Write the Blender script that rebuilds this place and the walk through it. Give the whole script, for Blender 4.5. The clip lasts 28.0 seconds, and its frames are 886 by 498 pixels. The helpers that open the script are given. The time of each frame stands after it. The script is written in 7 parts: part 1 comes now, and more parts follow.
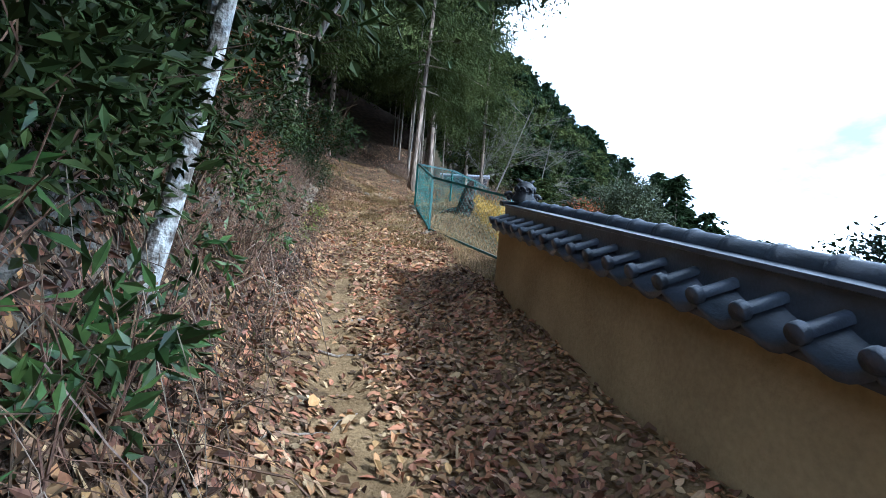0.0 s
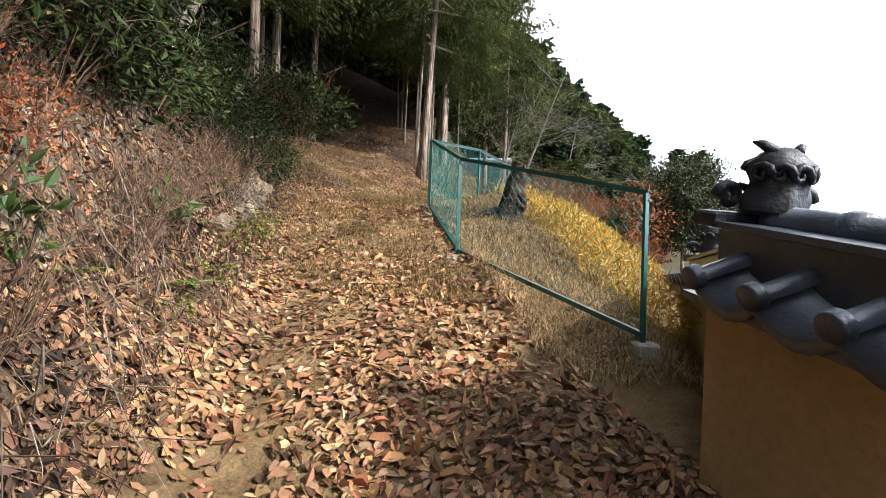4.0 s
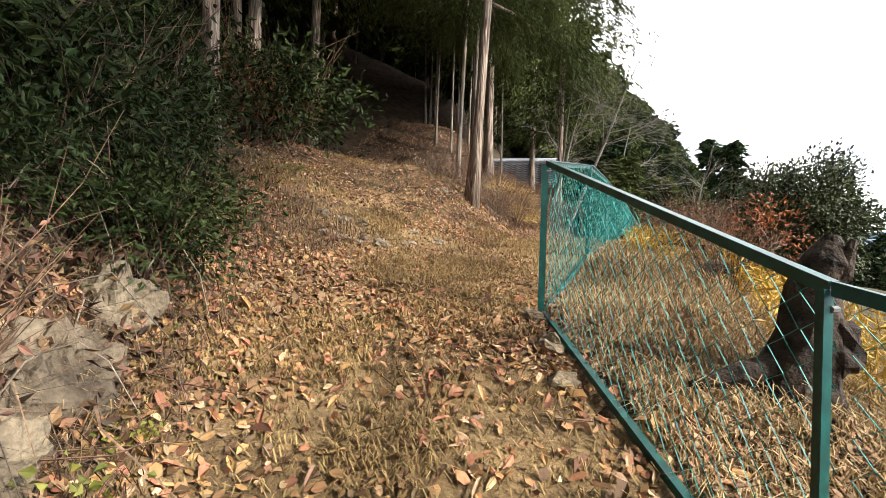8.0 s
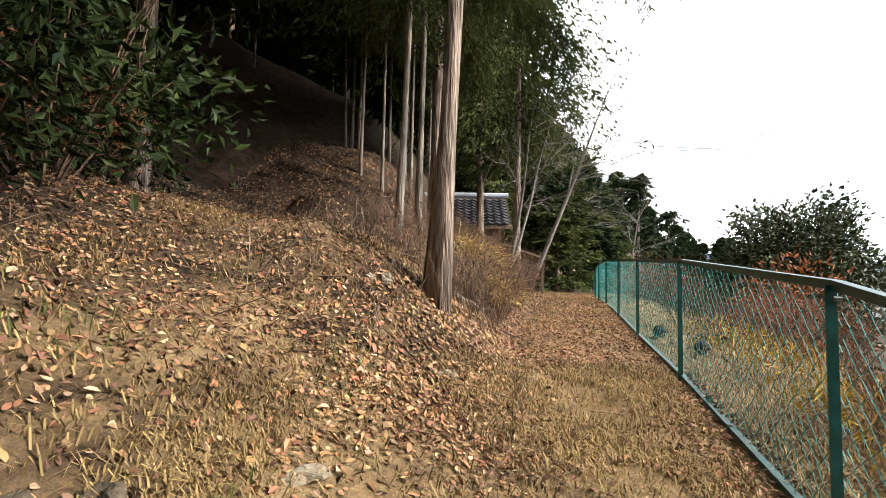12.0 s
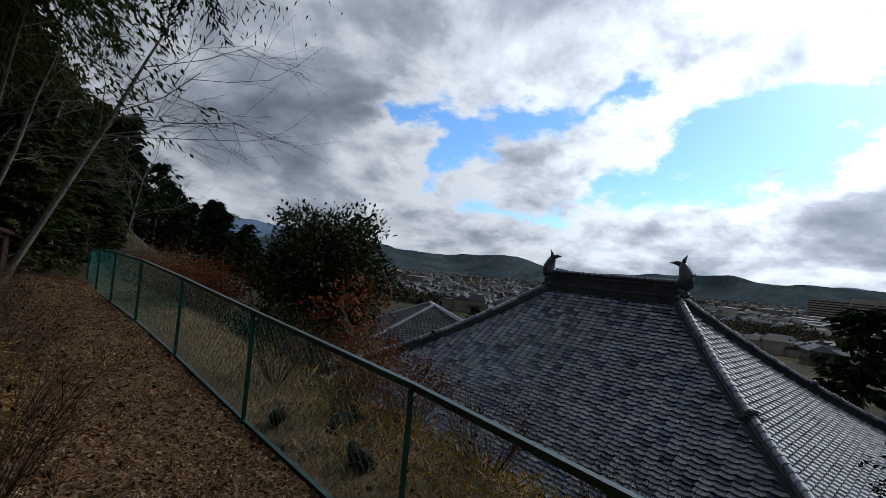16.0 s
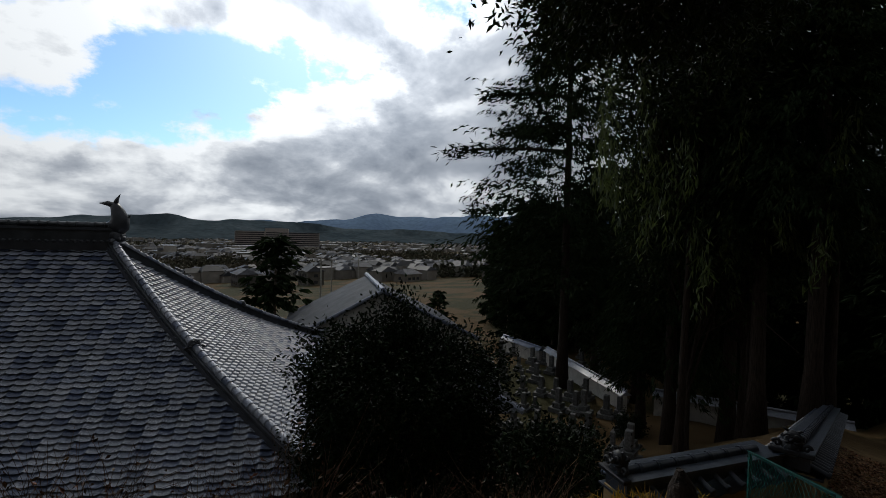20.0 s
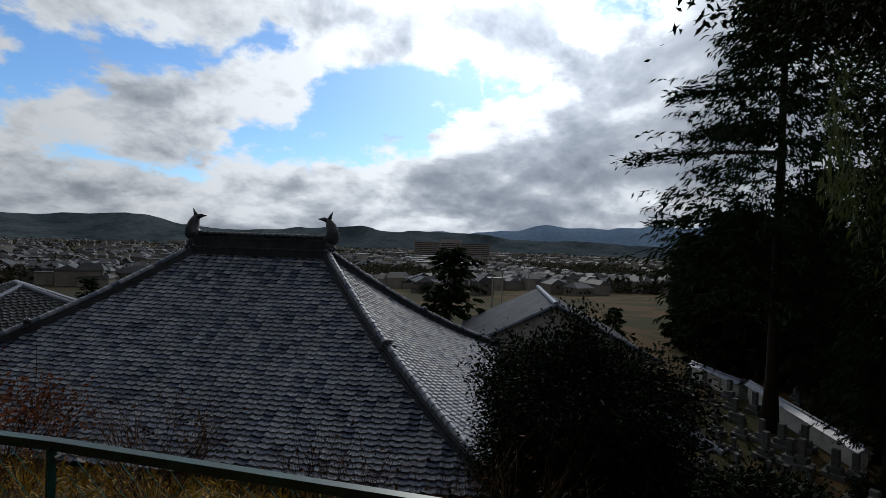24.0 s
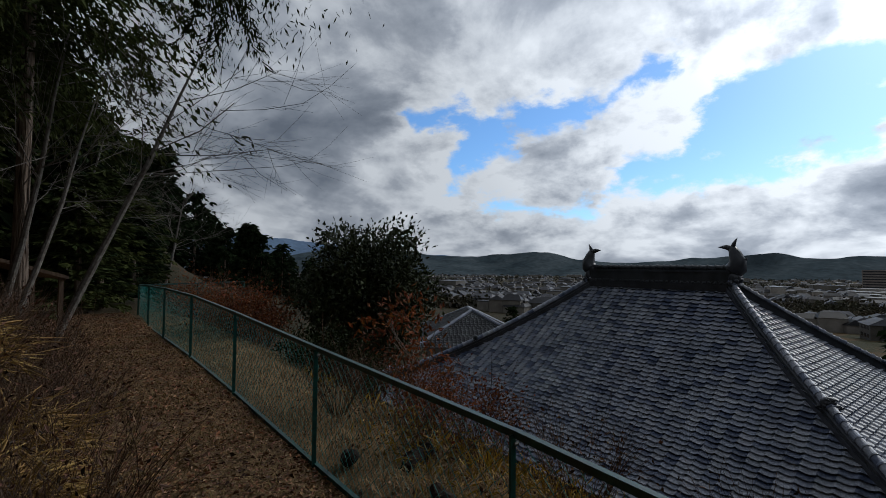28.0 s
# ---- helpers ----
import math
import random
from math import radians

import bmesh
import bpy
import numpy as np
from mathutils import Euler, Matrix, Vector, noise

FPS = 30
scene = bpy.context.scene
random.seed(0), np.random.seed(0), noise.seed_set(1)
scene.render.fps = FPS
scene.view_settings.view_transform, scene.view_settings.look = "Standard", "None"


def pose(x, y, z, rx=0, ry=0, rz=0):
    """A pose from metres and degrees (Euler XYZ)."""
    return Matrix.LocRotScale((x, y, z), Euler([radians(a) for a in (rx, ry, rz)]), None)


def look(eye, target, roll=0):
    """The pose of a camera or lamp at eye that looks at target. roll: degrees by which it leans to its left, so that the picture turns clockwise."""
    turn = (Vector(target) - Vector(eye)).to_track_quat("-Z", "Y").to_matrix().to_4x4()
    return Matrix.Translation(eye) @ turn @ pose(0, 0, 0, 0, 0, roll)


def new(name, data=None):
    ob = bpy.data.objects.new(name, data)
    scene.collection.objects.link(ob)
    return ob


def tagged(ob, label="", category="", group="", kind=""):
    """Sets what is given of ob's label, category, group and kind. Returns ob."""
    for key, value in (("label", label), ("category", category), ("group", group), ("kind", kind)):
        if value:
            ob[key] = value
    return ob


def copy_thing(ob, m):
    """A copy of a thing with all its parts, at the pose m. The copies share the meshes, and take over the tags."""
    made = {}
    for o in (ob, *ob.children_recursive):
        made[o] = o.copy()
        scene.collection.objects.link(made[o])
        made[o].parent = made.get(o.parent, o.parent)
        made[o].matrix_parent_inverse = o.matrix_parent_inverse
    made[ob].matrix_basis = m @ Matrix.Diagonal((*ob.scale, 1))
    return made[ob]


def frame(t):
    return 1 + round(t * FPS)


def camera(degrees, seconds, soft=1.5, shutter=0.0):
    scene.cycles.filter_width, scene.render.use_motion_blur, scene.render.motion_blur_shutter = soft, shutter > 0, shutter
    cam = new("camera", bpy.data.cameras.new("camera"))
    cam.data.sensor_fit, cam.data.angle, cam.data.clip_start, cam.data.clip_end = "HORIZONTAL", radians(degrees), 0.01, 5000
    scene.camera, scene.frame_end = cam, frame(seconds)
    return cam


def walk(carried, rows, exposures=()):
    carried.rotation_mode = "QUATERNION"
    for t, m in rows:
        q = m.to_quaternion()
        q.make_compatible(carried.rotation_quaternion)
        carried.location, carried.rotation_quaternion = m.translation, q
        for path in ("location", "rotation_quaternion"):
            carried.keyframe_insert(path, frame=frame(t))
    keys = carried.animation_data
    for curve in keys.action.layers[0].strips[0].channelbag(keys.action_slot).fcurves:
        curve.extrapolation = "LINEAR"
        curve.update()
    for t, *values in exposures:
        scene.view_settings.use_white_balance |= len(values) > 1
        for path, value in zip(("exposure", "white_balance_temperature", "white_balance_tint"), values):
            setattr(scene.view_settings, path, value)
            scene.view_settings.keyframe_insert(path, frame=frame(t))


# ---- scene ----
cam = camera(87.0, 28.0, 0.8)
PATH = [
    (0, (2.128, -10.278, -1.442), (1.853, -8.3, -1.334), 4.4),
    (0.5, (2.184, -9.783, -1.464), (1.98, -7.795, -1.409), 2.6),
    (1, (2.131, -9.229, -1.295), (1.928, -7.239, -1.255), 2.5),
    (1.5, (2.048, -8.732, -1.222), (1.823, -6.746, -1.184), 2.5),
    (2, (1.841, -8.304, -1.128), (1.529, -6.329, -1.066), 2.1),
    (2.5, (1.686, -7.872, -1.047), (1.358, -5.9, -0.995), 3.5),
    (3, (1.541, -7.459, -0.954), (1.166, -5.495, -0.915), 4.0),
    (3.5, (1.404, -7.051, -0.829), (1.041, -5.084, -0.775), 2.9),
    (5.5, (0.868, -5.258, -0.374), (0.643, -3.271, -0.353), 2.3),
    (6, (0.642, -4.77, -0.126), (0.35, -2.792, -0.096), 1.2),
    (6.5, (0.474, -4.346, -0.054), (0.129, -2.377, 0.002), 1.0),
    (7, (0.263, -3.896, 0.05), (-0.155, -1.94, 0.064), 1.0),
    (7.5, (0.05, -3.468, 0.245), (-0.363, -1.511, 0.233), 1.8),
    (8, (-0.062, -3.088, 0.397), (-0.454, -1.127, 0.416), 1.9),
    (8.5, (-0.235, -2.658, 0.444), (-0.63, -0.699, 0.511), 0.8),
    (9, (-0.422, -2.234, 0.557), (-0.775, -0.266, 0.612), 0.5),
    (9.5, (-0.571, -1.765, 0.684), (-0.884, 0.21, 0.699), 1.2),
    (10, (-0.699, -1.312, 0.818), (-0.99, 0.667, 0.842), 0.8),
    (10.5, (-0.771, -0.848, 0.919), (-0.984, 1.14, 0.926), 1.8),
    (11, (-0.867, -0.423, 1.033), (-1.018, 1.571, 1.069), 2.0),
    (11.5, (-0.958, -0.042, 1.262), (-1.065, 1.952, 1.365), 1.2),
    (12, (-0.936, 0.389, 1.378), (-0.995, 2.383, 1.512), 1.2),
    (12.5, (-0.953, 0.849, 1.407), (-1.002, 2.844, 1.538), 0.9),
    (14.6, (-1.266, 2.342, 1.877), (-1.143, 4.338, 1.872), 4.5),
    (15, (-1.237, 2.464, 2.071), (-0.599, 4.36, 2.086), 4.7),
    (15.5, (-1.183, 2.705, 2.15), (0.129, 4.213, 2.23), 5.5),
    (16, (-1.175, 2.883, 2.272), (0.491, 3.987, 2.342), 5.3),
    (16.5, (-1.098, 3.009, 2.326), (0.763, 3.741, 2.37), 5.4),
    (17, (-1.104, 3.022, 2.371), (0.847, 3.46, 2.404), 5.7),
    (17.5, (-1.082, 2.999, 2.365), (0.911, 3.159, 2.408), 6.2),
    (18, (-1.062, 2.975, 2.367), (0.934, 2.848, 2.392), 6.2),
    (18.5, (-0.969, 3.013, 2.351), (0.996, 2.641, 2.339), 5.2),
    (19, (-0.936, 2.977, 2.335), (0.965, 2.357, 2.296), 4.0),
    (19.5, (-1.003, 2.892, 2.355), (0.822, 2.076, 2.298), 2.5),
    (20, (-1.019, 2.843, 2.357), (0.734, 1.882, 2.303), 1.4),
    (20.5, (-1.04, 2.912, 2.376), (0.686, 1.901, 2.331), 0.7),
    (21, (-0.998, 2.938, 2.392), (0.767, 1.997, 2.359), 0.7),
    (21.5, (-0.997, 2.938, 2.416), (0.839, 2.145, 2.385), 0.4),
    (22, (-1.027, 2.979, 2.422), (0.862, 2.321, 2.392), 0.4),
    (22.5, (-1.041, 3.043, 2.443), (0.88, 2.489, 2.412), 0.9),
    (24.5, (-1.053, 3.222, 2.416), (0.939, 3.046, 2.385), 1.9),
    (25, (-1.037, 3.241, 2.395), (0.962, 3.217, 2.357), 1.5),
    (25.5, (-1.041, 3.25, 2.384), (0.947, 3.465, 2.353), 1.3),
    (26, (-0.996, 3.295, 2.361), (0.955, 3.736, 2.347), 1.2),
    (26.5, (-1.041, 3.292, 2.372), (0.849, 3.946, 2.39), 1.0),
    (27, (-1.078, 3.275, 2.386), (0.725, 4.141, 2.424), 0.6),
    (27.5, (-1.094, 3.268, 2.396), (0.62, 4.296, 2.456), 0.3),
    (28, (-1.108, 3.291, 2.398), (0.484, 4.499, 2.476), 0.5),
]
EXPOSURES = [(0, 0.5, 4800, 4), (1, 0.5, 4900, 4), (2, 0.6, 5500, 10), (3.5, 0.7, 6100, 10), (6, 0.6, 6500, 10), (9.5, 0.7, 6600, 10), (12.5, 0.55, 6550, 10), (14.6, 0.9, 6550, 10), (15, 0.6, 6450, 10), (15.3, -0.5, 6250, 10), (15.6, -1.4, 6050, 10), (16, -2.35, 5800, 8), (16.6, -2.7, 5800, 8), (18, -2.75, 5850, 8), (20, -2.6, 6200, 8), (22, -2.6, 6100, 8), (25, -2.65, 6000, 8), (28, -2.55, 5900, 8)]
walk(cam, [(t, look(e, g, r)) for t, e, g, r in PATH], EXPOSURES)


# ---- world, sun ----
SUN_AZ, SUN_EL = -106.0, 33.0          # compass of the sun (0 is +y, positive to the left) and its height


def sun_way():
    a, e = radians(SUN_AZ), radians(SUN_EL)
    return Vector((-math.sin(a) * math.cos(e), math.cos(a) * math.cos(e), math.sin(e)))


def make_world():
    w = bpy.data.worlds.new("sky")
    scene.world = w
    w.use_nodes = True
    nt = w.node_tree
    nt.nodes.clear()
    N, L = nt.nodes.new, nt.links.new

    def node(kind, **kw):
        n = N(kind)
        for k, v in kw.items():
            n.inputs[k].default_value = v
        return n

    def math_(op, a, b=None):
        n = N("ShaderNodeMath")
        n.operation = op
        for i, q in enumerate((a, b)):
            if q is None:
                continue
            if isinstance(q, (int, float)):
                n.inputs[i].default_value = q
            else:
                L(q, n.inputs[i])
        return n.outputs[0]

    def ramp(fac, stops):
        r = N("ShaderNodeValToRGB")
        while len(r.color_ramp.elements) < len(stops):
            r.color_ramp.elements.new(0.5)
        for el, (p, c) in zip(r.color_ramp.elements, stops):
            el.position = p
            el.color = (*c, 1) if len(c) == 3 else c
        L(fac, r.inputs[0])
        return r.outputs[0]

    sky = N("ShaderNodeTexSky")
    sky.sky_type = "NISHITA"
    sky.sun_disc = False
    sky.sun_elevation = radians(SUN_EL)
    s = sun_way()
    sky.sun_rotation = math.atan2(s.x, s.y)
    sky.air_density, sky.dust_density, sky.ozone_density = 1.0, 0.6, 1.5
    tc = N("ShaderNodeTexCoord")
    sep = N("ShaderNodeSeparateXYZ")
    L(tc.outputs["Generated"], sep.inputs[0])
    zz = math_("MAXIMUM", sep.outputs[2], 0.0)

    def vec(op, a, b=None, socket=0):
        n = N("ShaderNodeVectorMath")
        n.operation = op
        for i, q in enumerate((a, b)):
            if q is None:
                continue
            if isinstance(q, tuple):
                n.inputs[i].default_value = q
            else:
                L(q, n.inputs[i])
        return n.outputs[socket]

    def spread(fac, a, b, to0=0.0, to1=1.0):
        mr = N("ShaderNodeMapRange")
        mr.interpolation_type = "SMOOTHSTEP"
        for i, q in enumerate((a, b, to0, to1)):
            mr.inputs[i + 1].default_value = q
        L(fac, mr.inputs[0])
        return mr.outputs[0]

    # compass and height of the sky point in degrees, frayed by a coarse and a fine noise
    nrm = vec("NORMALIZE", tc.outputs["Generated"])
    az_ = math_("MULTIPLY", math_("ARCTAN2", math_("MULTIPLY", sep.outputs[0], -1.0), sep.outputs[1]), 57.2958)
    el_ = math_("MULTIPLY", math_("ARCSINE", sep.outputs[2]), 57.2958)
    com = N("ShaderNodeCombineXYZ")
    L(az_, com.inputs[0]), L(el_, com.inputs[1])
    flat = vec("MULTIPLY", nrm, (1.0, 1.0, 1.9))
    ragged = node("ShaderNodeTexNoise", Scale=9.0, Detail=10.0, Roughness=0.60)
    L(flat, ragged.inputs["Vector"])
    place = vec("ADD", com.outputs[0], vec("MULTIPLY", vec("SUBTRACT", ragged.outputs["Color"], (0.5, 0.5, 0.5)), (13.0, 8.0, 0.0)))

    def nearest(strokes):
        """Degrees from the nearest of some strokes (compass, height, compass, height, half width)."""
        out = None
        for a0, e0, a1, e1, r in strokes:
            d = Vector((a1 - a0, e1 - e0, 0))
            rel = vec("SUBTRACT", place, (a0, e0, 0.0))
            k = math_("DIVIDE", vec("DOT_PRODUCT", rel, tuple(d), 1), max(d.length_squared, 1e-6))
            k = math_("MINIMUM", math_("MAXIMUM", k, 0.0), 1.0)
            sc = N("ShaderNodeVectorMath")
            sc.operation = "SCALE"
            sc.inputs[0].default_value = d
            L(k, sc.inputs["Scale"])
            q = math_("SUBTRACT", vec("LENGTH", vec("SUBTRACT", rel, sc.outputs[0]), None, 1), r)
            out = q if out is None else math_("MINIMUM", out, q)
        return out

    opening = nearest(CLEAR_SKY)
    opening = math_("MAXIMUM", opening, math_("MULTIPLY", nearest(CLOUD_BARS), -1.0))
    # the flat cloud deck
    den = math_("ADD", zz, 0.42)
    deck = N("ShaderNodeCombineXYZ")
    L(math_("DIVIDE", sep.outputs[0], den), deck.inputs[0]), L(math_("DIVIDE", sep.outputs[1], den), deck.inputs[1])
    off = vec("ADD", deck.outputs[0], (CLOUD_X, CLOUD_Y, CLOUD_Z))
    fluff = node("ShaderNodeTexNoise", Scale=5.0, Detail=12.0, Roughness=0.62, Distortion=0.3)
    L(off, fluff.inputs["Vector"])
    edge = math_("ADD", opening, math_("MULTIPLY", math_("SUBTRACT", fluff.outputs["Fac"], 0.5), 7.0))
    cover = spread(edge, -1.1, 0.9)
    # the same clouds a little nearer to the sun: where they are denser, this side is shaded
    big = node("ShaderNodeTexNoise", Scale=2.6, Detail=11.0, Roughness=0.60, Distortion=0.2)
    L(off, big.inputs["Vector"])
    lee = node("ShaderNodeTexNoise", Scale=2.6, Detail=11.0, Roughness=0.60, Distortion=0.2)
    L(vec("ADD", off, (s.x * 0.10, s.y * 0.10, 0.0)), lee.inputs["Vector"])
    murk = spread(nearest(DARK_CLOUD), 4.0, -3.5)
    thick = node("ShaderNodeTexNoise", Scale=2.2, Detail=7.0, Roughness=0.52, Distortion=0.3)
    L(off, thick.inputs["Vector"])
    rim = spread(edge, 0.0, 4.5, -0.14, 0.0)
    # brightness of the cloud: white near the sun, grey where it is thick
    dot = N("ShaderNodeVectorMath")
    dot.operation = "DOT_PRODUCT"
    L(nrm, dot.inputs[0])
    dot.inputs[1].default_value = s
    glow = ramp(dot.outputs["Value"], ((0.15, (0.0, 0.0, 0.0)), (0.65, (0.10, 0.10, 0.10)), (0.90, (0.34, 0.34, 0.34)), (0.97, (0.7, 0.7, 0.7)), (1.0, (1, 1, 1))))
    shade = math_("ADD", math_("MULTIPLY", math_("SUBTRACT", lee.outputs["Fac"], big.outputs["Fac"]), 0.8), math_("ADD", math_("ADD", thick.outputs["Fac"], rim), math_("MULTIPLY", murk, 0.17)))
    grey = ramp(shade, ((0.36, (1.0, 1.0, 1.0)), (0.47, (0.76, 0.77, 0.79)), (0.56, (0.52, 0.54, 0.58)), (0.68, (0.35, 0.375, 0.42)), (0.84, (0.22, 0.245, 0.29))))
    # the unseen sky high up is dimmed to deepen the shadows on the ground
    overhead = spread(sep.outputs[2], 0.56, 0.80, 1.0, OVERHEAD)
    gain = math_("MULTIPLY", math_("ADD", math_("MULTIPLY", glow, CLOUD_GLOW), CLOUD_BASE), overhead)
    mul = N("ShaderNodeMix")
    mul.data_type, mul.blend_type = "RGBA", "MULTIPLY"
    mul.inputs[0].default_value = 1.0
    L(grey, mul.inputs[6])
    cg = N("ShaderNodeCombineXYZ")
    for i in range(3):
        L(gain, cg.inputs[i])
    L(cg.outputs[0], mul.inputs[7])
    mix = N("ShaderNodeMix")
    mix.data_type = "RGBA"
    L(cover, mix.inputs[0])
    skyg = N("ShaderNodeVectorMath")
    skyg.operation = "MULTIPLY"
    skyg.inputs[1].default_value = SKY_TINT
    L(sky.outputs[0], skyg.inputs[0])
    L(skyg.outputs[0], mix.inputs[6])
    L(mul.outputs[2], mix.inputs[7])
    bg = N("ShaderNodeBackground")
    bg.inputs["Strength"].default_value = SKY_STRENGTH
    L(mix.outputs[2], bg.inputs[0])
    out = N("ShaderNodeOutputWorld")
    L(bg.outputs[0], out.inputs[0])


CLOUD_X, CLOUD_Y, CLOUD_Z = 3.1, 1.7, 0.4
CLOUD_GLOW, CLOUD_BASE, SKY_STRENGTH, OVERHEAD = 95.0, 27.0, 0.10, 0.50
SKY_TINT = (4.4, 5.9, 7.4)
# strokes over the sky: compass, height, compass, height, half width, in degrees
# where the deck is thick and dark
DARK_CLOUD = [(-110, 11, -126, 10, 4.5), (-114, 20.5, -126, 20, 3.0), (-98, 5, -120, 4, 2.0), (-30, 13, -42, 20, 4.0), (-30, 26, -50, 27, 3.0)]
# where the cloud opens, and the bars of cloud that cross the openings
CLEAR_SKY = [(-54.5, 12.5, -56.5, 15, 2.7), (-57, 15.5, -70, 18.8, 2.0), (-70, 18.8, -78.5, 21.5, 1.4), (-84, 17.2, -99, 18.2, 2.9), (-83, 14, -94, 14.5, 3.4), (-74, 10.8, -88, 11, 2.1),
             (-103, 18.6, -109, 17.5, 1.1), (-59, 6.9, -70, 7, 0.7), (-50, 17.5, -56, 19, 0.9), (-115, 25.4, -121, 25.5, 0.9)]
CLOUD_BARS = [(-62, 15, -74, 14.6, 0.9), (-74, 14.6, -80.5, 17.3, 1.1), (-80.5, 17.3, -84, 23, 1.3), (-57, 10.8, -66, 11.8, 0.5)]
make_world()
sun_data = bpy.data.lights.new("sun", "SUN")
sun_data.energy, sun_data.angle, sun_data.color = 5.0, radians(3.5), (1.0, 0.93, 0.82)
sun = new("sun", sun_data)
sun.matrix_world = look((0, 0, 0), -sun_way())


# ---- materials ----
def material(name, base, second=None, scale=8.0, rough=0.8, bump=0.0, bump_scale=None, metal=0.0, fine=None, fine_amount=0.35,
             per_object=0.0, per_island=0.0, stretch=(1, 1, 1), spec=0.3, translucent=0.0, contrast=(0.35, 0.65), coat=0.0):
    """A node material: two colours mixed by noise, a finer grain over them, relief, and variation from piece to piece."""
    m = bpy.data.materials.new(name)
    m.use_nodes = True
    nt = m.node_tree
    N, L = nt.nodes.new, nt.links.new
    bs = nt.nodes["Principled BSDF"]
    mp = N("ShaderNodeMapping")
    mp.inputs["Scale"].default_value = stretch
    L(N("ShaderNodeNewGeometry").outputs["Position"], mp.inputs["Vector"])
    n1 = N("ShaderNodeTexNoise")
    n1.inputs["Scale"].default_value, n1.inputs["Detail"].default_value = scale, 5.0
    L(mp.outputs[0], n1.inputs["Vector"])
    r1 = N("ShaderNodeValToRGB")
    second = second or tuple(c * 0.6 for c in base)
    r1.color_ramp.elements[0].position, r1.color_ramp.elements[1].position = contrast
    r1.color_ramp.elements[0].color, r1.color_ramp.elements[1].color = (*base, 1), (*second, 1)
    L(n1.outputs["Fac"], r1.inputs[0])
    n2 = N("ShaderNodeTexNoise")
    n2.inputs["Scale"].default_value, n2.inputs["Detail"].default_value = fine or scale * 9, 3.0
    L(mp.outputs[0], n2.inputs["Vector"])
    mx = N("ShaderNodeMix")
    mx.data_type, mx.blend_type = "RGBA", "OVERLAY"
    mx.inputs[0].default_value = fine_amount
    L(r1.outputs[0], mx.inputs[6])
    L(n2.outputs["Fac"], mx.inputs[7])
    colour = mx.outputs[2]
    for amount, src in ((per_object, "object"), (per_island, "island")):
        if amount:
            if src == "object":
                rnd = N("ShaderNodeObjectInfo").outputs["Random"]
            else:
                rnd = N("ShaderNodeNewGeometry").outputs["Random Per Island"]
            hsv = N("ShaderNodeHueSaturation")
            mr = N("ShaderNodeMapRange")
            mr.inputs[3].default_value, mr.inputs[4].default_value = 1 - amount, 1 + amount
            L(rnd, mr.inputs[0])
            L(mr.outputs[0], hsv.inputs["Value"])
            mh = N("ShaderNodeMapRange")
            mh.inputs[3].default_value, mh.inputs[4].default_value = 0.5 - amount * 0.03, 0.5 + amount * 0.03
            wn = N("ShaderNodeMath")
            wn.operation = "FRACT"
            ws = N("ShaderNodeMath")
            ws.operation = "MULTIPLY"
            ws.inputs[1].default_value = 17.3
            L(rnd, ws.inputs[0]), L(ws.outputs[0], wn.inputs[0]), L(wn.outputs[0], mh.inputs[0])
            L(mh.outputs[0], hsv.inputs["Hue"])
            L(colour, hsv.inputs["Color"])
            colour = hsv.outputs[0]
    L(colour, bs.inputs["Base Color"])
    bs.inputs["Roughness"].default_value, bs.inputs["Metallic"].default_value = rough, metal
    bs.inputs["Specular IOR Level"].default_value = spec
    bs.inputs["Coat Weight"].default_value = coat
    if bump:
        bp = N("ShaderNodeBump")
        bp.inputs["Strength"].default_value, bp.inputs["Distance"].default_value = 1.0, bump
        n3 = N("ShaderNodeTexNoise")
        n3.inputs["Scale"].default_value, n3.inputs["Detail"].default_value = bump_scale or scale * 4, 6.0
        L(mp.outputs[0], n3.inputs["Vector"])
        L(n3.outputs["Fac"], bp.inputs["Height"])
        L(bp.outputs[0], bs.inputs["Normal"])
    if translucent:
        out = nt.nodes["Material Output"]
        tr = N("ShaderNodeBsdfTranslucent")
        L(colour, tr.inputs["Color"])
        ms = N("ShaderNodeMixShader")
        ms.inputs[0].default_value = translucent
        L(bs.outputs[0], ms.inputs[1]), L(tr.outputs[0], ms.inputs[2])
        L(ms.outputs[0], out.inputs["Surface"])
    return m


SOIL = material("soil", (0.30, 0.205, 0.115), (0.20, 0.135, 0.075), 2.2, 0.95, 0.03, 22, fine=60, fine_amount=0.6)
DARK_ROCK = material("damp_bank_rock", (0.17, 0.155, 0.13), (0.055, 0.048, 0.038), 5.0, 0.9, 0.05, 14, fine=45, fine_amount=0.6)
ROCK = material("bank_rock", (0.19, 0.15, 0.10), (0.06, 0.045, 0.030), 3.0, 0.9, 0.05, 14, fine=45, fine_amount=0.6)
STONE = material("pale_stone", (0.31, 0.265, 0.20), (0.17, 0.135, 0.095), 6, 0.85, 0.02, 30, per_object=0.2)
FENCE = material("fence_green", (0.008, 0.088, 0.076), (0.004, 0.046, 0.041), 12, 0.38, fine=90, spec=0.5)
WIRE = material("fence_wire", (0.020, 0.235, 0.21), (0.014, 0.15, 0.135), 8, 0.5, spec=0.2)
CONCRETE = material("concrete", (0.36, 0.35, 0.32), (0.24, 0.23, 0.20), 5, 0.9, 0.01, 60)
PLASTER = material("ochre_plaster", (0.375, 0.28, 0.145), (0.27, 0.195, 0.10), 1.6, 0.9, 0.006, 70, fine=30, fine_amount=0.25)
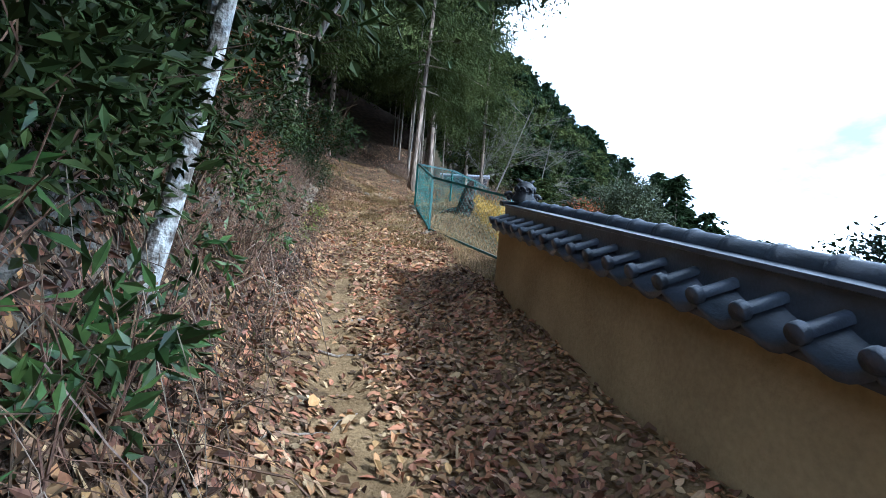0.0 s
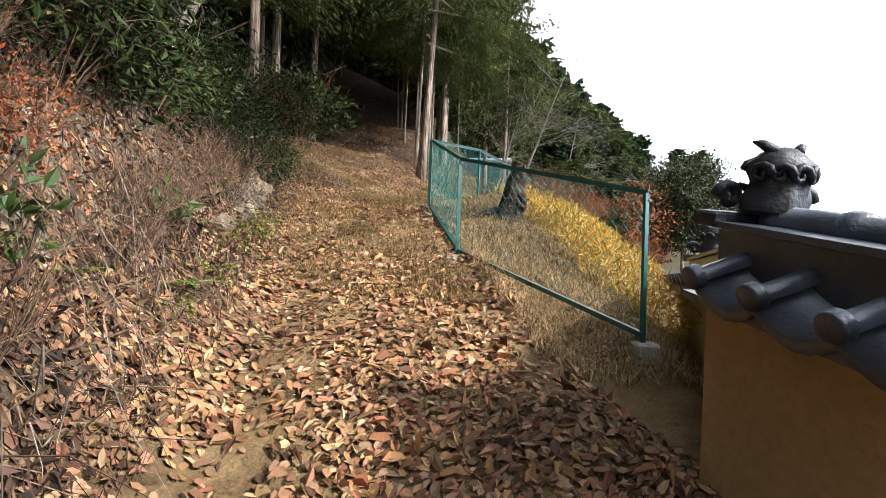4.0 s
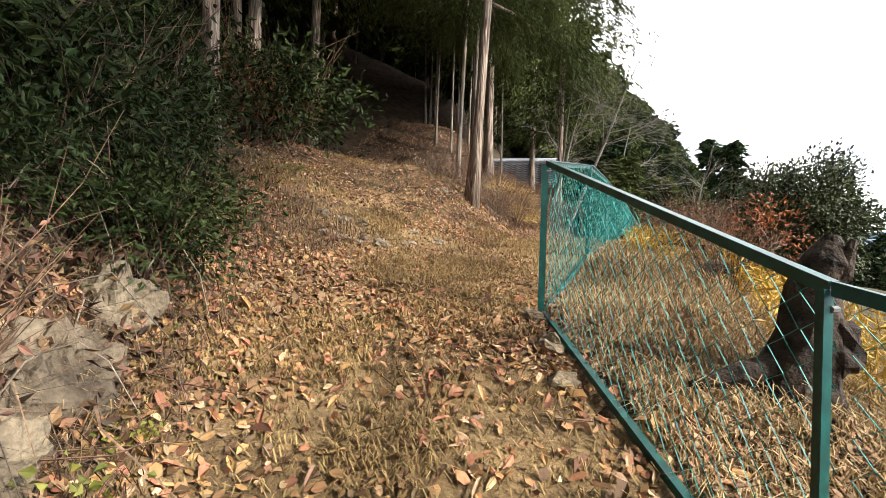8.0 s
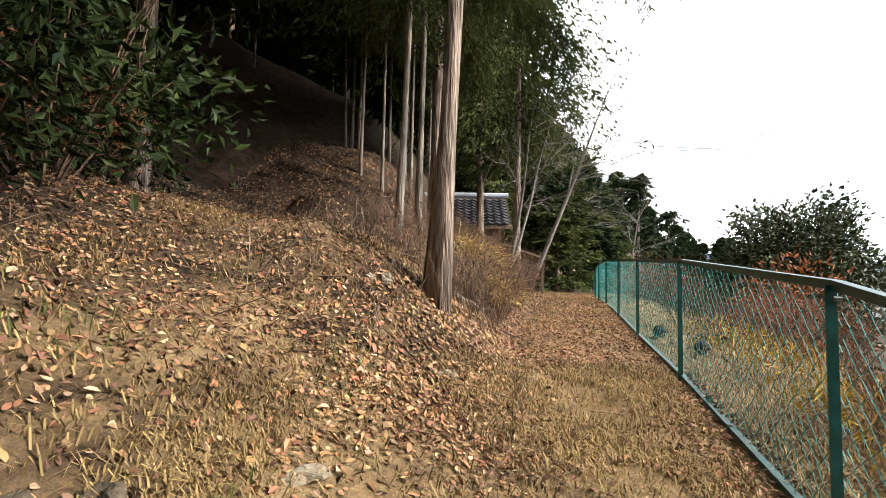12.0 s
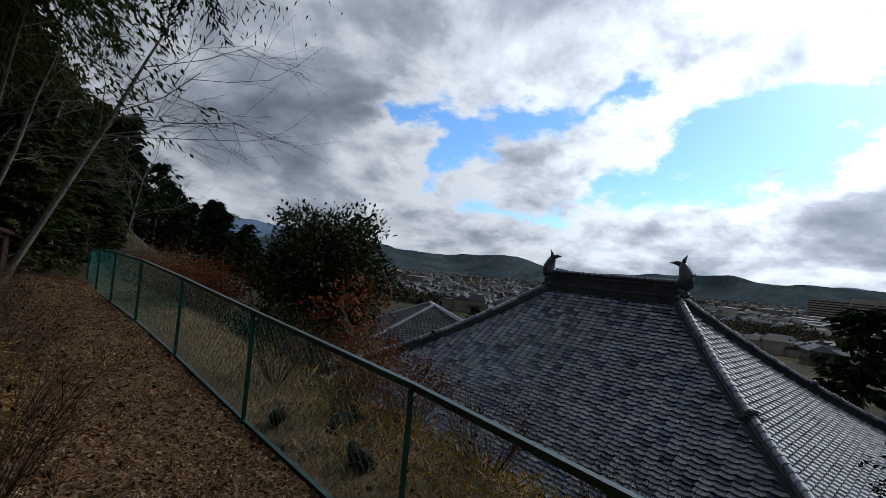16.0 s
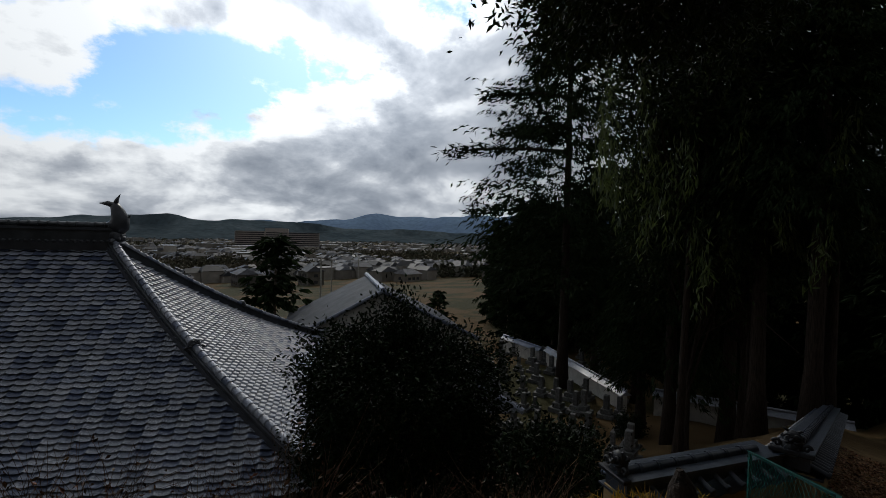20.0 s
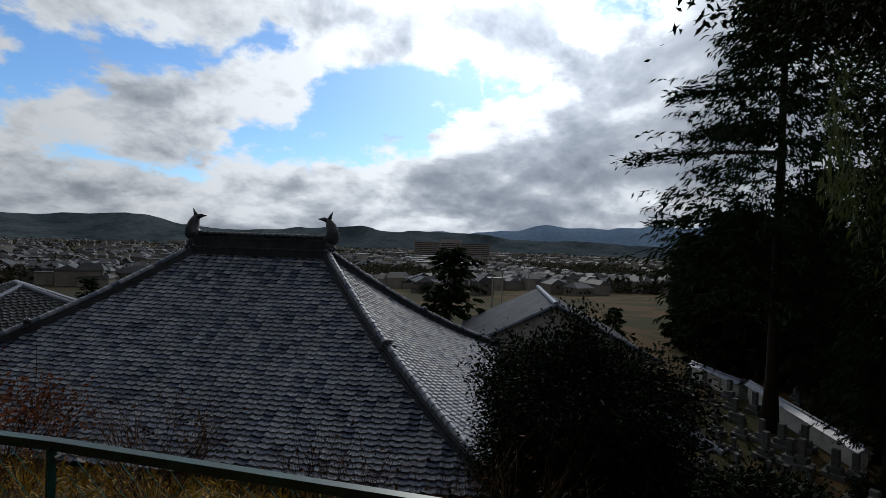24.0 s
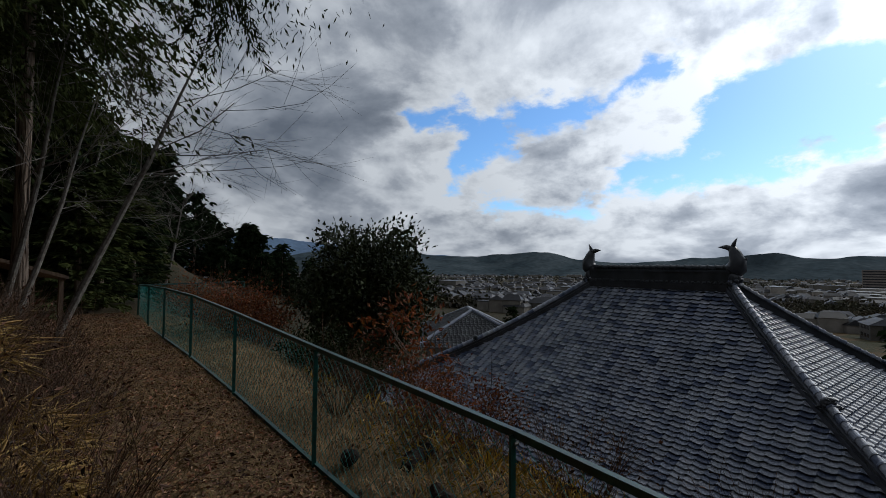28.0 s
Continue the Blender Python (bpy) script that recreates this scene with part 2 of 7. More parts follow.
def weathered_tiles(name, source):
    """Grey glazed roof tiles: most pale and dusty, here and there a dark blue-grey one."""
    m = material(name, (0.31, 0.33, 0.385), (0.20, 0.217, 0.26), 0.9, 0.44, 0.004, 40, spec=0.5, fine=22, fine_amount=0.5)
    nt = m.node_tree
    N, L = nt.nodes.new, nt.links.new
    bs = nt.nodes["Principled BSDF"]
    old = bs.inputs["Base Color"].links[0].from_socket
    rnd = N("ShaderNodeObjectInfo").outputs["Random"] if source == "object" else N("ShaderNodeNewGeometry").outputs["Random Per Island"]
    r = N("ShaderNodeValToRGB")
    r.color_ramp.interpolation = "CONSTANT"
    for k in range(5):
        r.color_ramp.elements.new(0.5)
    for el, (p, c) in zip(r.color_ramp.elements, ((0.0, (0.22, 0.27, 0.40)), (0.10, (0.46, 0.51, 0.64)), (0.25, (0.80, 0.83, 0.90)), (0.40, (1.0, 1.0, 1.0)), (0.62, (1.15, 1.13, 1.12)), (0.80, (0.92, 0.95, 1.02)), (0.93, (1.3, 1.27, 1.22)))):
        el.position, el.color = p, (*c, 1)
    L(rnd, r.inputs[0])
    mx = N("ShaderNodeMix")
    mx.data_type, mx.blend_type = "RGBA", "MULTIPLY"
    mx.inputs[0].default_value = 1.0
    L(old, mx.inputs[6]), L(r.outputs[0], mx.inputs[7])
    L(mx.outputs[2], bs.inputs["Base Color"])
    return m


TILE, TILES = weathered_tiles("roof_tile", "object"), weathered_tiles("roof_tiles", "island")
DULL_TILES = material("dull_roof_tiles", (0.105, 0.108, 0.115), (0.06, 0.062, 0.067), 0.8, 0.7, 0.004, 40, spec=0.2, per_island=0.35, fine=20)
DARK_TILE = material("dark_moulded_tile", (0.026, 0.028, 0.033), (0.012, 0.013, 0.016), 14, 0.5, 0.004, 60, spec=0.3)
RIDGE_TILE = material("ridge_tile", (0.055, 0.06, 0.07), (0.03, 0.033, 0.04), 2.0, 0.4, 0.004, 40, spec=0.5, per_object=0.3)
# grey tile made darker and bluer: the cap's unlit side painted in
SHADED_WALL_TILE = material("wall_tile", (0.052, 0.063, 0.086), (0.027, 0.034, 0.048), 6, 0.36, 0.003, 60, spec=0.5, per_object=0.25, fine=70)
HALL_ROOF = material("hall_roof", (0.08, 0.086, 0.10), (0.05, 0.055, 0.065), 0.8, 0.7, 0.01, 5, fine=6, spec=0.1)
WHITE = material("white_plaster", (0.55, 0.53, 0.49), (0.40, 0.385, 0.36), 2, 0.85, 0.003, 40)
BARK = material("cedar_bark", (0.36, 0.285, 0.225), (0.09, 0.065, 0.05), 30, 0.95, 0.06, 42, stretch=(1, 1, 0.10), fine=120, fine_amount=0.6, spec=0.1)
BARK_DARK = material("damp_dark_bark", (0.055, 0.040, 0.031), (0.022, 0.016, 0.013), 26, 0.95, 0.03, 50, stretch=(1, 1, 0.1), spec=0.1)
BARK_PALE = material("pale_bark", (0.34, 0.29, 0.24), (0.14, 0.115, 0.09), 26, 0.95, 0.02, 50, stretch=(1, 1, 0.12), fine=120, spec=0.1)
TWIG = material("twig", (0.17, 0.105, 0.064), (0.06, 0.038, 0.025), 20, 0.9, per_island=0.7)
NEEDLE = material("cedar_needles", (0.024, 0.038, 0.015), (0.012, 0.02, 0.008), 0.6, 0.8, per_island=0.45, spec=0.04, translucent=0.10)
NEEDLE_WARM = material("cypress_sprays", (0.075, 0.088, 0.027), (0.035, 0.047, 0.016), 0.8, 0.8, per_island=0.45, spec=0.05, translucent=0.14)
LEAF_DARK = material("evergreen_leaf", (0.032, 0.045, 0.013), (0.016, 0.024, 0.008), 2.0, 0.5, per_island=0.6, spec=0.07, translucent=0.05)
# darker copy of the evergreen leaf, the bushes' backlit shade put into its colour
LEAF_SHADED = material("camellia_leaf", (0.016, 0.027, 0.011), (0.008, 0.014, 0.006), 2.0, 0.5, per_island=0.6, spec=0.04)
LEAF_CHERRY = material("grey_green_leaf", (0.075, 0.09, 0.04), (0.035, 0.045, 0.02), 2.0, 0.5, per_island=0.5, spec=0.2)
LEAF_OLIVE = material("olive_leaf", (0.10, 0.13, 0.03), (0.05, 0.07, 0.02), 2.0, 0.45, per_island=0.4, translucent=0.25)
LEAF_RUST = material("rust_leaf", (0.30, 0.095, 0.028), (0.14, 0.05, 0.022), 3.0, 0.7, per_island=0.45, translucent=0.25)
LEAF_YELLOW = material("yellow_bamboo_leaf", (0.50, 0.31, 0.035), (0.26, 0.17, 0.03), 3.0, 0.6, per_island=0.3, translucent=0.12)
LITTER = material("fallen_leaf", (0.30, 0.150, 0.068), (0.14, 0.072, 0.036), 1.5, 0.7, per_island=0.75, fine=60)
LITTER_PALE = material("pale_fallen_leaf", (0.38, 0.255, 0.15), (0.22, 0.135, 0.075), 1.5, 0.75, per_island=0.6, fine=60)
STRAW = material("dry_grass", (0.30, 0.205, 0.085), (0.15, 0.098, 0.04), 1.0, 0.85, per_island=0.4, translucent=0.05)
STRAW_PALE = material("bleached_straw", (0.38, 0.275, 0.14), (0.20, 0.135, 0.062), 1.0, 0.85, per_island=0.5, translucent=0.05)
STALK = material("dead_stalk", (0.15, 0.095, 0.06), (0.06, 0.037, 0.025), 1.0, 0.9, per_island=0.8)
WOOD = material("weathered_wood", (0.16, 0.11, 0.075), (0.08, 0.055, 0.04), 6, 0.9, 0.01, 30, stretch=(1, 1, 0.1))
CHAR = material("charred_stump", (0.013, 0.010, 0.008), (0.045, 0.031, 0.022), 9, 0.95, 0.04, 18)
GRANITE = material("gravestone_granite", (0.16, 0.16, 0.16), (0.08, 0.08, 0.08), 10, 0.6, per_object=0.3, fine=120)
HOUSE_WALL = material("house_wall", (0.27, 0.25, 0.22), (0.15, 0.135, 0.115), 0.05, 0.8, per_island=0.35)
HOUSE_ROOF = material("house_roof", (0.085, 0.086, 0.097), (0.05, 0.049, 0.052), 0.05, 0.6, per_island=0.9, spec=0.2)
# wooded hills with a little bluish haze mixed into the base colour
HAZED_HILL = material("far_hill", (0.085, 0.105, 0.115), (0.045, 0.062, 0.072), 0.008, 1.0, fine=0.05, fine_amount=0.6, spec=0.0)
HOUSE_WALL_ONE = material("house_wall_one", (0.19, 0.172, 0.148), (0.12, 0.105, 0.09), 0.5, 0.8, per_object=0.6)
HOUSE_ROOF_ONE = material("house_roof_one", (0.07, 0.07, 0.078), (0.04, 0.039, 0.042), 0.8, 0.6, per_object=0.7, spec=0.2)
HOUSE_WALL_BROWN = material("brown_facade", (0.30, 0.26, 0.235), (0.24, 0.21, 0.19), 0.05, 0.8)
GLASS_DARK = material("dark_window", (0.04, 0.045, 0.05), (0.03, 0.03, 0.035), 1.0, 0.12, spec=0.5)
GROVE = material("grove", (0.035, 0.04, 0.022), (0.06, 0.05, 0.03), 0.02, 0.9, per_island=0.4)
# the blue here is distance haze, painted as the mountains' own colour
HAZED_MOUNTAIN = material("far_mountain", (0.16, 0.23, 0.33), (0.14, 0.20, 0.30), 0.003, 1.0, spec=0.0)



def ground_material():
    """Trodden earth on the gentle ground, stony scars and leaf mould on the steep; the mould's tone also holds painted
    shade.
    """
    m = bpy.data.materials.new("earth")
    m.use_nodes = True
    nt = m.node_tree
    N, L = nt.nodes.new, nt.links.new
    bs = nt.nodes["Principled BSDF"]
    tc = N("ShaderNodeTexCoord")

    def noise_at(scale, detail=6.0, rough=0.6):
        n = N("ShaderNodeTexNoise")
        n.inputs["Scale"].default_value, n.inputs["Detail"].default_value, n.inputs["Roughness"].default_value = scale, detail, rough
        L(tc.outputs["Object"], n.inputs["Vector"])
        return n.outputs["Fac"]

    def ramp(fac, a, ca, b, cb):
        r = N("ShaderNodeValToRGB")
        r.color_ramp.elements[0].position, r.color_ramp.elements[0].color = a, (*ca, 1)
        r.color_ramp.elements[1].position, r.color_ramp.elements[1].color = b, (*cb, 1)
        L(fac, r.inputs[0])
        return r.outputs[0]

    def mix(fac, a, b, kind="MIX"):
        n = N("ShaderNodeMix")
        n.data_type, n.blend_type = "RGBA", kind
        if isinstance(fac, float):
            n.inputs[0].default_value = fac
        else:
            L(fac, n.inputs[0])
        L(a, n.inputs[6]), L(b, n.inputs[7])
        return n.outputs[2]
    soil = ramp(noise_at(1.7), 0.35, (0.30, 0.205, 0.105), 0.68, (0.17, 0.11, 0.055))
    # leaf mould, taken darker to paint in the shade between the bank's stems
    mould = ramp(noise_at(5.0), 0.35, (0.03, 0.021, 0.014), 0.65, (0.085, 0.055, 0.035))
    rock = ramp(noise_at(3.4), 0.4, (0.10, 0.08, 0.06), 0.66, (0.30, 0.265, 0.21))
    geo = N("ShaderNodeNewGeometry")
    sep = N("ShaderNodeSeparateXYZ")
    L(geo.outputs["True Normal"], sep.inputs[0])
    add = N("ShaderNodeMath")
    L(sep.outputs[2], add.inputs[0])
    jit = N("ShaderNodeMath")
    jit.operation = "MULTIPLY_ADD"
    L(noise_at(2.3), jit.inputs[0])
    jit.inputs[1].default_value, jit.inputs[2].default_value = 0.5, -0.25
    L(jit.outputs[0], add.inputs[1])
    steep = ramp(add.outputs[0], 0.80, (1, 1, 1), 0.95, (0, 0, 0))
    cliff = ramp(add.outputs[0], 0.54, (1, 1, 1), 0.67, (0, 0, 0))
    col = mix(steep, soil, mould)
    low = N("ShaderNodeSeparateXYZ")
    L(geo.outputs["Position"], low.inputs[0])
    lower_bank = N("ShaderNodeMapRange")
    lower_bank.inputs[1].default_value, lower_bank.inputs[2].default_value = 0.8, -0.4
    L(low.outputs[1], lower_bank.inputs[0])
    bare = N("ShaderNodeMath")
    bare.operation = "MULTIPLY"
    L(cliff, bare.inputs[0]), L(lower_bank.outputs[0], bare.inputs[1])
    col = mix(bare.outputs[0], col, rock)
    field = ramp(noise_at(0.07), 0.46, (0.10, 0.064, 0.028), 0.54, (0.045, 0.043, 0.017))
    down = N("ShaderNodeMapRange")
    down.inputs[1].default_value, down.inputs[2].default_value = -1.2, -3.8
    L(low.outputs[2], down.inputs[0])
    east = N("ShaderNodeMapRange")
    east.inputs[1].default_value, east.inputs[2].default_value = 4.0, 7.0
    L(low.outputs[0], east.inputs[0])
    both = N("ShaderNodeMath")
    both.operation = "MULTIPLY"
    L(down.outputs[0], both.inputs[0]), L(east.outputs[0], both.inputs[1])
    col = mix(both.outputs[0], col, field)
    # mould on the wood's floor, its dark tone also standing in for tree shade
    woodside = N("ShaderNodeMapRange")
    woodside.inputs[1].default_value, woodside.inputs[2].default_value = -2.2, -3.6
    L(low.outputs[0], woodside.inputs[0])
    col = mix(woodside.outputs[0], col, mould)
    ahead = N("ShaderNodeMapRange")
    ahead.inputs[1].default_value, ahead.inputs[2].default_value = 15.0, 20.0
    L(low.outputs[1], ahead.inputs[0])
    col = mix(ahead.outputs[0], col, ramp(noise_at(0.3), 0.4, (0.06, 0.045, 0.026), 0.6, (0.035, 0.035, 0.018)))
    col = mix(0.55, col, noise_at(55, 4), "OVERLAY")
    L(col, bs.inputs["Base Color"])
    bs.inputs["Roughness"].default_value, bs.inputs["Specular IOR Level"].default_value = 0.95, 0.1
    bp = N("ShaderNodeBump")
    bp.inputs["Distance"].default_value = 0.05
    L(noise_at(13, 8, 0.7), bp.inputs["Height"])
    L(bp.outputs[0], bs.inputs["Normal"])
    return m


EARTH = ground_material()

# ---- mesh helpers ----
class Geo:
    """Corners and faces of one mesh."""

    def __init__(self):
        self.v, self.f, self.n = [], [], 0

    def add(self, verts, faces):
        k = self.n
        self.v.extend([tuple(p) for p in verts])
        self.f.extend([tuple(i + k for i in q) for q in faces])
        self.n += len(verts)
        return self

    def box(self, x0, x1, y0, y1, z0, z1, m=None, bevel=0.0):
        b = min(bevel, (x1 - x0) / 3, (y1 - y0) / 3, (z1 - z0) / 3)
        if b <= 0:
            vs = [Vector((x, y, z)) for z in (z0, z1) for y in (y0, y1) for x in (x0, x1)]
            fs = [(0, 2, 3, 1), (4, 5, 7, 6), (0, 1, 5, 4), (2, 6, 7, 3), (0, 4, 6, 2), (1, 3, 7, 5)]
        else:
            vs, idx, fs = [], {}, []
            lo, hi = (x0, y0, z0), (x1, y1, z1)
            for sx in (0, 1):
                for sy in (0, 1):
                    for sz in (0, 1):
                        c = [(lo, hi)[s][i] for i, s in enumerate((sx, sy, sz))]
                        for ax in range(3):
                            p = list(c)
                            for i, s in enumerate((sx, sy, sz)):
                                if i != ax:
                                    p[i] += b if s == 0 else -b
                            idx[(sx, sy, sz, ax)] = len(vs)
                            vs.append(Vector(p))
            for ax in range(3):
                i, j = [q for q in range(3) if q != ax]
                for s in (0, 1):
                    q = []
                    for a, c in ((0, 0), (1, 0), (1, 1), (0, 1)):
                        k = [0, 0, 0]
                        k[ax], k[i], k[j] = s, a, c
                        q.append(idx[(*k, ax)])
                    fs.append(tuple(q))
                for a in (0, 1):
                    for c in (0, 1):
                        k0, k1 = [0, 0, 0], [0, 0, 0]
                        k0[i], k0[j], k1[i], k1[j] = a, c, a, c
                        k1[ax] = 1
                        fs.append((idx[(*k0, i)], idx[(*k0, j)], idx[(*k1, j)], idx[(*k1, i)]))
            for sx in (0, 1):
                for sy in (0, 1):
                    for sz in (0, 1):
                        fs.append(tuple(idx[(sx, sy, sz, a)] for a in range(3)))
        if m is not None:
            vs = [m @ p for p in vs]
        return self.add(vs, fs)

    def tube(self, pts, radii, n=6, cap=True):
        pts = [Vector(p) for p in pts]
        if isinstance(radii, (int, float)):
            radii = [radii] * len(pts)
        vs, fs = [], []
        side = None
        for i, p in enumerate(pts):
            d = (pts[min(i + 1, len(pts) - 1)] - pts[max(i - 1, 0)])
            d = d.normalized() if d.length > 1e-9 else Vector((0, 0, 1))
            if side is None:
                side = d.orthogonal().normalized()
            side = (side - d * side.dot(d))
            side = side.normalized() if side.length > 1e-6 else d.orthogonal().normalized()
            up = d.cross(side)
            for k in range(n):
                a = 2 * math.pi * k / n
                vs.append(p + (side * math.cos(a) + up * math.sin(a)) * radii[i])
        for i in range(len(pts) - 1):
            for k in range(n):
                a, b = i * n + k, i * n + (k + 1) % n
                fs.append((a, b, b + n, a + n))
        if cap:
            fs.append(tuple(range(n - 1, -1, -1)))
            fs.append(tuple(range((len(pts) - 1) * n, len(pts) * n)))
        return self.add(vs, fs)

    def blob(self, c, r, seed=0, rough=0.25, n=8, m=8, flat=1.0):
        """A lumpy closed body, for stones and the like."""
        vs, fs = [], []
        r = (r, r, r) if isinstance(r, (int, float)) else r
        for i in range(m + 1):
            th = math.pi * i / m
            for k in range(n):
                ph = 2 * math.pi * k / n
                d = Vector((math.sin(th) * math.cos(ph), math.sin(th) * math.sin(ph), math.cos(th)))
                q = 1 + rough * noise.noise(d * 1.7 + Vector((seed * 3.7, seed, 0)))
                vs.append(Vector(c) + Vector((d.x * r[0], d.y * r[1], d.z * r[2] * flat)) * q)
        for i in range(m):
            for k in range(n):
                a, b = i * n + k, i * n + (k + 1) % n
                fs.append((a, a + n, b + n, b))
        return self.add(vs, fs)

    def mesh(self, name, mat, smooth=False):
        me = bpy.data.meshes.new(name)
        me.from_pydata(self.v, [], self.f)
        me.materials.append(mat)
        if smooth:
            me.polygons.foreach_set("use_smooth", [True] * len(me.polygons))
        me.update()
        return me


def np_mesh(name, V, F, mat, smooth=False):
    """A mesh from arrays: V (n, 3), F (m, 3 or 4)."""
    me = bpy.data.meshes.new(name)
    V = np.ascontiguousarray(V, dtype=np.float32)
    F = np.ascontiguousarray(F, dtype=np.int32)
    k = F.shape[1]
    me.vertices.add(len(V))
    me.vertices.foreach_set("co", V.ravel())
    me.loops.add(F.size)
    me.loops.foreach_set("vertex_index", F.ravel())
    me.polygons.add(len(F))
    me.polygons.foreach_set("loop_start", np.arange(0, F.size, k, dtype=np.int32))
    me.update(calc_edges=True)
    me.polygons.foreach_set("use_smooth", np.full(len(F), bool(smooth)))
    me.materials.append(mat)
    return me


def part(name, geo, mat=None, parent=None, label="", smooth=False):
    """Links a mesh as one object under a thing or a part."""
    me = geo.mesh(name, mat, smooth) if isinstance(geo, Geo) else geo
    ob = new(name, me)
    if parent is not None:
        ob.parent = parent
    if label:
        ob["label"] = label
    return ob


def thing(name, label, category, group="", kind="", at=(0, 0, 0), turn=0.0):
    ob = new(name)
    ob.empty_display_size = 0.1
    ob.matrix_world = pose(*at, 0, 0, turn)
    return tagged(ob, label, category, group, kind)


def smooth_step(a, b, x):
    t = np.clip((x - a) / (b - a), 0, 1)
    return t * t * (3 - 2 * t)


def vnoise(x, y, seed=0):
    """Smooth value noise in -1..1, for arrays."""
    xi, yi = np.floor(x), np.floor(y)
    fx, fy = x - xi, y - yi
    fx, fy = fx * fx * (3 - 2 * fx), fy * fy * (3 - 2 * fy)

    def h(i, j):
        q = np.sin(i * 127.1 + j * 311.7 + seed * 74.7) * 43758.5453
        return (q - np.floor(q)) * 2 - 1
    return (h(xi, yi) * (1 - fx) + h(xi + 1, yi) * fx) * (1 - fy) + (h(xi, yi + 1) * (1 - fx) + h(xi + 1, yi + 1) * fx) * fy


def fbm(x, y, seed=0, octaves=3):
    s, a = 0, 1.0
    for o in range(octaves):
        s = s + a * vnoise(x * 2 ** o, y * 2 ** o, seed + o)
        a *= 0.5
    return s


# ---- the lie of the land ----
def fence_x(y):
    """The line of wall and fence, beside which the path runs."""
    return np.where(y < 0, -0.378 * y, 0.226 * y)


def path_z(y):
    return np.interp(y, [-40, -13, -7.3, -4.9, -1.75, 0, 2.2, 4.4, 6.55, 8.8, 11, 18, 40, 80, 300],
                     [-11, -3.2, -2.3, -1.75, -0.66, 0, 0.39, 0.58, 0.69, 0.80, 0.90, 0.95, 1.2, 1.8, 6])


def ground_z(x, y):
    x, y = np.asarray(x, float), np.asarray(y, float)
    xf, base = fence_x(y), path_z(y)
    d = xf - x                                       # to the left of the fence
    south = np.interp(d, [0, 1.75, 2.3, 2.85, 3.3, 4.2, 7, 12, 40, 200], [0, 0.06, 0.30, 0.85, 1.75, 2.45, 3.6, 6.4, 22, 75])
    mid = np.interp(d, [0, 1.3, 2.0, 3.0, 4.6, 7, 12, 40, 200], [0, 0.06, 0.24, 0.65, 1.35, 2.3, 4.6, 20, 72])
    north = np.interp(d, [0, 1.55, 1.95, 2.6, 3.3, 4.5, 6.6, 12, 40, 200], [0, 0.05, 0.4, 1.0, 1.5, 1.75, 1.95, 4.2, 20, 72])
    far = np.interp(d, [0, 3, 4.5, 7, 12, 40, 200], [0, 0.1, 0.5, 1.8, 4.2, 20, 72])
    a, b, c = smooth_step(-2.6, 0.6, y), smooth_step(3.0, 5.0, y), smooth_step(11, 16, y)
    left = south * (1 - a) + mid * a
    left = left * (1 - b) + north * b
    left = left * (1 - c) + far * c
    # the hollow of the upper path, the cut knoll beside it and the slope that climbs into the wood
    left = left - 0.5 * np.exp(-((x + 3.5) / 1.5) ** 2 - ((y - 6.0) / 1.7) ** 2)
    left = left + 0.24 * np.exp(-((x + 1.15) / 0.6) ** 2 - ((y - 4.2) / 0.9) ** 2)
    front = y - 6.45 - 0.18 * np.sin(x * 3.1) - 0.25 * (x + 2.4)
    left = left + 0.42 * smooth_step(-0.12, 0.10, front) * smooth_step(2.6, 0.8, front) * smooth_step(-3.5, -3.0, x) * smooth_step(-1.35, -1.75, x)
    left = left + 1.5 * smooth_step(8.0, 10.8, y) * smooth_step(3.4, 5.4, d) * smooth_step(40, 25, y) + 2.6 * smooth_step(10.5, 16, y) * smooth_step(4.5, 8.0, d) * smooth_step(60, 30, y)
    bumps = 0.05 * fbm(x * 1.1, y * 1.1, 3) * smooth_step(1.3, 3.0, d) * (1 + 1.5 * smooth_step(2.4, 3.4, d) * (1 - a)) + 0.012 * fbm(x * 3.2, y * 3.2, 9)
    bumps = bumps + 0.6 * fbm(x * 0.07, y * 0.07, 5) * smooth_step(9, 25, np.abs(d))
    drift = 0.14 * smooth_step(0.7, -0.1, d) * smooth_step(-3.6, -4.6, y)     # earth and leaves heaped along the wall
    zl = base + left + bumps + drift
    # the valley side: a shelf, then down to the temple yard and on to the plain
    e = -d
    yard = np.interp(e, [0, 12, 60, 140, 300, 900, 4000], [-9.5, -9.8, -11, -17, -25, -27, -30])
    shelf = base - 0.22 * smooth_step(-0.8, -2.0, y) * smooth_step(0.1, 0.5, e) + np.interp(e, [0, 0.4, 0.95, 1.5, 2.6, 5, 60], [0.0, 0.05, 0.05, -0.16, -0.9, -2.0, -2.0]) + 0.05 * fbm(x * 1.3, y * 1.3, 7)
    e = e - 11.0 * smooth_step(15.0, 30.0, y)          # the terrace widens beyond the fence
    w = smooth_step(2.6, 12.0, e)
    zr = shelf * (1 - w) + yard * w + drift * (1 - w)
    z = np.where(d >= 0, zl, zr)
    # the wooded hill ahead
    hill = 62 * np.exp(-(((x + 20) / 75) ** 2 + ((y - 235) / 120) ** 2))
    return z + hill * smooth_step(40, 140, y) * smooth_step(-60, 60, d + 90)


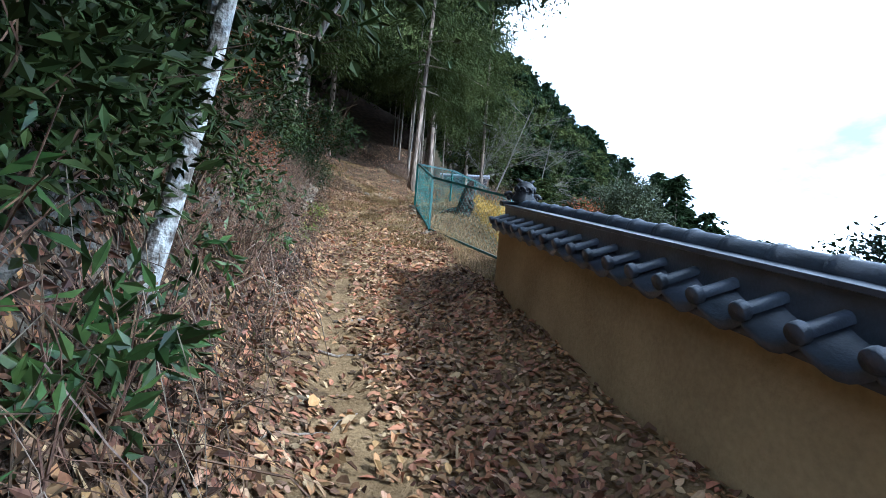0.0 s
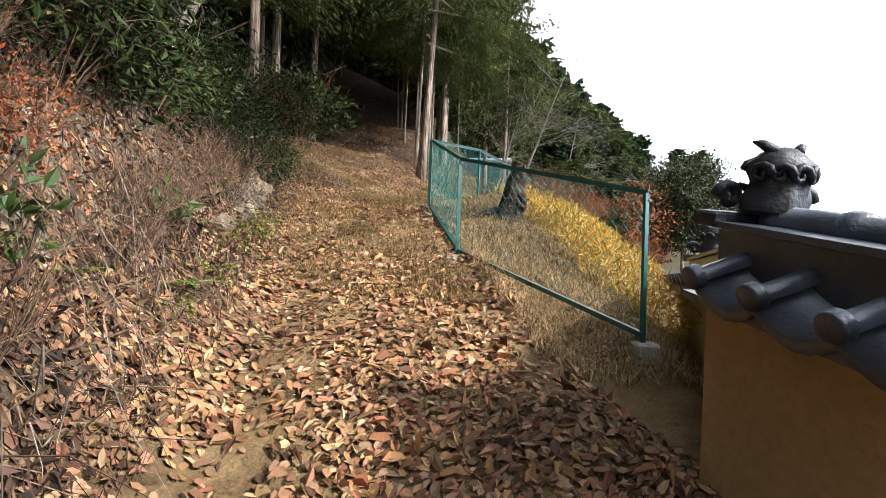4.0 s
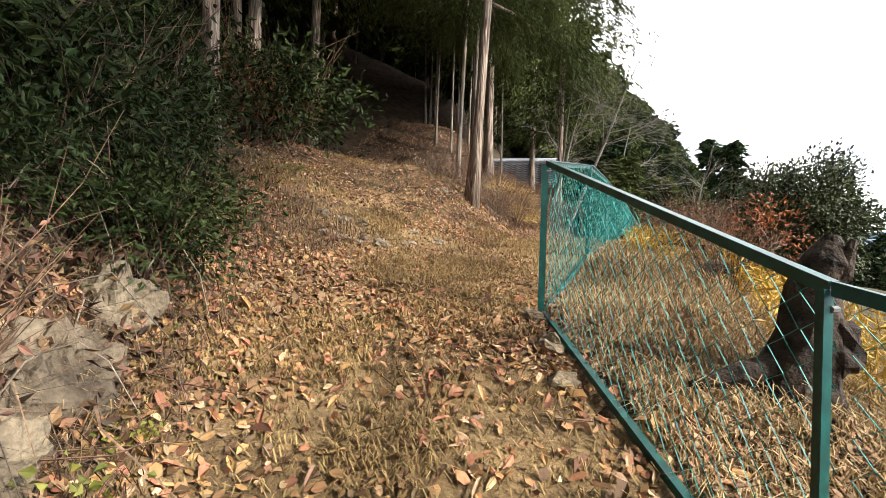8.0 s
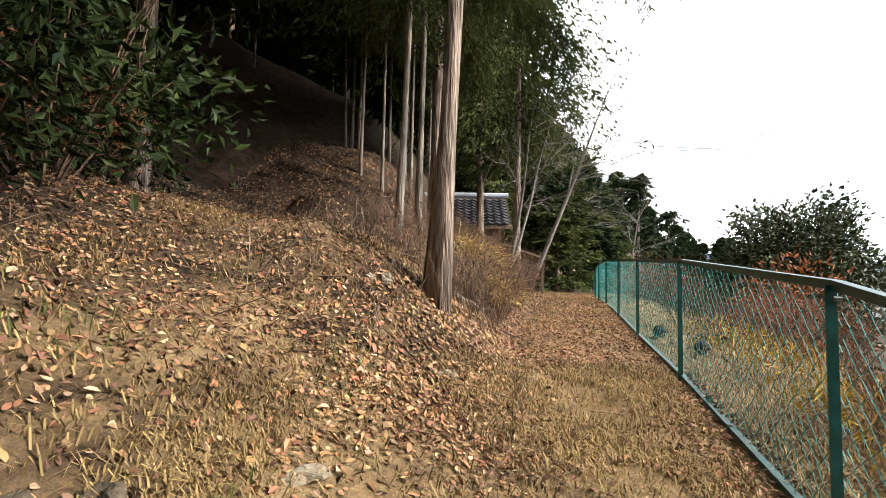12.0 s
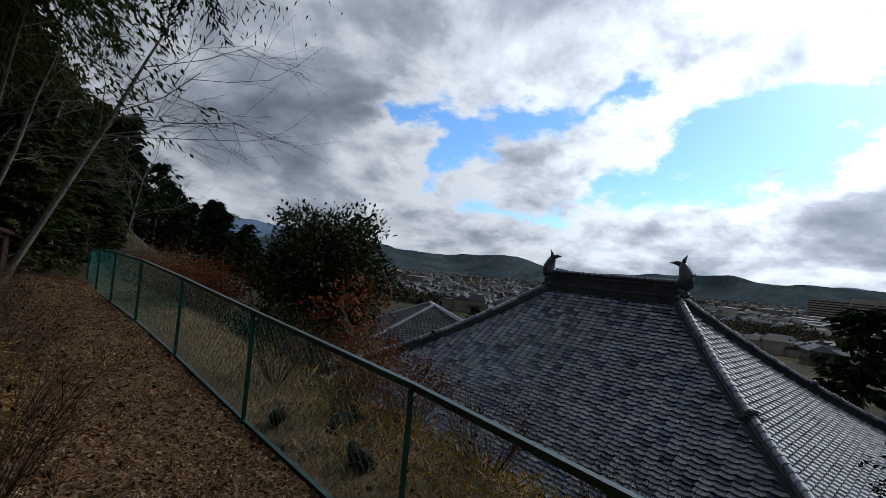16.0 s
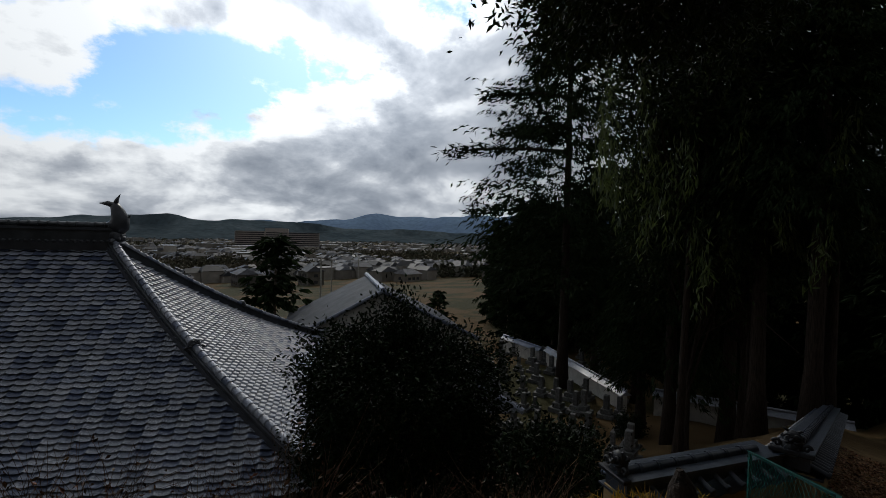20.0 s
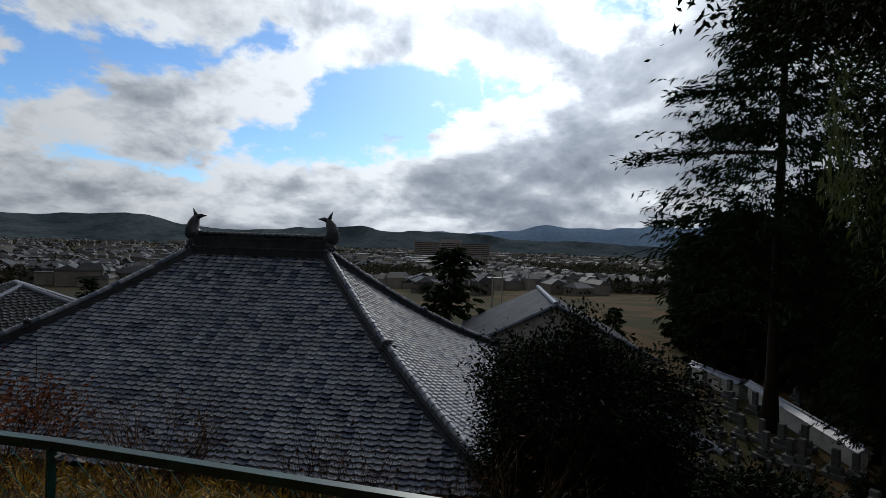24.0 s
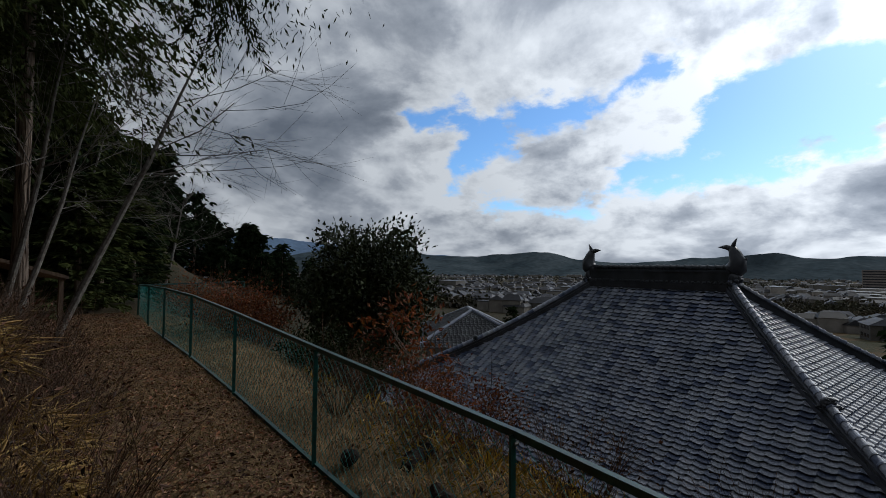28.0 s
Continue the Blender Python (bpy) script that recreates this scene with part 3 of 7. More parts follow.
def axis(lo, hi, fine_lo, fine_hi, step, grow=1.13):
    a = list(np.arange(fine_lo, fine_hi, step))
    s, q = step, a[-1]
    while q < hi:
        s *= grow
        q += s
        a.append(q)
    s, q = step, a[0]
    while q > lo:
        s *= grow
        q -= s
        a.insert(0, q)
    return np.array(a)


def make_ground():
    X = axis(-900, 4200, -7.0, 6.0, 0.085)
    Y = axis(-3000, 3000, -13.0, 14.0, 0.085)
    gx, gy = np.meshgrid(X, Y)
    gz = ground_z(gx, gy)
    V = np.stack([gx, gy, gz], -1).reshape(-1, 3)
    nx, ny = len(X), len(Y)
    i = np.arange(nx - 1)[None, :] + nx * np.arange(ny - 1)[:, None]
    F = np.stack([i, i + 1, i + nx + 1, i + nx], -1).reshape(-1, 4)
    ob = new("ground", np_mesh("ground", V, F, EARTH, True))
    tagged(ob, "brown earth hillside with a trodden leaf-strewn path", "ground", kind="structure")


make_ground()


# ---- the green chain-link fence ----
POSTS = [(2.154, -3.293), (0.668, -1.755), (0.0, 0.0), (0.498, 2.196), (0.977, 4.412), (1.442, 6.549), (1.972, 8.807), (2.45, 11.0), (2.98, 13.3), (3.6, 15.7), (4.25, 18.1)]
FEET = [-1.23, -0.66, 0.0, 0.39, 0.58, 0.69, 0.80, 0.90, 0.92, 0.88, 0.82]


def angle_bar(g, p0, p1, side, w=0.045, t=0.006, up=Vector((0, 0, 1))):
    """An L-shaped steel bar from p0 to p1; side points along the flat flange."""
    p0, p1, side, up = Vector(p0), Vector(p1), Vector(side).normalized(), Vector(up).normalized()
    sec = [(0, 0), (w, 0), (w, -t), (t, -t), (t, -w), (0, -w)]
    vs = [p + side * a + up * b for p in (p0, p1) for a, b in sec]
    fs = [(i, (i + 1) % 6, (i + 1) % 6 + 6, i + 6) for i in range(6)] + [(5, 4, 3, 0), (3, 2, 1, 0), (6, 9, 10, 11), (6, 7, 8, 9)]
    g.add(vs, fs)
    return g


def chain_link(length, rise, height, step=0.05):
    """Bent wires of a chain-link panel in the plane x-z, sheared by the rise."""
    g = Geo()
    n, rows = int(length / step), int(height / step)
    for i in range(n):
        pts = []
        for j in range(rows + 1):
            x = min((i + (i + j) % 2) * step, length) + random.uniform(-0.004, 0.004)
            pts.append((x, random.uniform(-0.004, 0.004), j * step + rise * x / length))
        g.tube(pts, 0.0019, 3, False)
    return g


def make_fence():
    f = thing("chain_link_fence", "green coated chain-link fence on angle posts beside the path", "fence")
    n = len(POSTS)
    for i, ((x, y), z) in enumerate(zip(POSTS, FEET)):
        a, b = POSTS[max(i - 1, 0)], POSTS[min(i + 1, n - 1)]
        along = Vector((b[0] - a[0], b[1] - a[1], 0)).normalized()
        across = Vector((along.y, -along.x, 0))
        w = 0.042 if i in (0, 2) else 0.038
        g = angle_bar(Geo(), (x, y, z - 0.3), (x, y, z + 1.0), along, w, 0.007, across)
        p = part("post", g, FENCE, f)
        part("bolt", Geo().tube([Vector((x, y, z + 0.95)) - across * 0.012, Vector((x, y, z + 0.95)) + across * 0.016], 0.009, 6), STEEL, p)
        part("footing", Geo().box(x - 0.08, x + 0.08, y - 0.08, y + 0.08, z - 0.35, z - 0.01, bevel=0.015), CONCRETE, f)
    for (x0, y0), (x1, y1), z0, z1 in zip(POSTS, POSTS[1:], FEET, FEET[1:]):
        al = Vector((x1 - x0, y1 - y0, 0)).normalized()
        ac = Vector((al.y, -al.x, 0))
        for h, name in ((1.02, "top_rail"), (0.05, "bottom_rail")):
            part(name, angle_bar(Geo(), Vector((x0, y0, z0 + h)) - ac * 0.018, Vector((x1, y1, z1 + h)) - ac * 0.018, ac, 0.037, 0.006), FENCE, f)
        L = math.hypot(x1 - x0, y1 - y0)
        m = part("wire_mesh", chain_link(L, z1 - z0, 0.96), WIRE, f, "chain-link wire")
        m.matrix_local = pose(x0 + ac.x * 0.012, y0 + ac.y * 0.012, z0 + 0.05, 0, 0, math.degrees(math.atan2(y1 - y0, x1 - x0)))
    # the bay that turns across the far end of the terrace
    x0, y0, z0 = POSTS[-1][0], POSTS[-1][1], FEET[-1]
    al = Vector((0.95, 0.3, 0))
    for k in (1, 2):
        p = Vector((x0, y0, z0)) + al * 2.0 * k
        part("post", angle_bar(Geo(), p - Vector((0, 0, 0.3)), p + Vector((0, 0, 1.0)), al, 0.05, 0.007, (al.y, -al.x, 0)), FENCE, f)
    for h in (1.02, 0.05):
        part("top_rail", angle_bar(Geo(), (x0, y0, z0 + h), Vector((x0, y0, z0 + h)) + al * 4.0, (al.y, -al.x, 0)), FENCE, f)
    m = part("wire_mesh", chain_link(4.0, 0, 0.96), WIRE, f)
    m.matrix_local = pose(x0, y0, z0 + 0.05, 0, 0, math.degrees(math.atan2(al.y, al.x)))


STEEL = material("galvanised_bolt", (0.20, 0.21, 0.20), (0.12, 0.12, 0.11), 30, 0.7, metal=0.3)
make_fence()


# ---- the tile-capped plaster wall ----
def pan_tile(w, depth):
    """A shallow dished tile with a thick drooping lip at the eave (x across, y up the slope)."""
    g = Geo()
    n = 6
    top, lip, back = [], [], []
    for i in range(n + 1):
        u = i / n
        sag = -0.052 * math.sin(math.pi * u)
        top.append((u * w, 0, sag))
        lip.append((u * w, 0.004, sag - 0.050 * (0.75 + 0.25 * math.sin(math.pi * u))))
        back.append((u * w, depth, sag * 0.8))
    g.add(top + lip + back, [(i, i + 1, n + 2 + i, n + 1 + i) for i in range(n)] + [(2 * n + 2 + i, 2 * n + 3 + i, i + 1, i) for i in range(n)])
    return g


def cover_tile(r, depth):
    """A half-round tile with a round eave disc."""
    g = Geo()
    n = 9
    vs = []
    for y in (0.0, depth):
        for i in range(n):
            a = math.pi * i / (n - 1)
            vs.append((r * math.cos(a), y, r * math.sin(a) - 0.012))
    g.add(vs, [(i + 1, i, i + n, i + n + 1) for i in range(n - 1)])
    disc = []
    m = 14
    for y, rr in ((-0.012, r * 1.18), (-0.020, r * 1.06), (0.02, r * 1.18)):
        disc += [(rr * math.cos(2 * math.pi * i / m), y, rr * math.sin(2 * math.pi * i / m)) for i in range(m)]
    g.add(disc, [tuple(range(m, 2 * m))] + [(i, (i + 1) % m, m + (i + 1) % m, m + i) for i in range(m)] + [(2 * m + i, 2 * m + (i + 1) % m, (i + 1) % m, i) for i in range(m)])
    return g


def ridge_tile(r, length):
    g = Geo()
    n = 12
    prof = [(0.0, 1.14), (0.03, 1.2), (0.06, 1.14), (0.062, 1.0), (length, 1.0)]
    vs = [(x, r * k * math.cos(2 * math.pi * i / n), r * k * math.sin(2 * math.pi * i / n)) for x, k in prof for i in range(n)]
    g.add(vs, [(j * n + i, j * n + (i + 1) % n, (j + 1) * n + (i + 1) % n, (j + 1) * n + i) for j in range(len(prof) - 1) for i in range(n)] + [tuple(range(n))])
    return g


def demon_tile(g, r=0.17):
    """The moulded end ornament: a domed face with brow, snout and cheeks over spreading scrolls (x outward)."""
    g.blob((-0.02, 0, r * 0.18), (r * 0.62, r * 1.0, r * 0.82), 3, 0.16, 18, 12)
    g.blob((r * 0.42, 0, -r * 0.05), (r * 0.34, r * 0.42, r * 0.30), 5, 0.25, 12, 8)
    g.blob((r * 0.10, 0, -r * 0.62), (r * 0.5, r * 1.15, r * 0.34), 8, 0.2, 16, 8)
    for s in (-1, 1):
        g.blob((r * 0.40, s * r * 0.42, r * 0.30), (r * 0.22, r * 0.22, r * 0.18), 7 + s, 0.25, 9, 7)
        g.blob((r * 0.30, s * r * 0.66, -r * 0.12), (r * 0.24, r * 0.28, r * 0.24), 12 + s, 0.25, 9, 7)
        brow = [(r * (0.46 - 0.10 * k), s * r * (0.10 + 0.72 * k), r * (0.52 + 0.26 * math.sin(2.6 * k))) for k in (0, 0.25, 0.5, 0.75, 1)]
        g.tube(brow, [r * 0.07, r * 0.11, r * 0.11, r * 0.09, r * 0.04], 7)
        curl = []
        for i in range(13):
            a = i * 0.62
            q = r * (0.42 - 0.028 * i)
            curl.append((0.0, s * (r * 1.12 + q * math.cos(a)), -r * 0.52 + q * math.sin(a)))
        g.tube(curl, [r * (0.17 - 0.008 * i) for i in range(13)], 7)
    return g


def wall_demon(g):
    """A squat domed mask over a pair of rolled scrolls (x outward, origin at its foot)."""
    n = 22
    prof = [(0.150, -0.02), (0.160, 0.02), (0.135, 0.055), (0.128, 0.09), (0.135, 0.125), (0.125, 0.165), (0.095, 0.200), (0.05, 0.222), (0.0, 0.228)]
    vs = []
    for r, z in prof:
        for i in range(n):
            a = 2 * math.pi * i / n
            k = 0.86 + 0.26 * noise.noise(Vector((math.cos(a) * 2.6, math.sin(a) * 2.6, z * 16)))
            vs.append((r * 0.72 * math.cos(a) * k, r * math.sin(a) * k, z))
    g.add(vs, [(j * n + i, j * n + (i + 1) % n, (j + 1) * n + (i + 1) % n, (j + 1) * n + i) for j in range(len(prof) - 1) for i in range(n)])
    for s in (-1, 1):
        curl = [(0.075 - 0.0 * i, s * (0.052 + (0.045 - 0.0036 * i) * math.cos(i * 0.7)), 0.135 + (0.045 - 0.0036 * i) * math.sin(i * 0.7)) for i in range(11)]
        g.tube(curl, [0.017 - 0.0008 * i for i in range(11)], 6)
        roll = [(0.05, s * (0.17 + (0.055 - 0.004 * i) * math.cos(i * 0.66)), 0.025 + (0.055 - 0.004 * i) * math.sin(i * 0.66)) for i in range(12)]
        g.tube(roll, [0.026 - 0.001 * i for i in range(12)], 7)
        g.tube([(0.085, s * 0.015, 0.075), (0.088, s * 0.06, 0.062), (0.070, s * 0.11, 0.078)], [0.016, 0.018, 0.008], 6)
        g.tube([(-0.01, s * 0.05, 0.205), (0.02, s * 0.09, 0.235), (0.03, s * 0.12, 0.24)], [0.024, 0.016, 0.004], 6)
    g.blob((0.095, 0, 0.105), (0.03, 0.032, 0.026), 5, 0.2, 8, 6)
    # scrolls round the back and flanks
    for j in range(5):
        a0 = math.pi * (0.5 + (j + 0.5) / 5)
        c = Vector((0.088 * math.cos(a0), 0.120 * math.sin(a0), 0.12))
        tang = Vector((-math.sin(a0), math.cos(a0), 0))
        curl = [c + tang * ((0.042 - 0.0034 * i) * math.cos(i * 0.7)) + Vector((0, 0, (0.042 - 0.0034 * i) * math.sin(i * 0.7))) for i in range(11)]
        g.tube(curl, [0.016 - 0.0007 * i for i in range(11)], 6)
    return g


def wall_run(name, label, x0, y0, z0, x1, y1, z1, base0, base1, pitch=0.255):
    """A wall whose near eave line runs from the first point to the second; the body stands behind it."""
    t = thing(name, label, "wall", at=(x0, y0, z0))
    d = Vector((x1 - x0, y1 - y0, z1 - z0))
    flat = Vector((d.x, d.y, 0))
    L = flat.length
    al = flat.normalized()
    inn = Vector((-al.y, al.x, 0)) if name == "wall_east" else Vector((al.y, -al.x, 0))
    if inn.x < 0:
        inn = -inn
    sl = d.z / L
    up = Vector((0, 0, 1))

    def P(s, q, h):
        return al * s + inn * q + up * (h + sl * s)
    # body, with a battered foot
    g = Geo()
    n = int(L / 0.5)
    rows = []
    for i in range(n + 1):
        s = L * i / n
        zb = base0 + (base1 - base0) * i / n - z0
        for q0, q1 in ((0.14, 0.10),):
            rows.append([P(s, q0, -0.03), Vector((al.x * s + inn.x * q1, al.y * s + inn.y * q1, zb)), Vector((al.x * s + inn.x * 0.72, al.y * s + inn.y * 0.72, zb)), P(s, 0.68, -0.03)])
    vs = [p for r in rows for p in r]
    fs = []
    for i in range(n):
        for k in range(4):
            fs.append((i * 4 + k, i * 4 + (k + 1) % 4, (i + 1) * 4 + (k + 1) % 4, (i + 1) * 4 + k))
    fs += [(0, 1, 2, 3), (n * 4 + 3, n * 4 + 2, n * 4 + 1, n * 4)]
    part("wall_body", g.add(vs, fs), PLASTER, t, "ochre plastered wall body")
    # boarding under the tiles and the stacked flat tiles below the ridge
    g = Geo()
    for (qa, qb, ha, hb) in ((0.05, 0.77, -0.075, -0.045), (0.20, 0.62, 0.01, 0.198), (0.17, 0.65, 0.203, 0.228)):
        vs = [P(s, q, h) for s in (-0.02, L + 0.02) for q, h in ((qa, ha), (qb, ha), (qb, hb), (qa, hb))]
        g.add(vs, [(0, 1, 5, 4), (1, 2, 6, 5), (2, 3, 7, 6), (3, 0, 4, 7), (3, 2, 1, 0), (4, 5, 6, 7)])
    part("ridge_stack", g, SHADED_WALL_TILE, t)
    yaw = math.atan2(al.y, al.x)
    side = inn.dot(Vector((-al.y, al.x, 0)))
    pan, cov, rid = pan_tile(pitch, 0.27).mesh("pan_tile", SHADED_WALL_TILE, True), cover_tile(0.038, 0.22).mesh("cover_tile", SHADED_WALL_TILE, True), ridge_tile(0.064, 0.30).mesh("ridge_tile", SHADED_WALL_TILE, True)
    for k in range(int(L / pitch)):
        s = k * pitch + 0.1
        for face in (0, 1):
            q, iv = (0.0, inn) if face == 0 else (0.82, -inn)
            xa = Vector((al.x, al.y, sl)).normalized()
            ya = (iv + up * 0.36).normalized()
            if xa.cross(ya).z < 0:
                xa = -xa
                s_pan = s + pitch
            else:
                s_pan = s
            za = xa.cross(ya)
            rot = Matrix((xa, ya, za)).transposed().to_4x4()
            for me, sx, lift in ((pan, s_pan, 0.004), (cov, s, 0.03)):
                o = part(me.name.split(".")[0], me, None, t)
                wob = Matrix.Rotation(random.uniform(-0.015, 0.015), 4, "Z")
                o.matrix_local = Matrix.Translation(P(sx, q, lift + random.uniform(-0.003, 0.003))) @ rot @ wob
    xa = Vector((al.x, al.y, sl)).normalized()
    rr = Matrix((xa, Vector((-al.y, al.x, 0)), xa.cross(Vector((-al.y, al.x, 0))))).transposed().to_4x4()
    for k in range(int(L / 0.285)):
        o = part("ridge_tile", rid, None, t)
        o.matrix_local = Matrix.Translation(P(k * 0.285 + 0.02, 0.41, 0.240)) @ rr
    # closing end with its gable board and ornament
    part("gable_board", Geo().box(-0.08, 0.04, -0.26, 0.26, -0.03, 0.03, bevel=0.01), DARK_TILE, t).matrix_local = Matrix.Translation(P(-0.03, 0.41, 0.235)) @ rr
    part("end_ornament", wall_demon(Geo()), DARK_TILE, t, "moulded demon-face end tile", smooth=True).matrix_local = Matrix.Translation(P(0.02, 0.41, 0.30)) @ rr @ Matrix.Rotation(math.pi, 4, "Z")
    part("ridge_end_disc", Geo().tube([(-0.05, 0, 0), (-0.02, 0, 0), (0.03, 0, 0)], [0.085, 0.1, 0.1], 14), SHADED_WALL_TILE, t).matrix_local = Matrix.Translation(P(-0.02, 0.41, 0.265)) @ rr
    return t


wall_run("garden_wall", "ochre plastered garden wall capped with grey tiles along the path", 1.88, -4.74, -0.775, 6.08, -16.84, -3.41, -2.6, -5.6)
wall_run("garden_wall", "short return of the ochre tile-capped garden wall", 2.66, -1.95, -0.86, 2.14, -4.45, -0.80, -3.4, -3.0)


# ---- the temple hall ----
C0 = Vector((13.259, 0.091, -4.46))
UU, WW, UP = Vector((0.969, -0.249, 0)), Vector((0.249, 0.969, 0)), Vector((0, 0, 1))
HALF, INSET, RIDGE, RISE = 8.9, 8.2, 7.0, 6.1
LONG = RIDGE + 2 * INSET


EAVE = -0.13                            # the eaves reach past the wall line


def roof_height(k):
    """Height over the eaves at the share k of the way to the ridge: hollow, as such roofs are."""
    return RISE * (0.72 * k + 0.28 * k * k)


def corner_lift(k, edge):
    """The upward sweep of the eaves towards the corners."""
    return 0.12 * (1 - k) * max(0.0, 1 - max(edge, 0.0) / 5.0) ** 2


def on_main(b, k):
    lo, hi = INSET * k, LONG - INSET * k
    return C0 + UU * (HALF * k) + WW * b + UP * (roof_height(k) + corner_lift(k, min(b - lo, hi - b)))


def on_end(a, k):
    lo, hi = HALF * k, 2 * HALF - HALF * k
    return C0 + UU * a + WW * (INSET * k) + UP * (roof_height(k) + corner_lift(k, min(a - lo, hi - a)))


def s_tile(w, l):
    """A wavy roof tile, x across, y up the slope, with its thick lower edge."""
    g = Geo()
    prof = [(0.0, 0.032), (0.06, 0.044), (0.14, 0.040), (0.24, 0.020), (0.40, -0.004), (0.62, -0.016), (0.84, -0.004), (1.0, 0.032)]
    n = len(prof)
    lipz = 0.050
    vs = [(u * w, 0, h * 1.1 + 0.068) for u, h in prof] + [(u * w, l, h * 0.9 - 0.012) for u, h in prof] + [(u * w, 0.060, h * 1.1 + 0.055 - lipz) for u, h in prof]
    g.add(vs, [(i, i + 1, n + i + 1, n + i) for i in range(n - 1)] + [(2 * n + i, 2 * n + i + 1, i + 1, i) for i in range(n - 1)])
    return g


def make_temple():
    t = thing("temple_hall", "temple hall under a great hipped roof of grey wavy tiles", "temple", at=tuple(C0))
    inv = -C0
    # shells under the tiles
    for name, fn, length in (("roof_slope", on_main, LONG), ("roof_end", on_end, 2 * HALF)):
        g = Geo()
        ks, cs = 12, 24
        vs = []
        for i in range(ks + 1):
            k = EAVE + (1 - EAVE) * i / ks
            ins = (INSET if fn is on_main else HALF) * k
            for j in range(cs + 1):
                q = ins + (length - 2 * ins) * j / cs
                vs.append(fn(q, k) + inv - UP * 0.11)
        g.add(vs, [(i * (cs + 1) + j, i * (cs + 1) + j + 1, (i + 1) * (cs + 1) + j + 1, (i + 1) * (cs + 1) + j) for i in range(ks) for j in range(cs)])
        part(name, g, RIDGE_TILE, t)
        # the far twin, turned about the middle
        mid = UU * HALF + WW * (LONG / 2)
        vs2 = [mid * 2 - Vector((p.x, p.y, 0)) + UP * p.z for p in vs]
        part(name, Geo().add(vs2, g.f), RIDGE_TILE, t)
    w, l = 0.43, 0.24
    tile = s_tile(w, l + 0.06)
    me = tile.mesh("roof_tile", TILE)
    tv, tf = np.array(tile.v), np.array(tile.f)
    singles, jv, jf, count = 0, [], [], 0
    for fn, length in ((on_main, LONG), (on_end, 2 * HALF)):
        slope_len = math.hypot(HALF if fn is on_main else INSET, RISE) * (1 - EAVE)
        rows = int(slope_len / l)
        for r in range(rows):
            k = EAVE + (1 - EAVE) * r / rows
            k2 = min(k + 1 / rows, 1.0)
            ins = (INSET if fn is on_main else HALF) * k
            for c in range(-6, int(length / w) + 7):
                q = c * w
                if q + w / 2 < ins or q + w / 2 > length - ins:
                    continue
                p, pr, pu = fn(q, k), fn(q + w, k), fn(q + (0.001), k2)
                xa = (pr - p).normalized()
                ya = (pu - p)
                ya = (ya - xa * ya.dot(xa)).normalized()
                za = xa.cross(ya)
                if za.z < 0:
                    xa, p = -xa, pr
                    za = xa.cross(ya)
                wob = random.uniform(-0.02, 0.02)
                rot = Matrix((xa, ya, za)).transposed().to_4x4() @ Matrix.Rotation(wob, 4, "X")
                mm = Matrix.Translation(p + inv) @ rot
                if fn is on_main and 8.0 < q < 14.6 and r < 15 and singles < 300:
                    o = part("roof_tile", me, None, t)
                    o.matrix_local = mm
                    singles += 1
                else:
                    A = np.array(mm)
                    jv.append(tv @ A[:3, :3].T + A[:3, 3])
                    jf.append(tf + count)
                    count += len(tv)
    jo = part("roof_tiles", np_mesh("roof_tiles", np.concatenate(jv), np.concatenate(jf), TILES), None, t)
    jo["kind"] = "stuff"
    # hips: a stack of flat tiles under a line of half-round ones
    rid = ridge_tile(0.13, 0.34).mesh("hip_tile", TILE, True)

    def hip_line(pts, knob):
        for wd, h0, h1 in ((0.24, -0.1, 0.13), (0.19, 0.13, 0.24), (0.22, 0.24, 0.27)):
            vs = []
            for i, q in enumerate(pts):
                d = (pts[min(i + 1, len(pts) - 1)] - pts[max(i - 1, 0)]).normalized()
                sd = d.cross(UP).normalized()
                vs += [q + sd * x + UP * h for x, h in ((-wd, h0), (wd, h0), (wd, h1), (-wd, h1))]
            n = len(pts)
            fs = [(i * 4 + k, i * 4 + (k + 1) % 4, i * 4 + 4 + (k + 1) % 4, i * 4 + 4 + k) for i in range(n - 1) for k in range(4)] + [(3, 2, 1, 0), (n * 4 - 4, n * 4 - 3, n * 4 - 2, n * 4 - 1)]
            part("hip_course", Geo().add(vs, fs), RIDGE_TILE, t)
        d = sum(((b - a).length for a, b in zip(pts, pts[1:])))
        n = int(d / 0.32)
        for i in range(n):
            q = i / n * (len(pts) - 1)
            j = int(q)
            a, b = pts[j], pts[j + 1]
            xa = (b - a).normalized()
            ya = UP.cross(xa).normalized()
            o = part("hip_tile", rid, None, t)
            o.matrix_local = Matrix.Translation(a + (b - a) * (q - j) + UP * 0.33) @ Matrix((xa, ya, xa.cross(ya))).transposed().to_4x4()
        for q in (pts[0], pts[knob]) if knob else (pts[0],):
            d = (pts[1] - pts[0]).normalized()
            yaw = math.degrees(math.atan2(-d.y, -d.x))
            part("corner_ornament", demon_tile(Geo(), 0.24), RIDGE_TILE, t, smooth=True).matrix_local = pose(q.x, q.y, q.z + 0.36, 0, 0, yaw)

    def hip_pts(sa, sb):
        out = []
        for i in range(13):
            k = EAVE + (1 - EAVE) * i / 12
            a = HALF * k if sa == 0 else 2 * HALF - HALF * k
            b = INSET * k if sb == 0 else LONG - INSET * k
            out.append(UU * a + WW * b + UP * (roof_height(k) + corner_lift(k, 0) + 0.02))
        return out
    for sa in (0, 1):
        for sb in (0, 1):
            hip_line(hip_pts(sa, sb), 6)
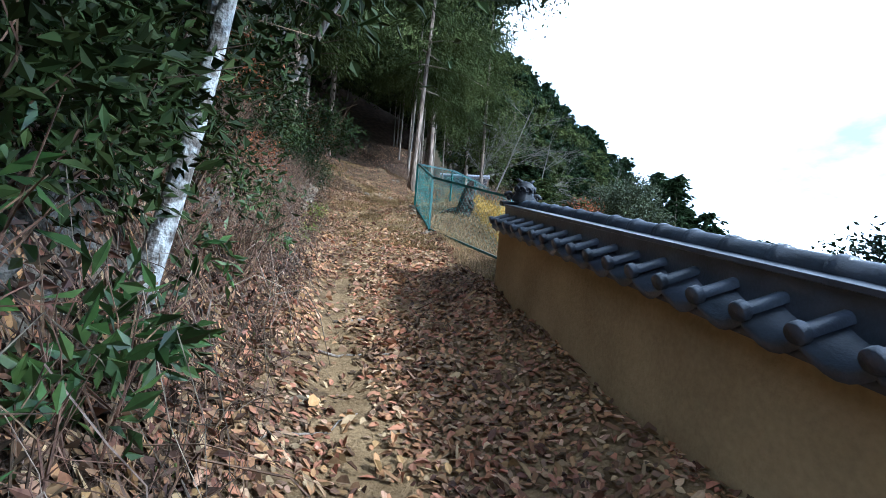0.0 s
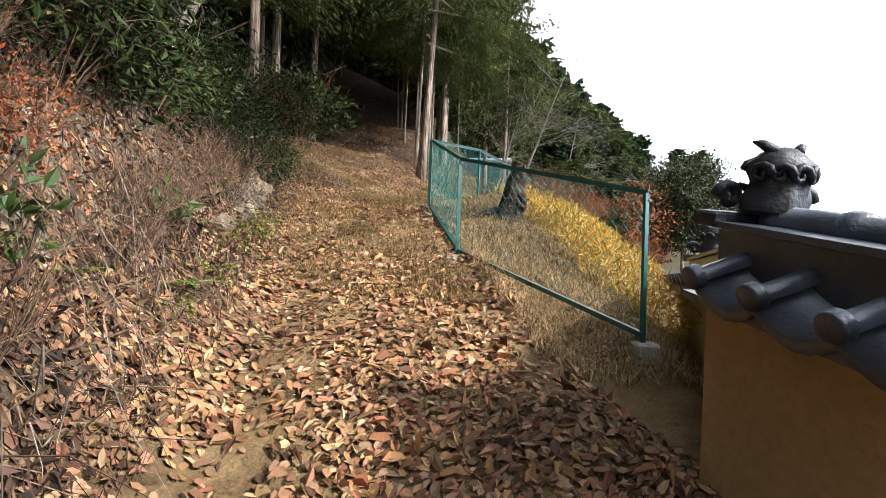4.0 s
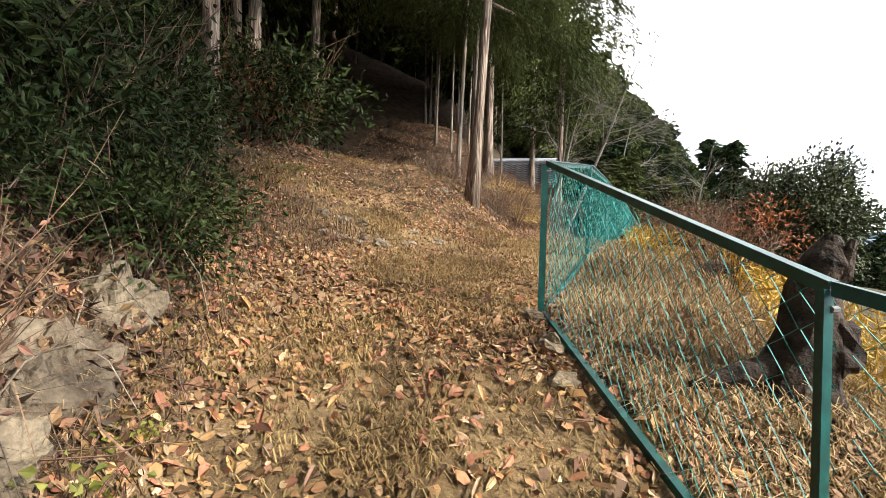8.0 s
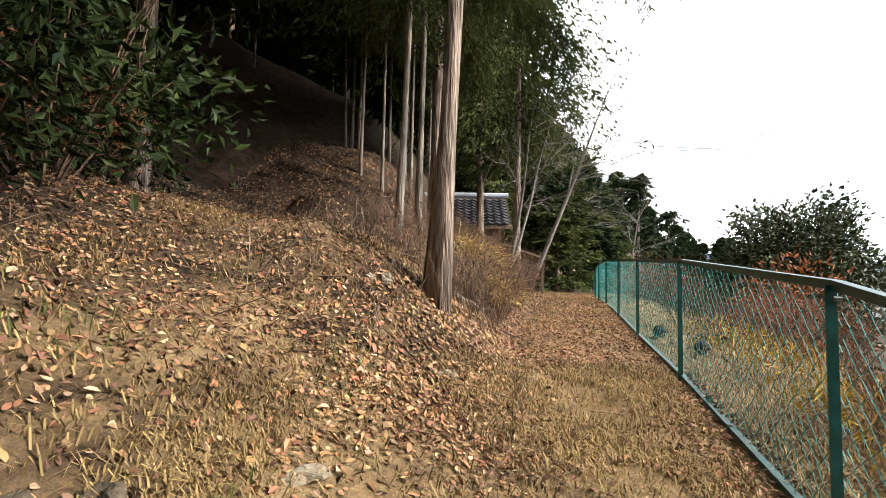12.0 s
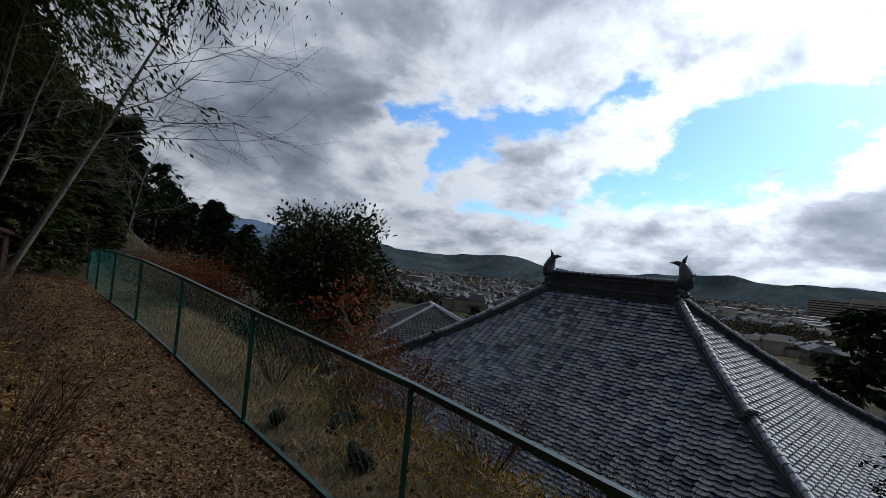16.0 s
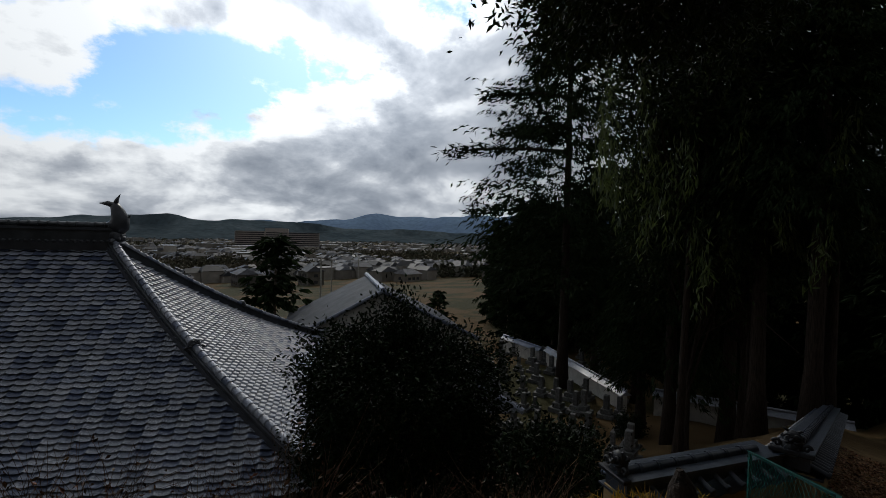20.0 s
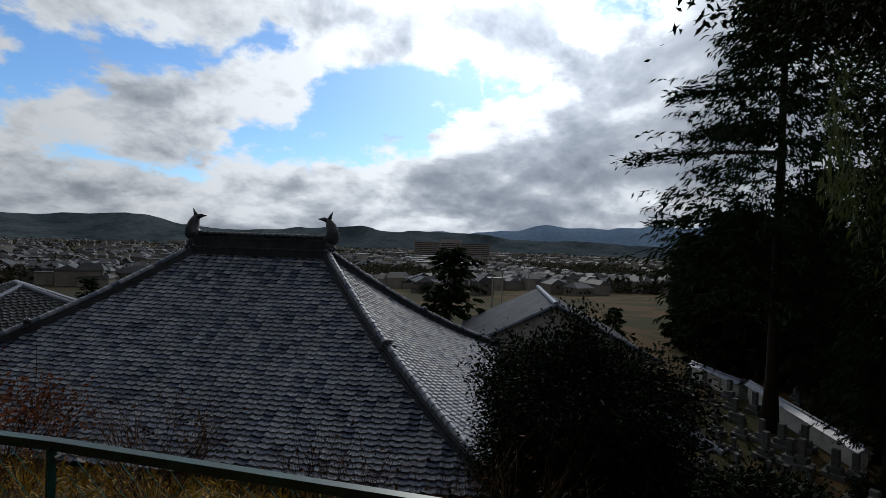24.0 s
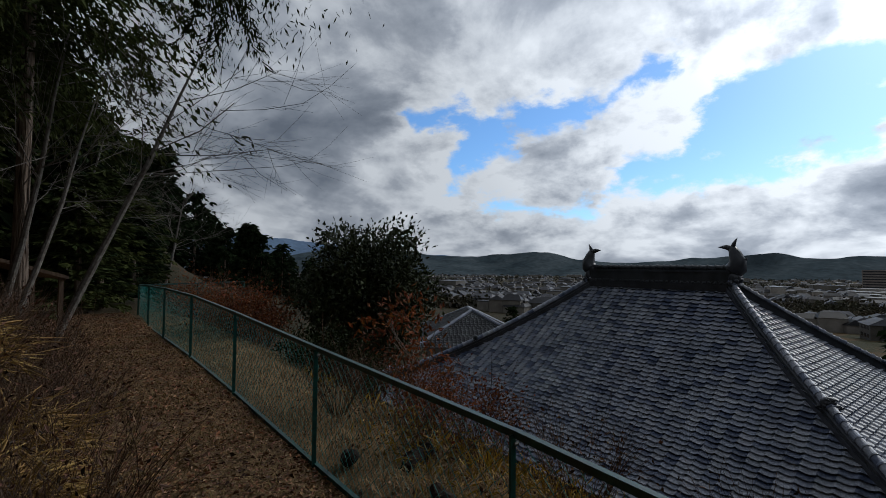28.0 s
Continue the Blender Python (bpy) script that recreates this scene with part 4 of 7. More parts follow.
    # main ridge
    r0, r1 = UU * HALF + WW * (INSET - 0.2) + UP * RISE, UU * HALF + WW * (INSET + RIDGE + 0.2) + UP * RISE
    for wd, h0, h1 in ((0.42, -0.25, 0.12), (0.36, 0.12, 0.20), (0.28, 0.20, 0.62), (0.34, 0.62, 0.68), (0.26, 0.68, 0.74)):
        vs = [q + UU * x + UP * h for q in (r0, r1) for x, h in ((-wd, h0), (wd, h0), (wd, h1), (-wd, h1))]
        part("ridge_course", Geo().add(vs, [(0, 1, 5, 4), (1, 2, 6, 5), (2, 3, 7, 6), (3, 0, 4, 7), (3, 2, 1, 0), (4, 5, 6, 7)]), RIDGE_TILE, t)
    rid2 = ridge_tile(0.13, 0.36).mesh("ridge_tile", RIDGE_TILE, True)
    for i in range(21):
        p = r0 + WW * (0.35 * i) + UP * 0.84
        part("ridge_tile", rid2, None, t).matrix_local = Matrix.Translation(p) @ Matrix((WW, -UU, UP)).transposed().to_4x4()
    small = cover_tile(0.06, 0.2).mesh("eave_disc", RIDGE_TILE, True)
    for i in range(30):
        p = r0 + WW * (0.25 * i + 0.1) - UU * 0.42 + UP * 0.13
        part("eave_disc", small, None, t).matrix_local = Matrix.Translation(p) @ Matrix((-WW, UU, UP)).transposed().to_4x4()
    for q, s in ((r0, -1), (r1, 1)):
        g = Geo()
        # a fish-like finial: a heavy head at the foot, a body that arches up, and a forked tail
        body = [q + WW * (s * dd) + UP * (0.75 + hh) for dd, hh in ((0.0, -0.05), (0.16, 0.10), (0.20, 0.40), (0.10, 0.72), (0.0, 0.95), (-0.04, 1.08))]
        g.tube(body, [0.40, 0.42, 0.36, 0.27, 0.19, 0.10], 10)
        g.tube([body[4], body[4] + WW * (-s * 0.30) + UP * 0.10, body[4] + WW * (-s * 0.62) + UP * 0.10], [0.16, 0.11, 0.01], 6)
        g.tube([body[4], body[4] + WW * (s * 0.06) + UP * 0.26, body[4] + WW * (s * 0.20) + UP * 0.52], [0.13, 0.08, 0.008], 6)
        g.tube([body[2], body[2] + WW * (s * 0.32) + UP * 0.05, body[2] + WW * (s * 0.42) + UP * 0.18], [0.14, 0.07, 0.01], 6)
        g.blob(body[0] + UP * 0.02, (0.26, 0.3, 0.3), 4, 0.3, 10, 8)
        part("fish_finial", g, RIDGE_TILE, t, "fish-shaped roof finial with a forked tail", smooth=True)
        part("ridge_end", demon_tile(Geo(), 0.42), RIDGE_TILE, t, smooth=True).matrix_local = Matrix.Translation(q + UP * 0.3 + WW * (s * 0.1)) @ Matrix((WW * s, -UU * s, UP)).transposed().to_4x4()
    # walls below the eaves
    g = Geo()
    vs = [UU * a + WW * b + UP * z for z in (-5.6, 0.9) for a, b in ((2.2, 2.2), (2 * HALF - 2.2, 2.2), (2 * HALF - 2.2, LONG - 2.2), (2.2, LONG - 2.2))]
    g.add(vs, [(0, 1, 5, 4), (1, 2, 6, 5), (2, 3, 7, 6), (3, 0, 4, 7), (4, 5, 6, 7)])
    part("hall_wall", g, WHITE, t)
    g = Geo()
    for i in range(9):
        for a in (2.15, 2 * HALF - 2.25):
            p = UU * a + WW * (2.2 + (LONG - 4.4) * i / 8)
            g.tube([p - UP * 5.6, p + UP * 0.3], 0.16, 8)
    part("timber_columns", g, WOOD, t)


make_temple()


# ---- leaves and twigs ----
def rand_dirs(rng, n):
    v = rng.normal(size=(n, 3))
    return v / np.linalg.norm(v, axis=1)[:, None]


def leaf_arrays(rng, P, D, length, width, fold=0.25):
    """Leaf-shaped quads: P where they start, D the way they point."""
    n = len(P)
    D = D / np.linalg.norm(D, axis=1)[:, None]
    S = np.cross(D, rand_dirs(rng, n))
    S /= np.linalg.norm(S, axis=1)[:, None] + 1e-9
    U = np.cross(S, D)
    L = (length * rng.uniform(0.65, 1.25, n))[:, None]
    W = (width * rng.uniform(0.7, 1.2, n))[:, None]
    mid = P + D * L * 0.45
    V = np.stack([P, mid + S * W * 0.5 + U * W * fold, P + D * L, mid - S * W * 0.5 + U * W * fold], 1).reshape(-1, 3)
    F = np.arange(n * 4).reshape(-1, 4)
    return V, F


def join(parts):
    V, F, k = [], [], 0
    for v, f in parts:
        V.append(v), F.append(f + k)
        k += len(v)
    return np.concatenate(V), np.concatenate(F)


def conifer_crown(seed, h0, h1, r, branches, per, length, width, droop=0.35, round_=0.6, spread=0.22):
    """Sprays along drooping branches that leave the stem between the heights h0 and h1."""
    rng = np.random.default_rng(seed)
    hs = h0 + (h1 - h0) * rng.random(branches) ** 0.85
    k = (hs - h0) / (h1 - h0)
    reach = r * (1 - k) ** round_ * rng.uniform(0.55, 1.15, branches) * np.clip(0.55 + k * 3, 0, 1) + 0.15
    az = rng.random(branches) * 2 * np.pi
    # needles in sprays: a handful of tufts along each branch
    tufts = max(3, per // 12)
    pick = rng.integers(0, tufts, (branches, per))
    rows = np.arange(branches)[:, None]
    t = np.clip((rng.random((branches, tufts)) ** 0.6)[rows, pick] + rng.normal(0, 0.05, (branches, per)), 0.02, 1.1)
    off = rng.normal(0, spread, (branches, tufts, 3))[rows, pick] + rng.normal(0, spread * 0.32, (branches, per, 3))
    out = t * reach[:, None]
    x = np.cos(az)[:, None] * out + off[..., 0] * (0.3 + t)
    y = np.sin(az)[:, None] * out + off[..., 1] * (0.3 + t)
    z = hs[:, None] + 0.25 * out - droop * out ** 2 / (r * 0.8) + off[..., 2] * 0.5
    P = np.stack([x, y, z], -1).reshape(-1, 3)
    D = np.stack([np.cos(az)[:, None] + 0 * t, np.sin(az)[:, None] + 0 * t, -0.25 - droop * 2.0 * t], -1).reshape(-1, 3) + rng.normal(0, 0.45, (branches * per, 3))
    return leaf_arrays(rng, P, D, length, width)


def round_crown(seed, radii, clumps, per, length, width, clump=0.3, hollow=0.55, flat_bottom=0.0):
    """Clumps of leaves over a lumpy body; most leaves lie near its outside, with gaps between the clumps."""
    rng = np.random.default_rng(seed)
    d = rand_dirs(rng, clumps)
    if flat_bottom:
        d[:, 2] = np.where(d[:, 2] < -flat_bottom, -d[:, 2] * 0.6, d[:, 2])
    lump = 1 + 0.22 * np.sin(d[:, 0] * 5 + seed) * np.cos(d[:, 1] * 4.3 + seed * 2) + 0.15 * np.sin(d[:, 2] * 7 + seed)
    c = d * (hollow + (1 - hollow) * rng.random(clumps)[:, None] ** 0.5) * lump[:, None] * np.array(radii)
    P = (c[:, None, :] + rng.normal(0, clump, (clumps, per, 3))).reshape(-1, 3)
    D = (np.repeat(d, per, 0) * 0.7 + rng.normal(0, 0.6, (clumps * per, 3)) + np.array([0, 0, -0.15]))
    return leaf_arrays(rng, P, D, length, width)


def limbs(g, rng, base, top, r, n, spread, depth=2):
    """A forking set of limbs."""
    base, top = Vector(base), Vector(top)
    mid = (base + top) / 2 + Vector(rng.normal(0, 0.04, 3)) * (top - base).length
    g.tube([base, mid, top], [r, r * 0.8, r * 0.55], 6 if r > 0.02 else 4, False)
    if depth == 0:
        return
    d = (top - base)
    for i in range(n):
        s = rng.uniform(0.45, 1.0)
        p = base + d * s
        q = d.normalized() + Vector(rng.normal(0, 1, 3)) * spread
        limbs(g, rng, p, p + q.normalized() * d.length * rng.uniform(0.5, 0.8), r * 0.5, n, spread, depth - 1)


def gz(x, y):
    return float(ground_z(x, y))


# ---- cedars and cypresses by the path ----
def stem(x, y, height, r, lean=(0.0, 0.0), seed=0, flare=1.5, sides=12, ridged=0.0):
    z = 0
    pts, rad = [], []
    for i in range(9):
        k = i / 8
        pts.append((lean[0] * k * height + 0.03 * math.sin(seed + 4 * k), lean[1] * k * height + 0.03 * math.cos(seed * 2 + 3 * k), -0.25 + k * (height + 0.25)))
        rad.append(r * ((1 - 0.7 * k) + (flare - 1) * max(0, 1 - k * 9)))
    g = Geo().tube(pts, rad, sides)
    if ridged:
        for i, (px, py, pz) in enumerate(g.v):
            cx, cy, _ = pts[min(i // sides, 8)]
            k = 1 + ridged * noise.noise(Vector(((i % sides) * 1.9, seed, pz * 0.12))) + ridged * 0.7 * noise.noise(Vector(((i % sides) * 0.6, 7 + seed, pz * 0.5)))
            g.v[i] = (cx + (px - cx) * k, cy + (py - cy) * k, pz)
    return g


def tree(name, label, x, y, height, r, bark, crown_mesh, lean=(0.0, 0.0), seed=0, group="", turn=0.0, drop=0.0):
    t = thing(name, label, "tree", group, at=(x, y, gz(x, y) - drop), turn=turn)
    part("trunk", stem(x, y, height, r, lean, seed, 1.5, 20, 0.12), bark, t, smooth=True)
    if crown_mesh is not None:
        part("crown", crown_mesh, None, t)
    return t


def cm(name, arrays, mat):
    return np_mesh(name, arrays[0], arrays[1], mat)


CEDAR_CROWNS = [cm("cedar_crown", conifer_crown(40 + i, 2.8, 12.5, 2.4, 220, 130, 0.16, 0.05, 0.5, 0.5, 0.30), NEEDLE_WARM) for i in range(3)]
SLIM_CROWNS = [cm("slim_crown", conifer_crown(50 + i, 3.3, 10.0, 1.6, 130, 110, 0.15, 0.045, 0.5, 0.5, 0.25), NEEDLE_WARM) for i in range(2)]
WOOD_CROWNS = [cm("wood_crown", conifer_crown(55 + i, 2.6, 12.5, 2.8, 130, 26, 0.62, 0.28, 0.5, 0.5, 0.34), NEEDLE) for i in range(2)]
FAR_CROWNS = [cm("far_crown", conifer_crown(60 + i, 1.0, 13.0, 2.6, 100, 17, 0.85, 0.38, 0.4, 0.75, 0.35), NEEDLE) for i in range(4)]

# the tree at the fork, with its limbs over the path
t1 = thing("cypress_tree", "tall cypress with peeling grey-brown bark at the fork", "tree", at=(-1.13, 4.30, gz(-1.13, 4.30)))
part("trunk", stem(0, 0, 13, 0.078, (0.040, 0.06), 1, 1.7, 36, 0.16), BARK, t1, smooth=True)
rng1 = np.random.default_rng(5)
sprays = [conifer_crown(71, 4.4, 13.0, 2.3, 110, 90, 0.20, 0.05, 0.55, 0.45, 0.24)]
for az, h, ln in ((-38, 3.3, 2.7), (-8, 3.5, 2.6), (-62, 4.1, 2.6), (20, 3.9, 2.4), (-25, 4.6, 3.0), (60, 4.2, 2.0), (-100, 4.8, 2.2)):
    a = radians(az)
    d = Vector((-math.sin(a), math.cos(a), 0))
    p0 = Vector((0.05, 0.05, h))
    pts = [p0 + d * (ln * k) + UP * (0.35 * k - 0.75 * k * k) for k in (0, 0.3, 0.6, 0.85, 1.0)]
    part("limb", Geo().tube(pts, [0.03, 0.024, 0.016, 0.01, 0.004], 5), BARK, t1)
    n = 1500
    for q in range(46):
        k = rng1.uniform(0.25, 1.0)
        sp = p0 + d * (ln * k) + UP * (0.35 * k - 0.75 * k * k)
        side_ = Vector((-d.y, d.x, 0)) * (1 if q % 2 else -1)
        tw = (d * rng1.uniform(0.3, 1.0) + side_ * rng1.uniform(0.3, 1.0) + UP * rng1.uniform(-0.9, -0.1)).normalized()
        m_ = 80
        ss = rng1.random(m_)
        tl = rng1.uniform(0.25, 0.55)
        lat = np.cross(np.array(tw), np.array([0, 0, 1.0]))
        Pq = np.array(sp)[None] + np.array(tw)[None] * (ss * tl)[:, None] + np.array([0, 0, -1.0])[None] * (0.16 * ss ** 2)[:, None] + rng1.normal(0, 0.012, (m_, 3))
        Dq = np.array(tw)[None] + lat[None] * rng1.choice([-0.9, 0.9], m_)[:, None] + rng1.normal(0, 0.2, (m_, 3)) + np.array([0, 0, -0.3])
        sprays.append(leaf_arrays(rng1, Pq, Dq, 0.075, 0.013))
    tt = rng1.random(n) ** 0.55
    P = np.array([[*(p0 + d * (ln * k) + UP * (0.35 * k - 0.75 * k * k))] for k in tt]) + rng1.normal(0, 1, (n, 3)) * np.array([0.22, 0.22, 0.10]) * (0.4 + tt[:, None])
    D = np.array([d.x, d.y, -0.7]) + rng1.normal(0, 0.5, (n, 3))
    sprays.append(leaf_arrays(rng1, P, D, 0.065, 0.015))
    sprays.append(leaf_arrays(rng1, P + rng1.normal(0, 0.06, P.shape), D + rng1.normal(0, 0.5, (n, 3)), 0.05, 0.013))
part("crown", cm("crown", join(sprays), NEEDLE_WARM), None, t1)

GROUP_EDGE = "trees at the edge of the wood"
for i, (x, y, h, r, lean, lab) in enumerate((
        (-1.69, 6.20, 11, 0.045, (0.02, 0), "slender cypress on the leaf-covered bank"),
        (-1.54, 7.05, 11, 0.045, (0.012, 0), "slender pale cypress on the leaf-covered bank"),
        (-1.35, 8.6, 12, 0.11, (0.015, 0), "dark stout cedar behind the bank"),
        (-4.4, 5.3, 12, 0.105, (0.03, 0), "leaning cedar above the shrub bank"),
        (-4.6, 3.6, 12, 0.12, (0.015, 0.01), "cedar with shaggy bark above the shrub bank"),
        (-4.3, 2.2, 12, 0.12, (0.01, 0), "cedar with shaggy bark above the shrub bank"),
        (-5.3, 4.2, 12, 0.10, (0.02, 0), "cedar with shaggy bark above the shrub bank"),
        (-3.9, -1.2, 12, 0.11, (0.01, 0.01), "cedar with shaggy bark above the shrub bank"),
        (0.6, 12.4, 12, 0.10, (0.0, 0), "dark cedar beyond the shed"),
        (-0.3, 13.6, 12, 0.11, (0.0, 0), "dark cedar beyond the shed"))):
    tree("cedar_tree", lab, x, y, h, r, BARK if i not in (0, 1) else BARK_PALE, CEDAR_CROWNS[i % 3] if i > 1 else SLIM_CROWNS[i % 2], lean, i, GROUP_EDGE, turn=37 * i)

# slim poles of the dark wood
rng2 = np.random.default_rng(11)
pole_trunks = [stem(0, 0, 10, 0.032, (0.02, 0.0), k).mesh("trunk", BARK_PALE, True) for k in range(3)]
wood_trunks = [stem(0, 0, 13, 0.10, (0.01, 0.0), k).mesh("trunk", BARK, True) for k in range(3)]
spots = []
for k in range(1600):
    x, y = rng2.uniform(-26, -2.0), rng2.uniform(-12, 46)
    d = float(fence_x(y)) - x
    if d < 5.2 + (1.0 if y < 2 else 0) or len(spots) >= 190:
        continue
    if y < 1 and d < 6.2:
        continue
    if abs(x + 4.3 + 0.16 * (y - 7)) < 1.1 and 3 < y < 15:           # the upper path
        continue
    if any((x - a) ** 2 + (y - b) ** 2 < 1.5 for a, b in spots):
        continue
    spots.append((x, y))
for x, y in ((-2.4, 9.2), (-2.9, 9.6), (-2.1, 10.4), (-3.2, 10.6), (-1.9, 9.4), (-2.6, 11.2), (-3.6, 11.6), (-1.6, 10.9), (-1.2, 11.6)):
    t = thing("pole_tree", "thin pale-stemmed cypress in the dark wood", "tree", "thin trees of the wood", at=(x, y, gz(x, y)), turn=rng2.uniform(0, 360))
    part("trunk", pole_trunks[int(rng2.integers(3))], None, t)
    part("crown", SLIM_CROWNS[int(rng2.integers(2))], None, t)
for i, (x, y) in enumerate(spots):
    t = thing("cedar_tree", "tall cedar standing in the dark wood", "tree", "cedars of the wood", at=(x, y, gz(x, y)), turn=rng2.uniform(0, 360))
    part("trunk", wood_trunks[i % 3] if i % 3 else pole_trunks[i % 3], None, t)
    part("crown", WOOD_CROWNS[i % 2], None, t)

# the wooded hill ahead
far_trunk = stem(0, 0, 11, 0.16, (0, 0), 3).mesh("trunk", BARK, True)
made = 0
far_parts, far_wood = {}, []
for k in range(4000):
    y = rng2.uniform(20, 330)
    x = rng2.uniform(-75, 95)
    d = float(fence_x(y)) - x
    if made >= 400:
        break
    edge = 0.5 - 0.12 * (y - 20) if y < 60 else 6 - 0.13 * (y - 60) if y < 190 else -30
    if d < edge or d > edge + (26 if y < 60 else 75):
        continue
    s = rng2.uniform(0.8, 1.25) * (1.0 if y < 60 else 1.35)
    z = gz(x, y)
    if z < -4:
        continue
    if made >= 250:
        V0 = np.array([v.co for v in FAR_CROWNS[made % 4].vertices]) if (made % 4) not in far_parts else far_parts[made % 4][0]
        if (made % 4) not in far_parts:
            far_parts[made % 4] = (V0, np.array([tuple(p.vertices) for p in FAR_CROWNS[made % 4].polygons]))
        a = rng2.uniform(0, 6.28)
        R = np.array([[math.cos(a), -math.sin(a), 0], [math.sin(a), math.cos(a), 0], [0, 0, 1]]) * np.array([[s * 1.1, s * 1.1, s]])
        far_wood.append((V0 @ R.T + np.array([x, y, z]), far_parts[made % 4][1]))
        made += 1
        continue
    t = thing("conifer_tree", "dark green conifer on the wooded hillside", "tree", "trees on the wooded hill", at=(x, y, z))
    t.matrix_world = Matrix.Translation((x, y, z)) @ Matrix.Rotation(rng2.uniform(0, 6.28), 4, "Z") @ Matrix.Diagonal((s * 1.1, s * 1.1, s, 1))
    part("trunk", far_trunk, None, t)
    part("crown", FAR_CROWNS[made % 4], None, t)
    made += 1
EDGE_CROWNS = [cm("edge_crown", conifer_crown(64 + i, 0.6, 13.0, 2.3, 150, 30, 0.55, 0.22, 0.45, 0.7, 0.30), NEEDLE_WARM if i else NEEDLE) for i in range(3)]
near_wood = []
for k in range(6000):
    y = rng2.uniform(17.5, 66)
    inside = rng2.uniform(0, 15)
    x = float(np.interp(y, [17.5, 22, 29, 43, 66], [2.6, 5.0, 8.2, 14.0, 21.0])) - inside
    if len(near_wood) >= 120:
        break
    if any((x - a) ** 2 + (y - b) ** 2 < 3.4 for a, b in near_wood) or (x + 1.3) ** 2 + (y - 16.4) ** 2 < 9:
        continue
    near_wood.append((x, y))
    z = gz(x, y)
    # low at the rim of the wood, taller inwards
    top = np.interp(y, [17.5, 29, 46, 66], [4.0, 5.6, 8.4, 12.0]) + 1.35 * min(inside, 7.0) + rng2.uniform(-0.7, 0.7)
    s = max(top - z, 3.0) / 13.0
    t = thing("cypress_tree", "dark cypress at the far end of the terrace", "tree", "trees beyond the terrace")
    t.matrix_world = Matrix.Translation((x, y, z)) @ Matrix.Rotation(rng2.uniform(0, 6.28), 4, "Z") @ Matrix.Diagonal((0.45 + 0.55 * s, 0.45 + 0.55 * s, s, 1))
    part("trunk", far_trunk, None, t)
    part("crown", EDGE_CROWNS[len(near_wood) % 3], None, t)
tagged(new("hill_wood", np_mesh("hill_wood", *join(far_wood), NEEDLE)), "unbroken dark conifer wood covering the hill", "wood", kind="stuff")


# ---- shrubs, ferns and bank trees ----
def shrub_meshes(name, seed, radii, clumps, per, length, width, mat, stems=9, bark=None, clump=0.14, thick=0.009):
    leaves = cm("foliage", round_crown(seed, radii, clumps, per, length, width, clump, 0.45, 0.5), mat)
    rng = np.random.default_rng(seed + 500)
    g = Geo()
    for i in range(stems):
        a = rng.uniform(0, 2 * np.pi)
        top = (radii[0] * 0.75 * math.cos(a), radii[1] * 0.75 * math.sin(a), radii[2] * rng.uniform(0.1, 0.8))
        limbs(g, rng, (0.05 * math.cos(a), 0.05 * math.sin(a), -radii[2] * 0.9), top, thick, 3, 0.5, 1)
    return leaves, g.mesh("branchwork", bark or TWIG)


LICHEN = material("lichened_bark", (0.42, 0.42, 0.40), (0.12, 0.105, 0.09), 16, 0.95, 0.02, 40, fine=70, fine_amount=0.5, contrast=(0.42, 0.58))
LEAF_BROWN = material("withered_leaf", (0.17, 0.093, 0.05), (0.045, 0.026, 0.017), 3.0, 0.7, per_island=0.85, translucent=0.05)
EVERGREEN = [shrub_meshes("evergreen", 80 + i, (0.75, 0.75, 0.65), 120, 20, 0.098, 0.042, LEAF_DARK, 14, clump=0.17) for i in range(3)]
OLIVE = [shrub_meshes("olive", 90 + i, (0.6, 0.6, 0.55), 90, 18, 0.08, 0.03, LEAF_OLIVE) for i in range(2)]
RUST = [shrub_meshes("rust", 100 + i, (0.62, 0.62, 0.55), 110, 11, 0.055, 0.03, LEAF_RUST, 26, thick=0.005) for i in range(2)]
DRY = [shrub_meshes("dry", 110 + i, (0.55, 0.55, 0.5), 34, 6, 0.06, 0.026, LEAF_BROWN, 46, thick=0.0042) for i in range(2)]


def place_shrub(kind, label, x, y, s=1.0, lift=0.45, group="shrubs on the bank", name="shrub"):
    i = place_shrub.count = place_shrub.count + 1
    leaves, stems = kind[i % len(kind)]
    z = gz(x, y) + lift * s
    t = thing(name, label, "shrub", group)
    t.matrix_world = Matrix.Translation((x, y, z)) @ Matrix.Rotation(i * 2.4, 4, "Z") @ Matrix.Diagonal((s, s, s, 1))
    part("foliage", leaves, None, t)
    part("branchwork", stems, None, t)["kind"] = "stuff"


place_shrub.count = 0
rng3 = np.random.default_rng(21)
LAB = "glossy dark evergreen shrub on the steep bank"
for y in np.arange(-11.6, 4.2, 0.62):
    for d0, p in ((3.3, 0.75), (3.9, 0.95), (4.7, 0.95), (6.0, 0.9), (7.4, 0.7)):
        if rng3.random() > p:
            continue
        if y > 1.2 and d0 < 4.5:
            continue
        yy = y + rng3.uniform(-0.25, 0.25)
        d = d0 + rng3.uniform(-0.3, 0.3) + (0.5 if yy > -1.0 else 0)
        x = float(fence_x(yy)) - d
        r = rng3.random()
        if -6.3 < yy < -4.4 and d0 < 4.5 or r > 0.93:
            place_shrub(RUST, "thin shrub with rust-red winter leaves on the bank", x, yy, rng3.uniform(0.8, 1.2) * (0.75 if d0 < 3.6 else 1.15))
        elif r > 0.70:
            place_shrub(OLIVE, "olive-green leafy shrub on the bank", x, yy, rng3.uniform(0.8, 1.2) * (0.75 if d0 < 3.6 else 1.15))
        else:
            place_shrub(EVERGREEN, LAB, x, yy, rng3.uniform(0.8, 1.35) * (0.75 if d0 < 3.6 else 1.1))
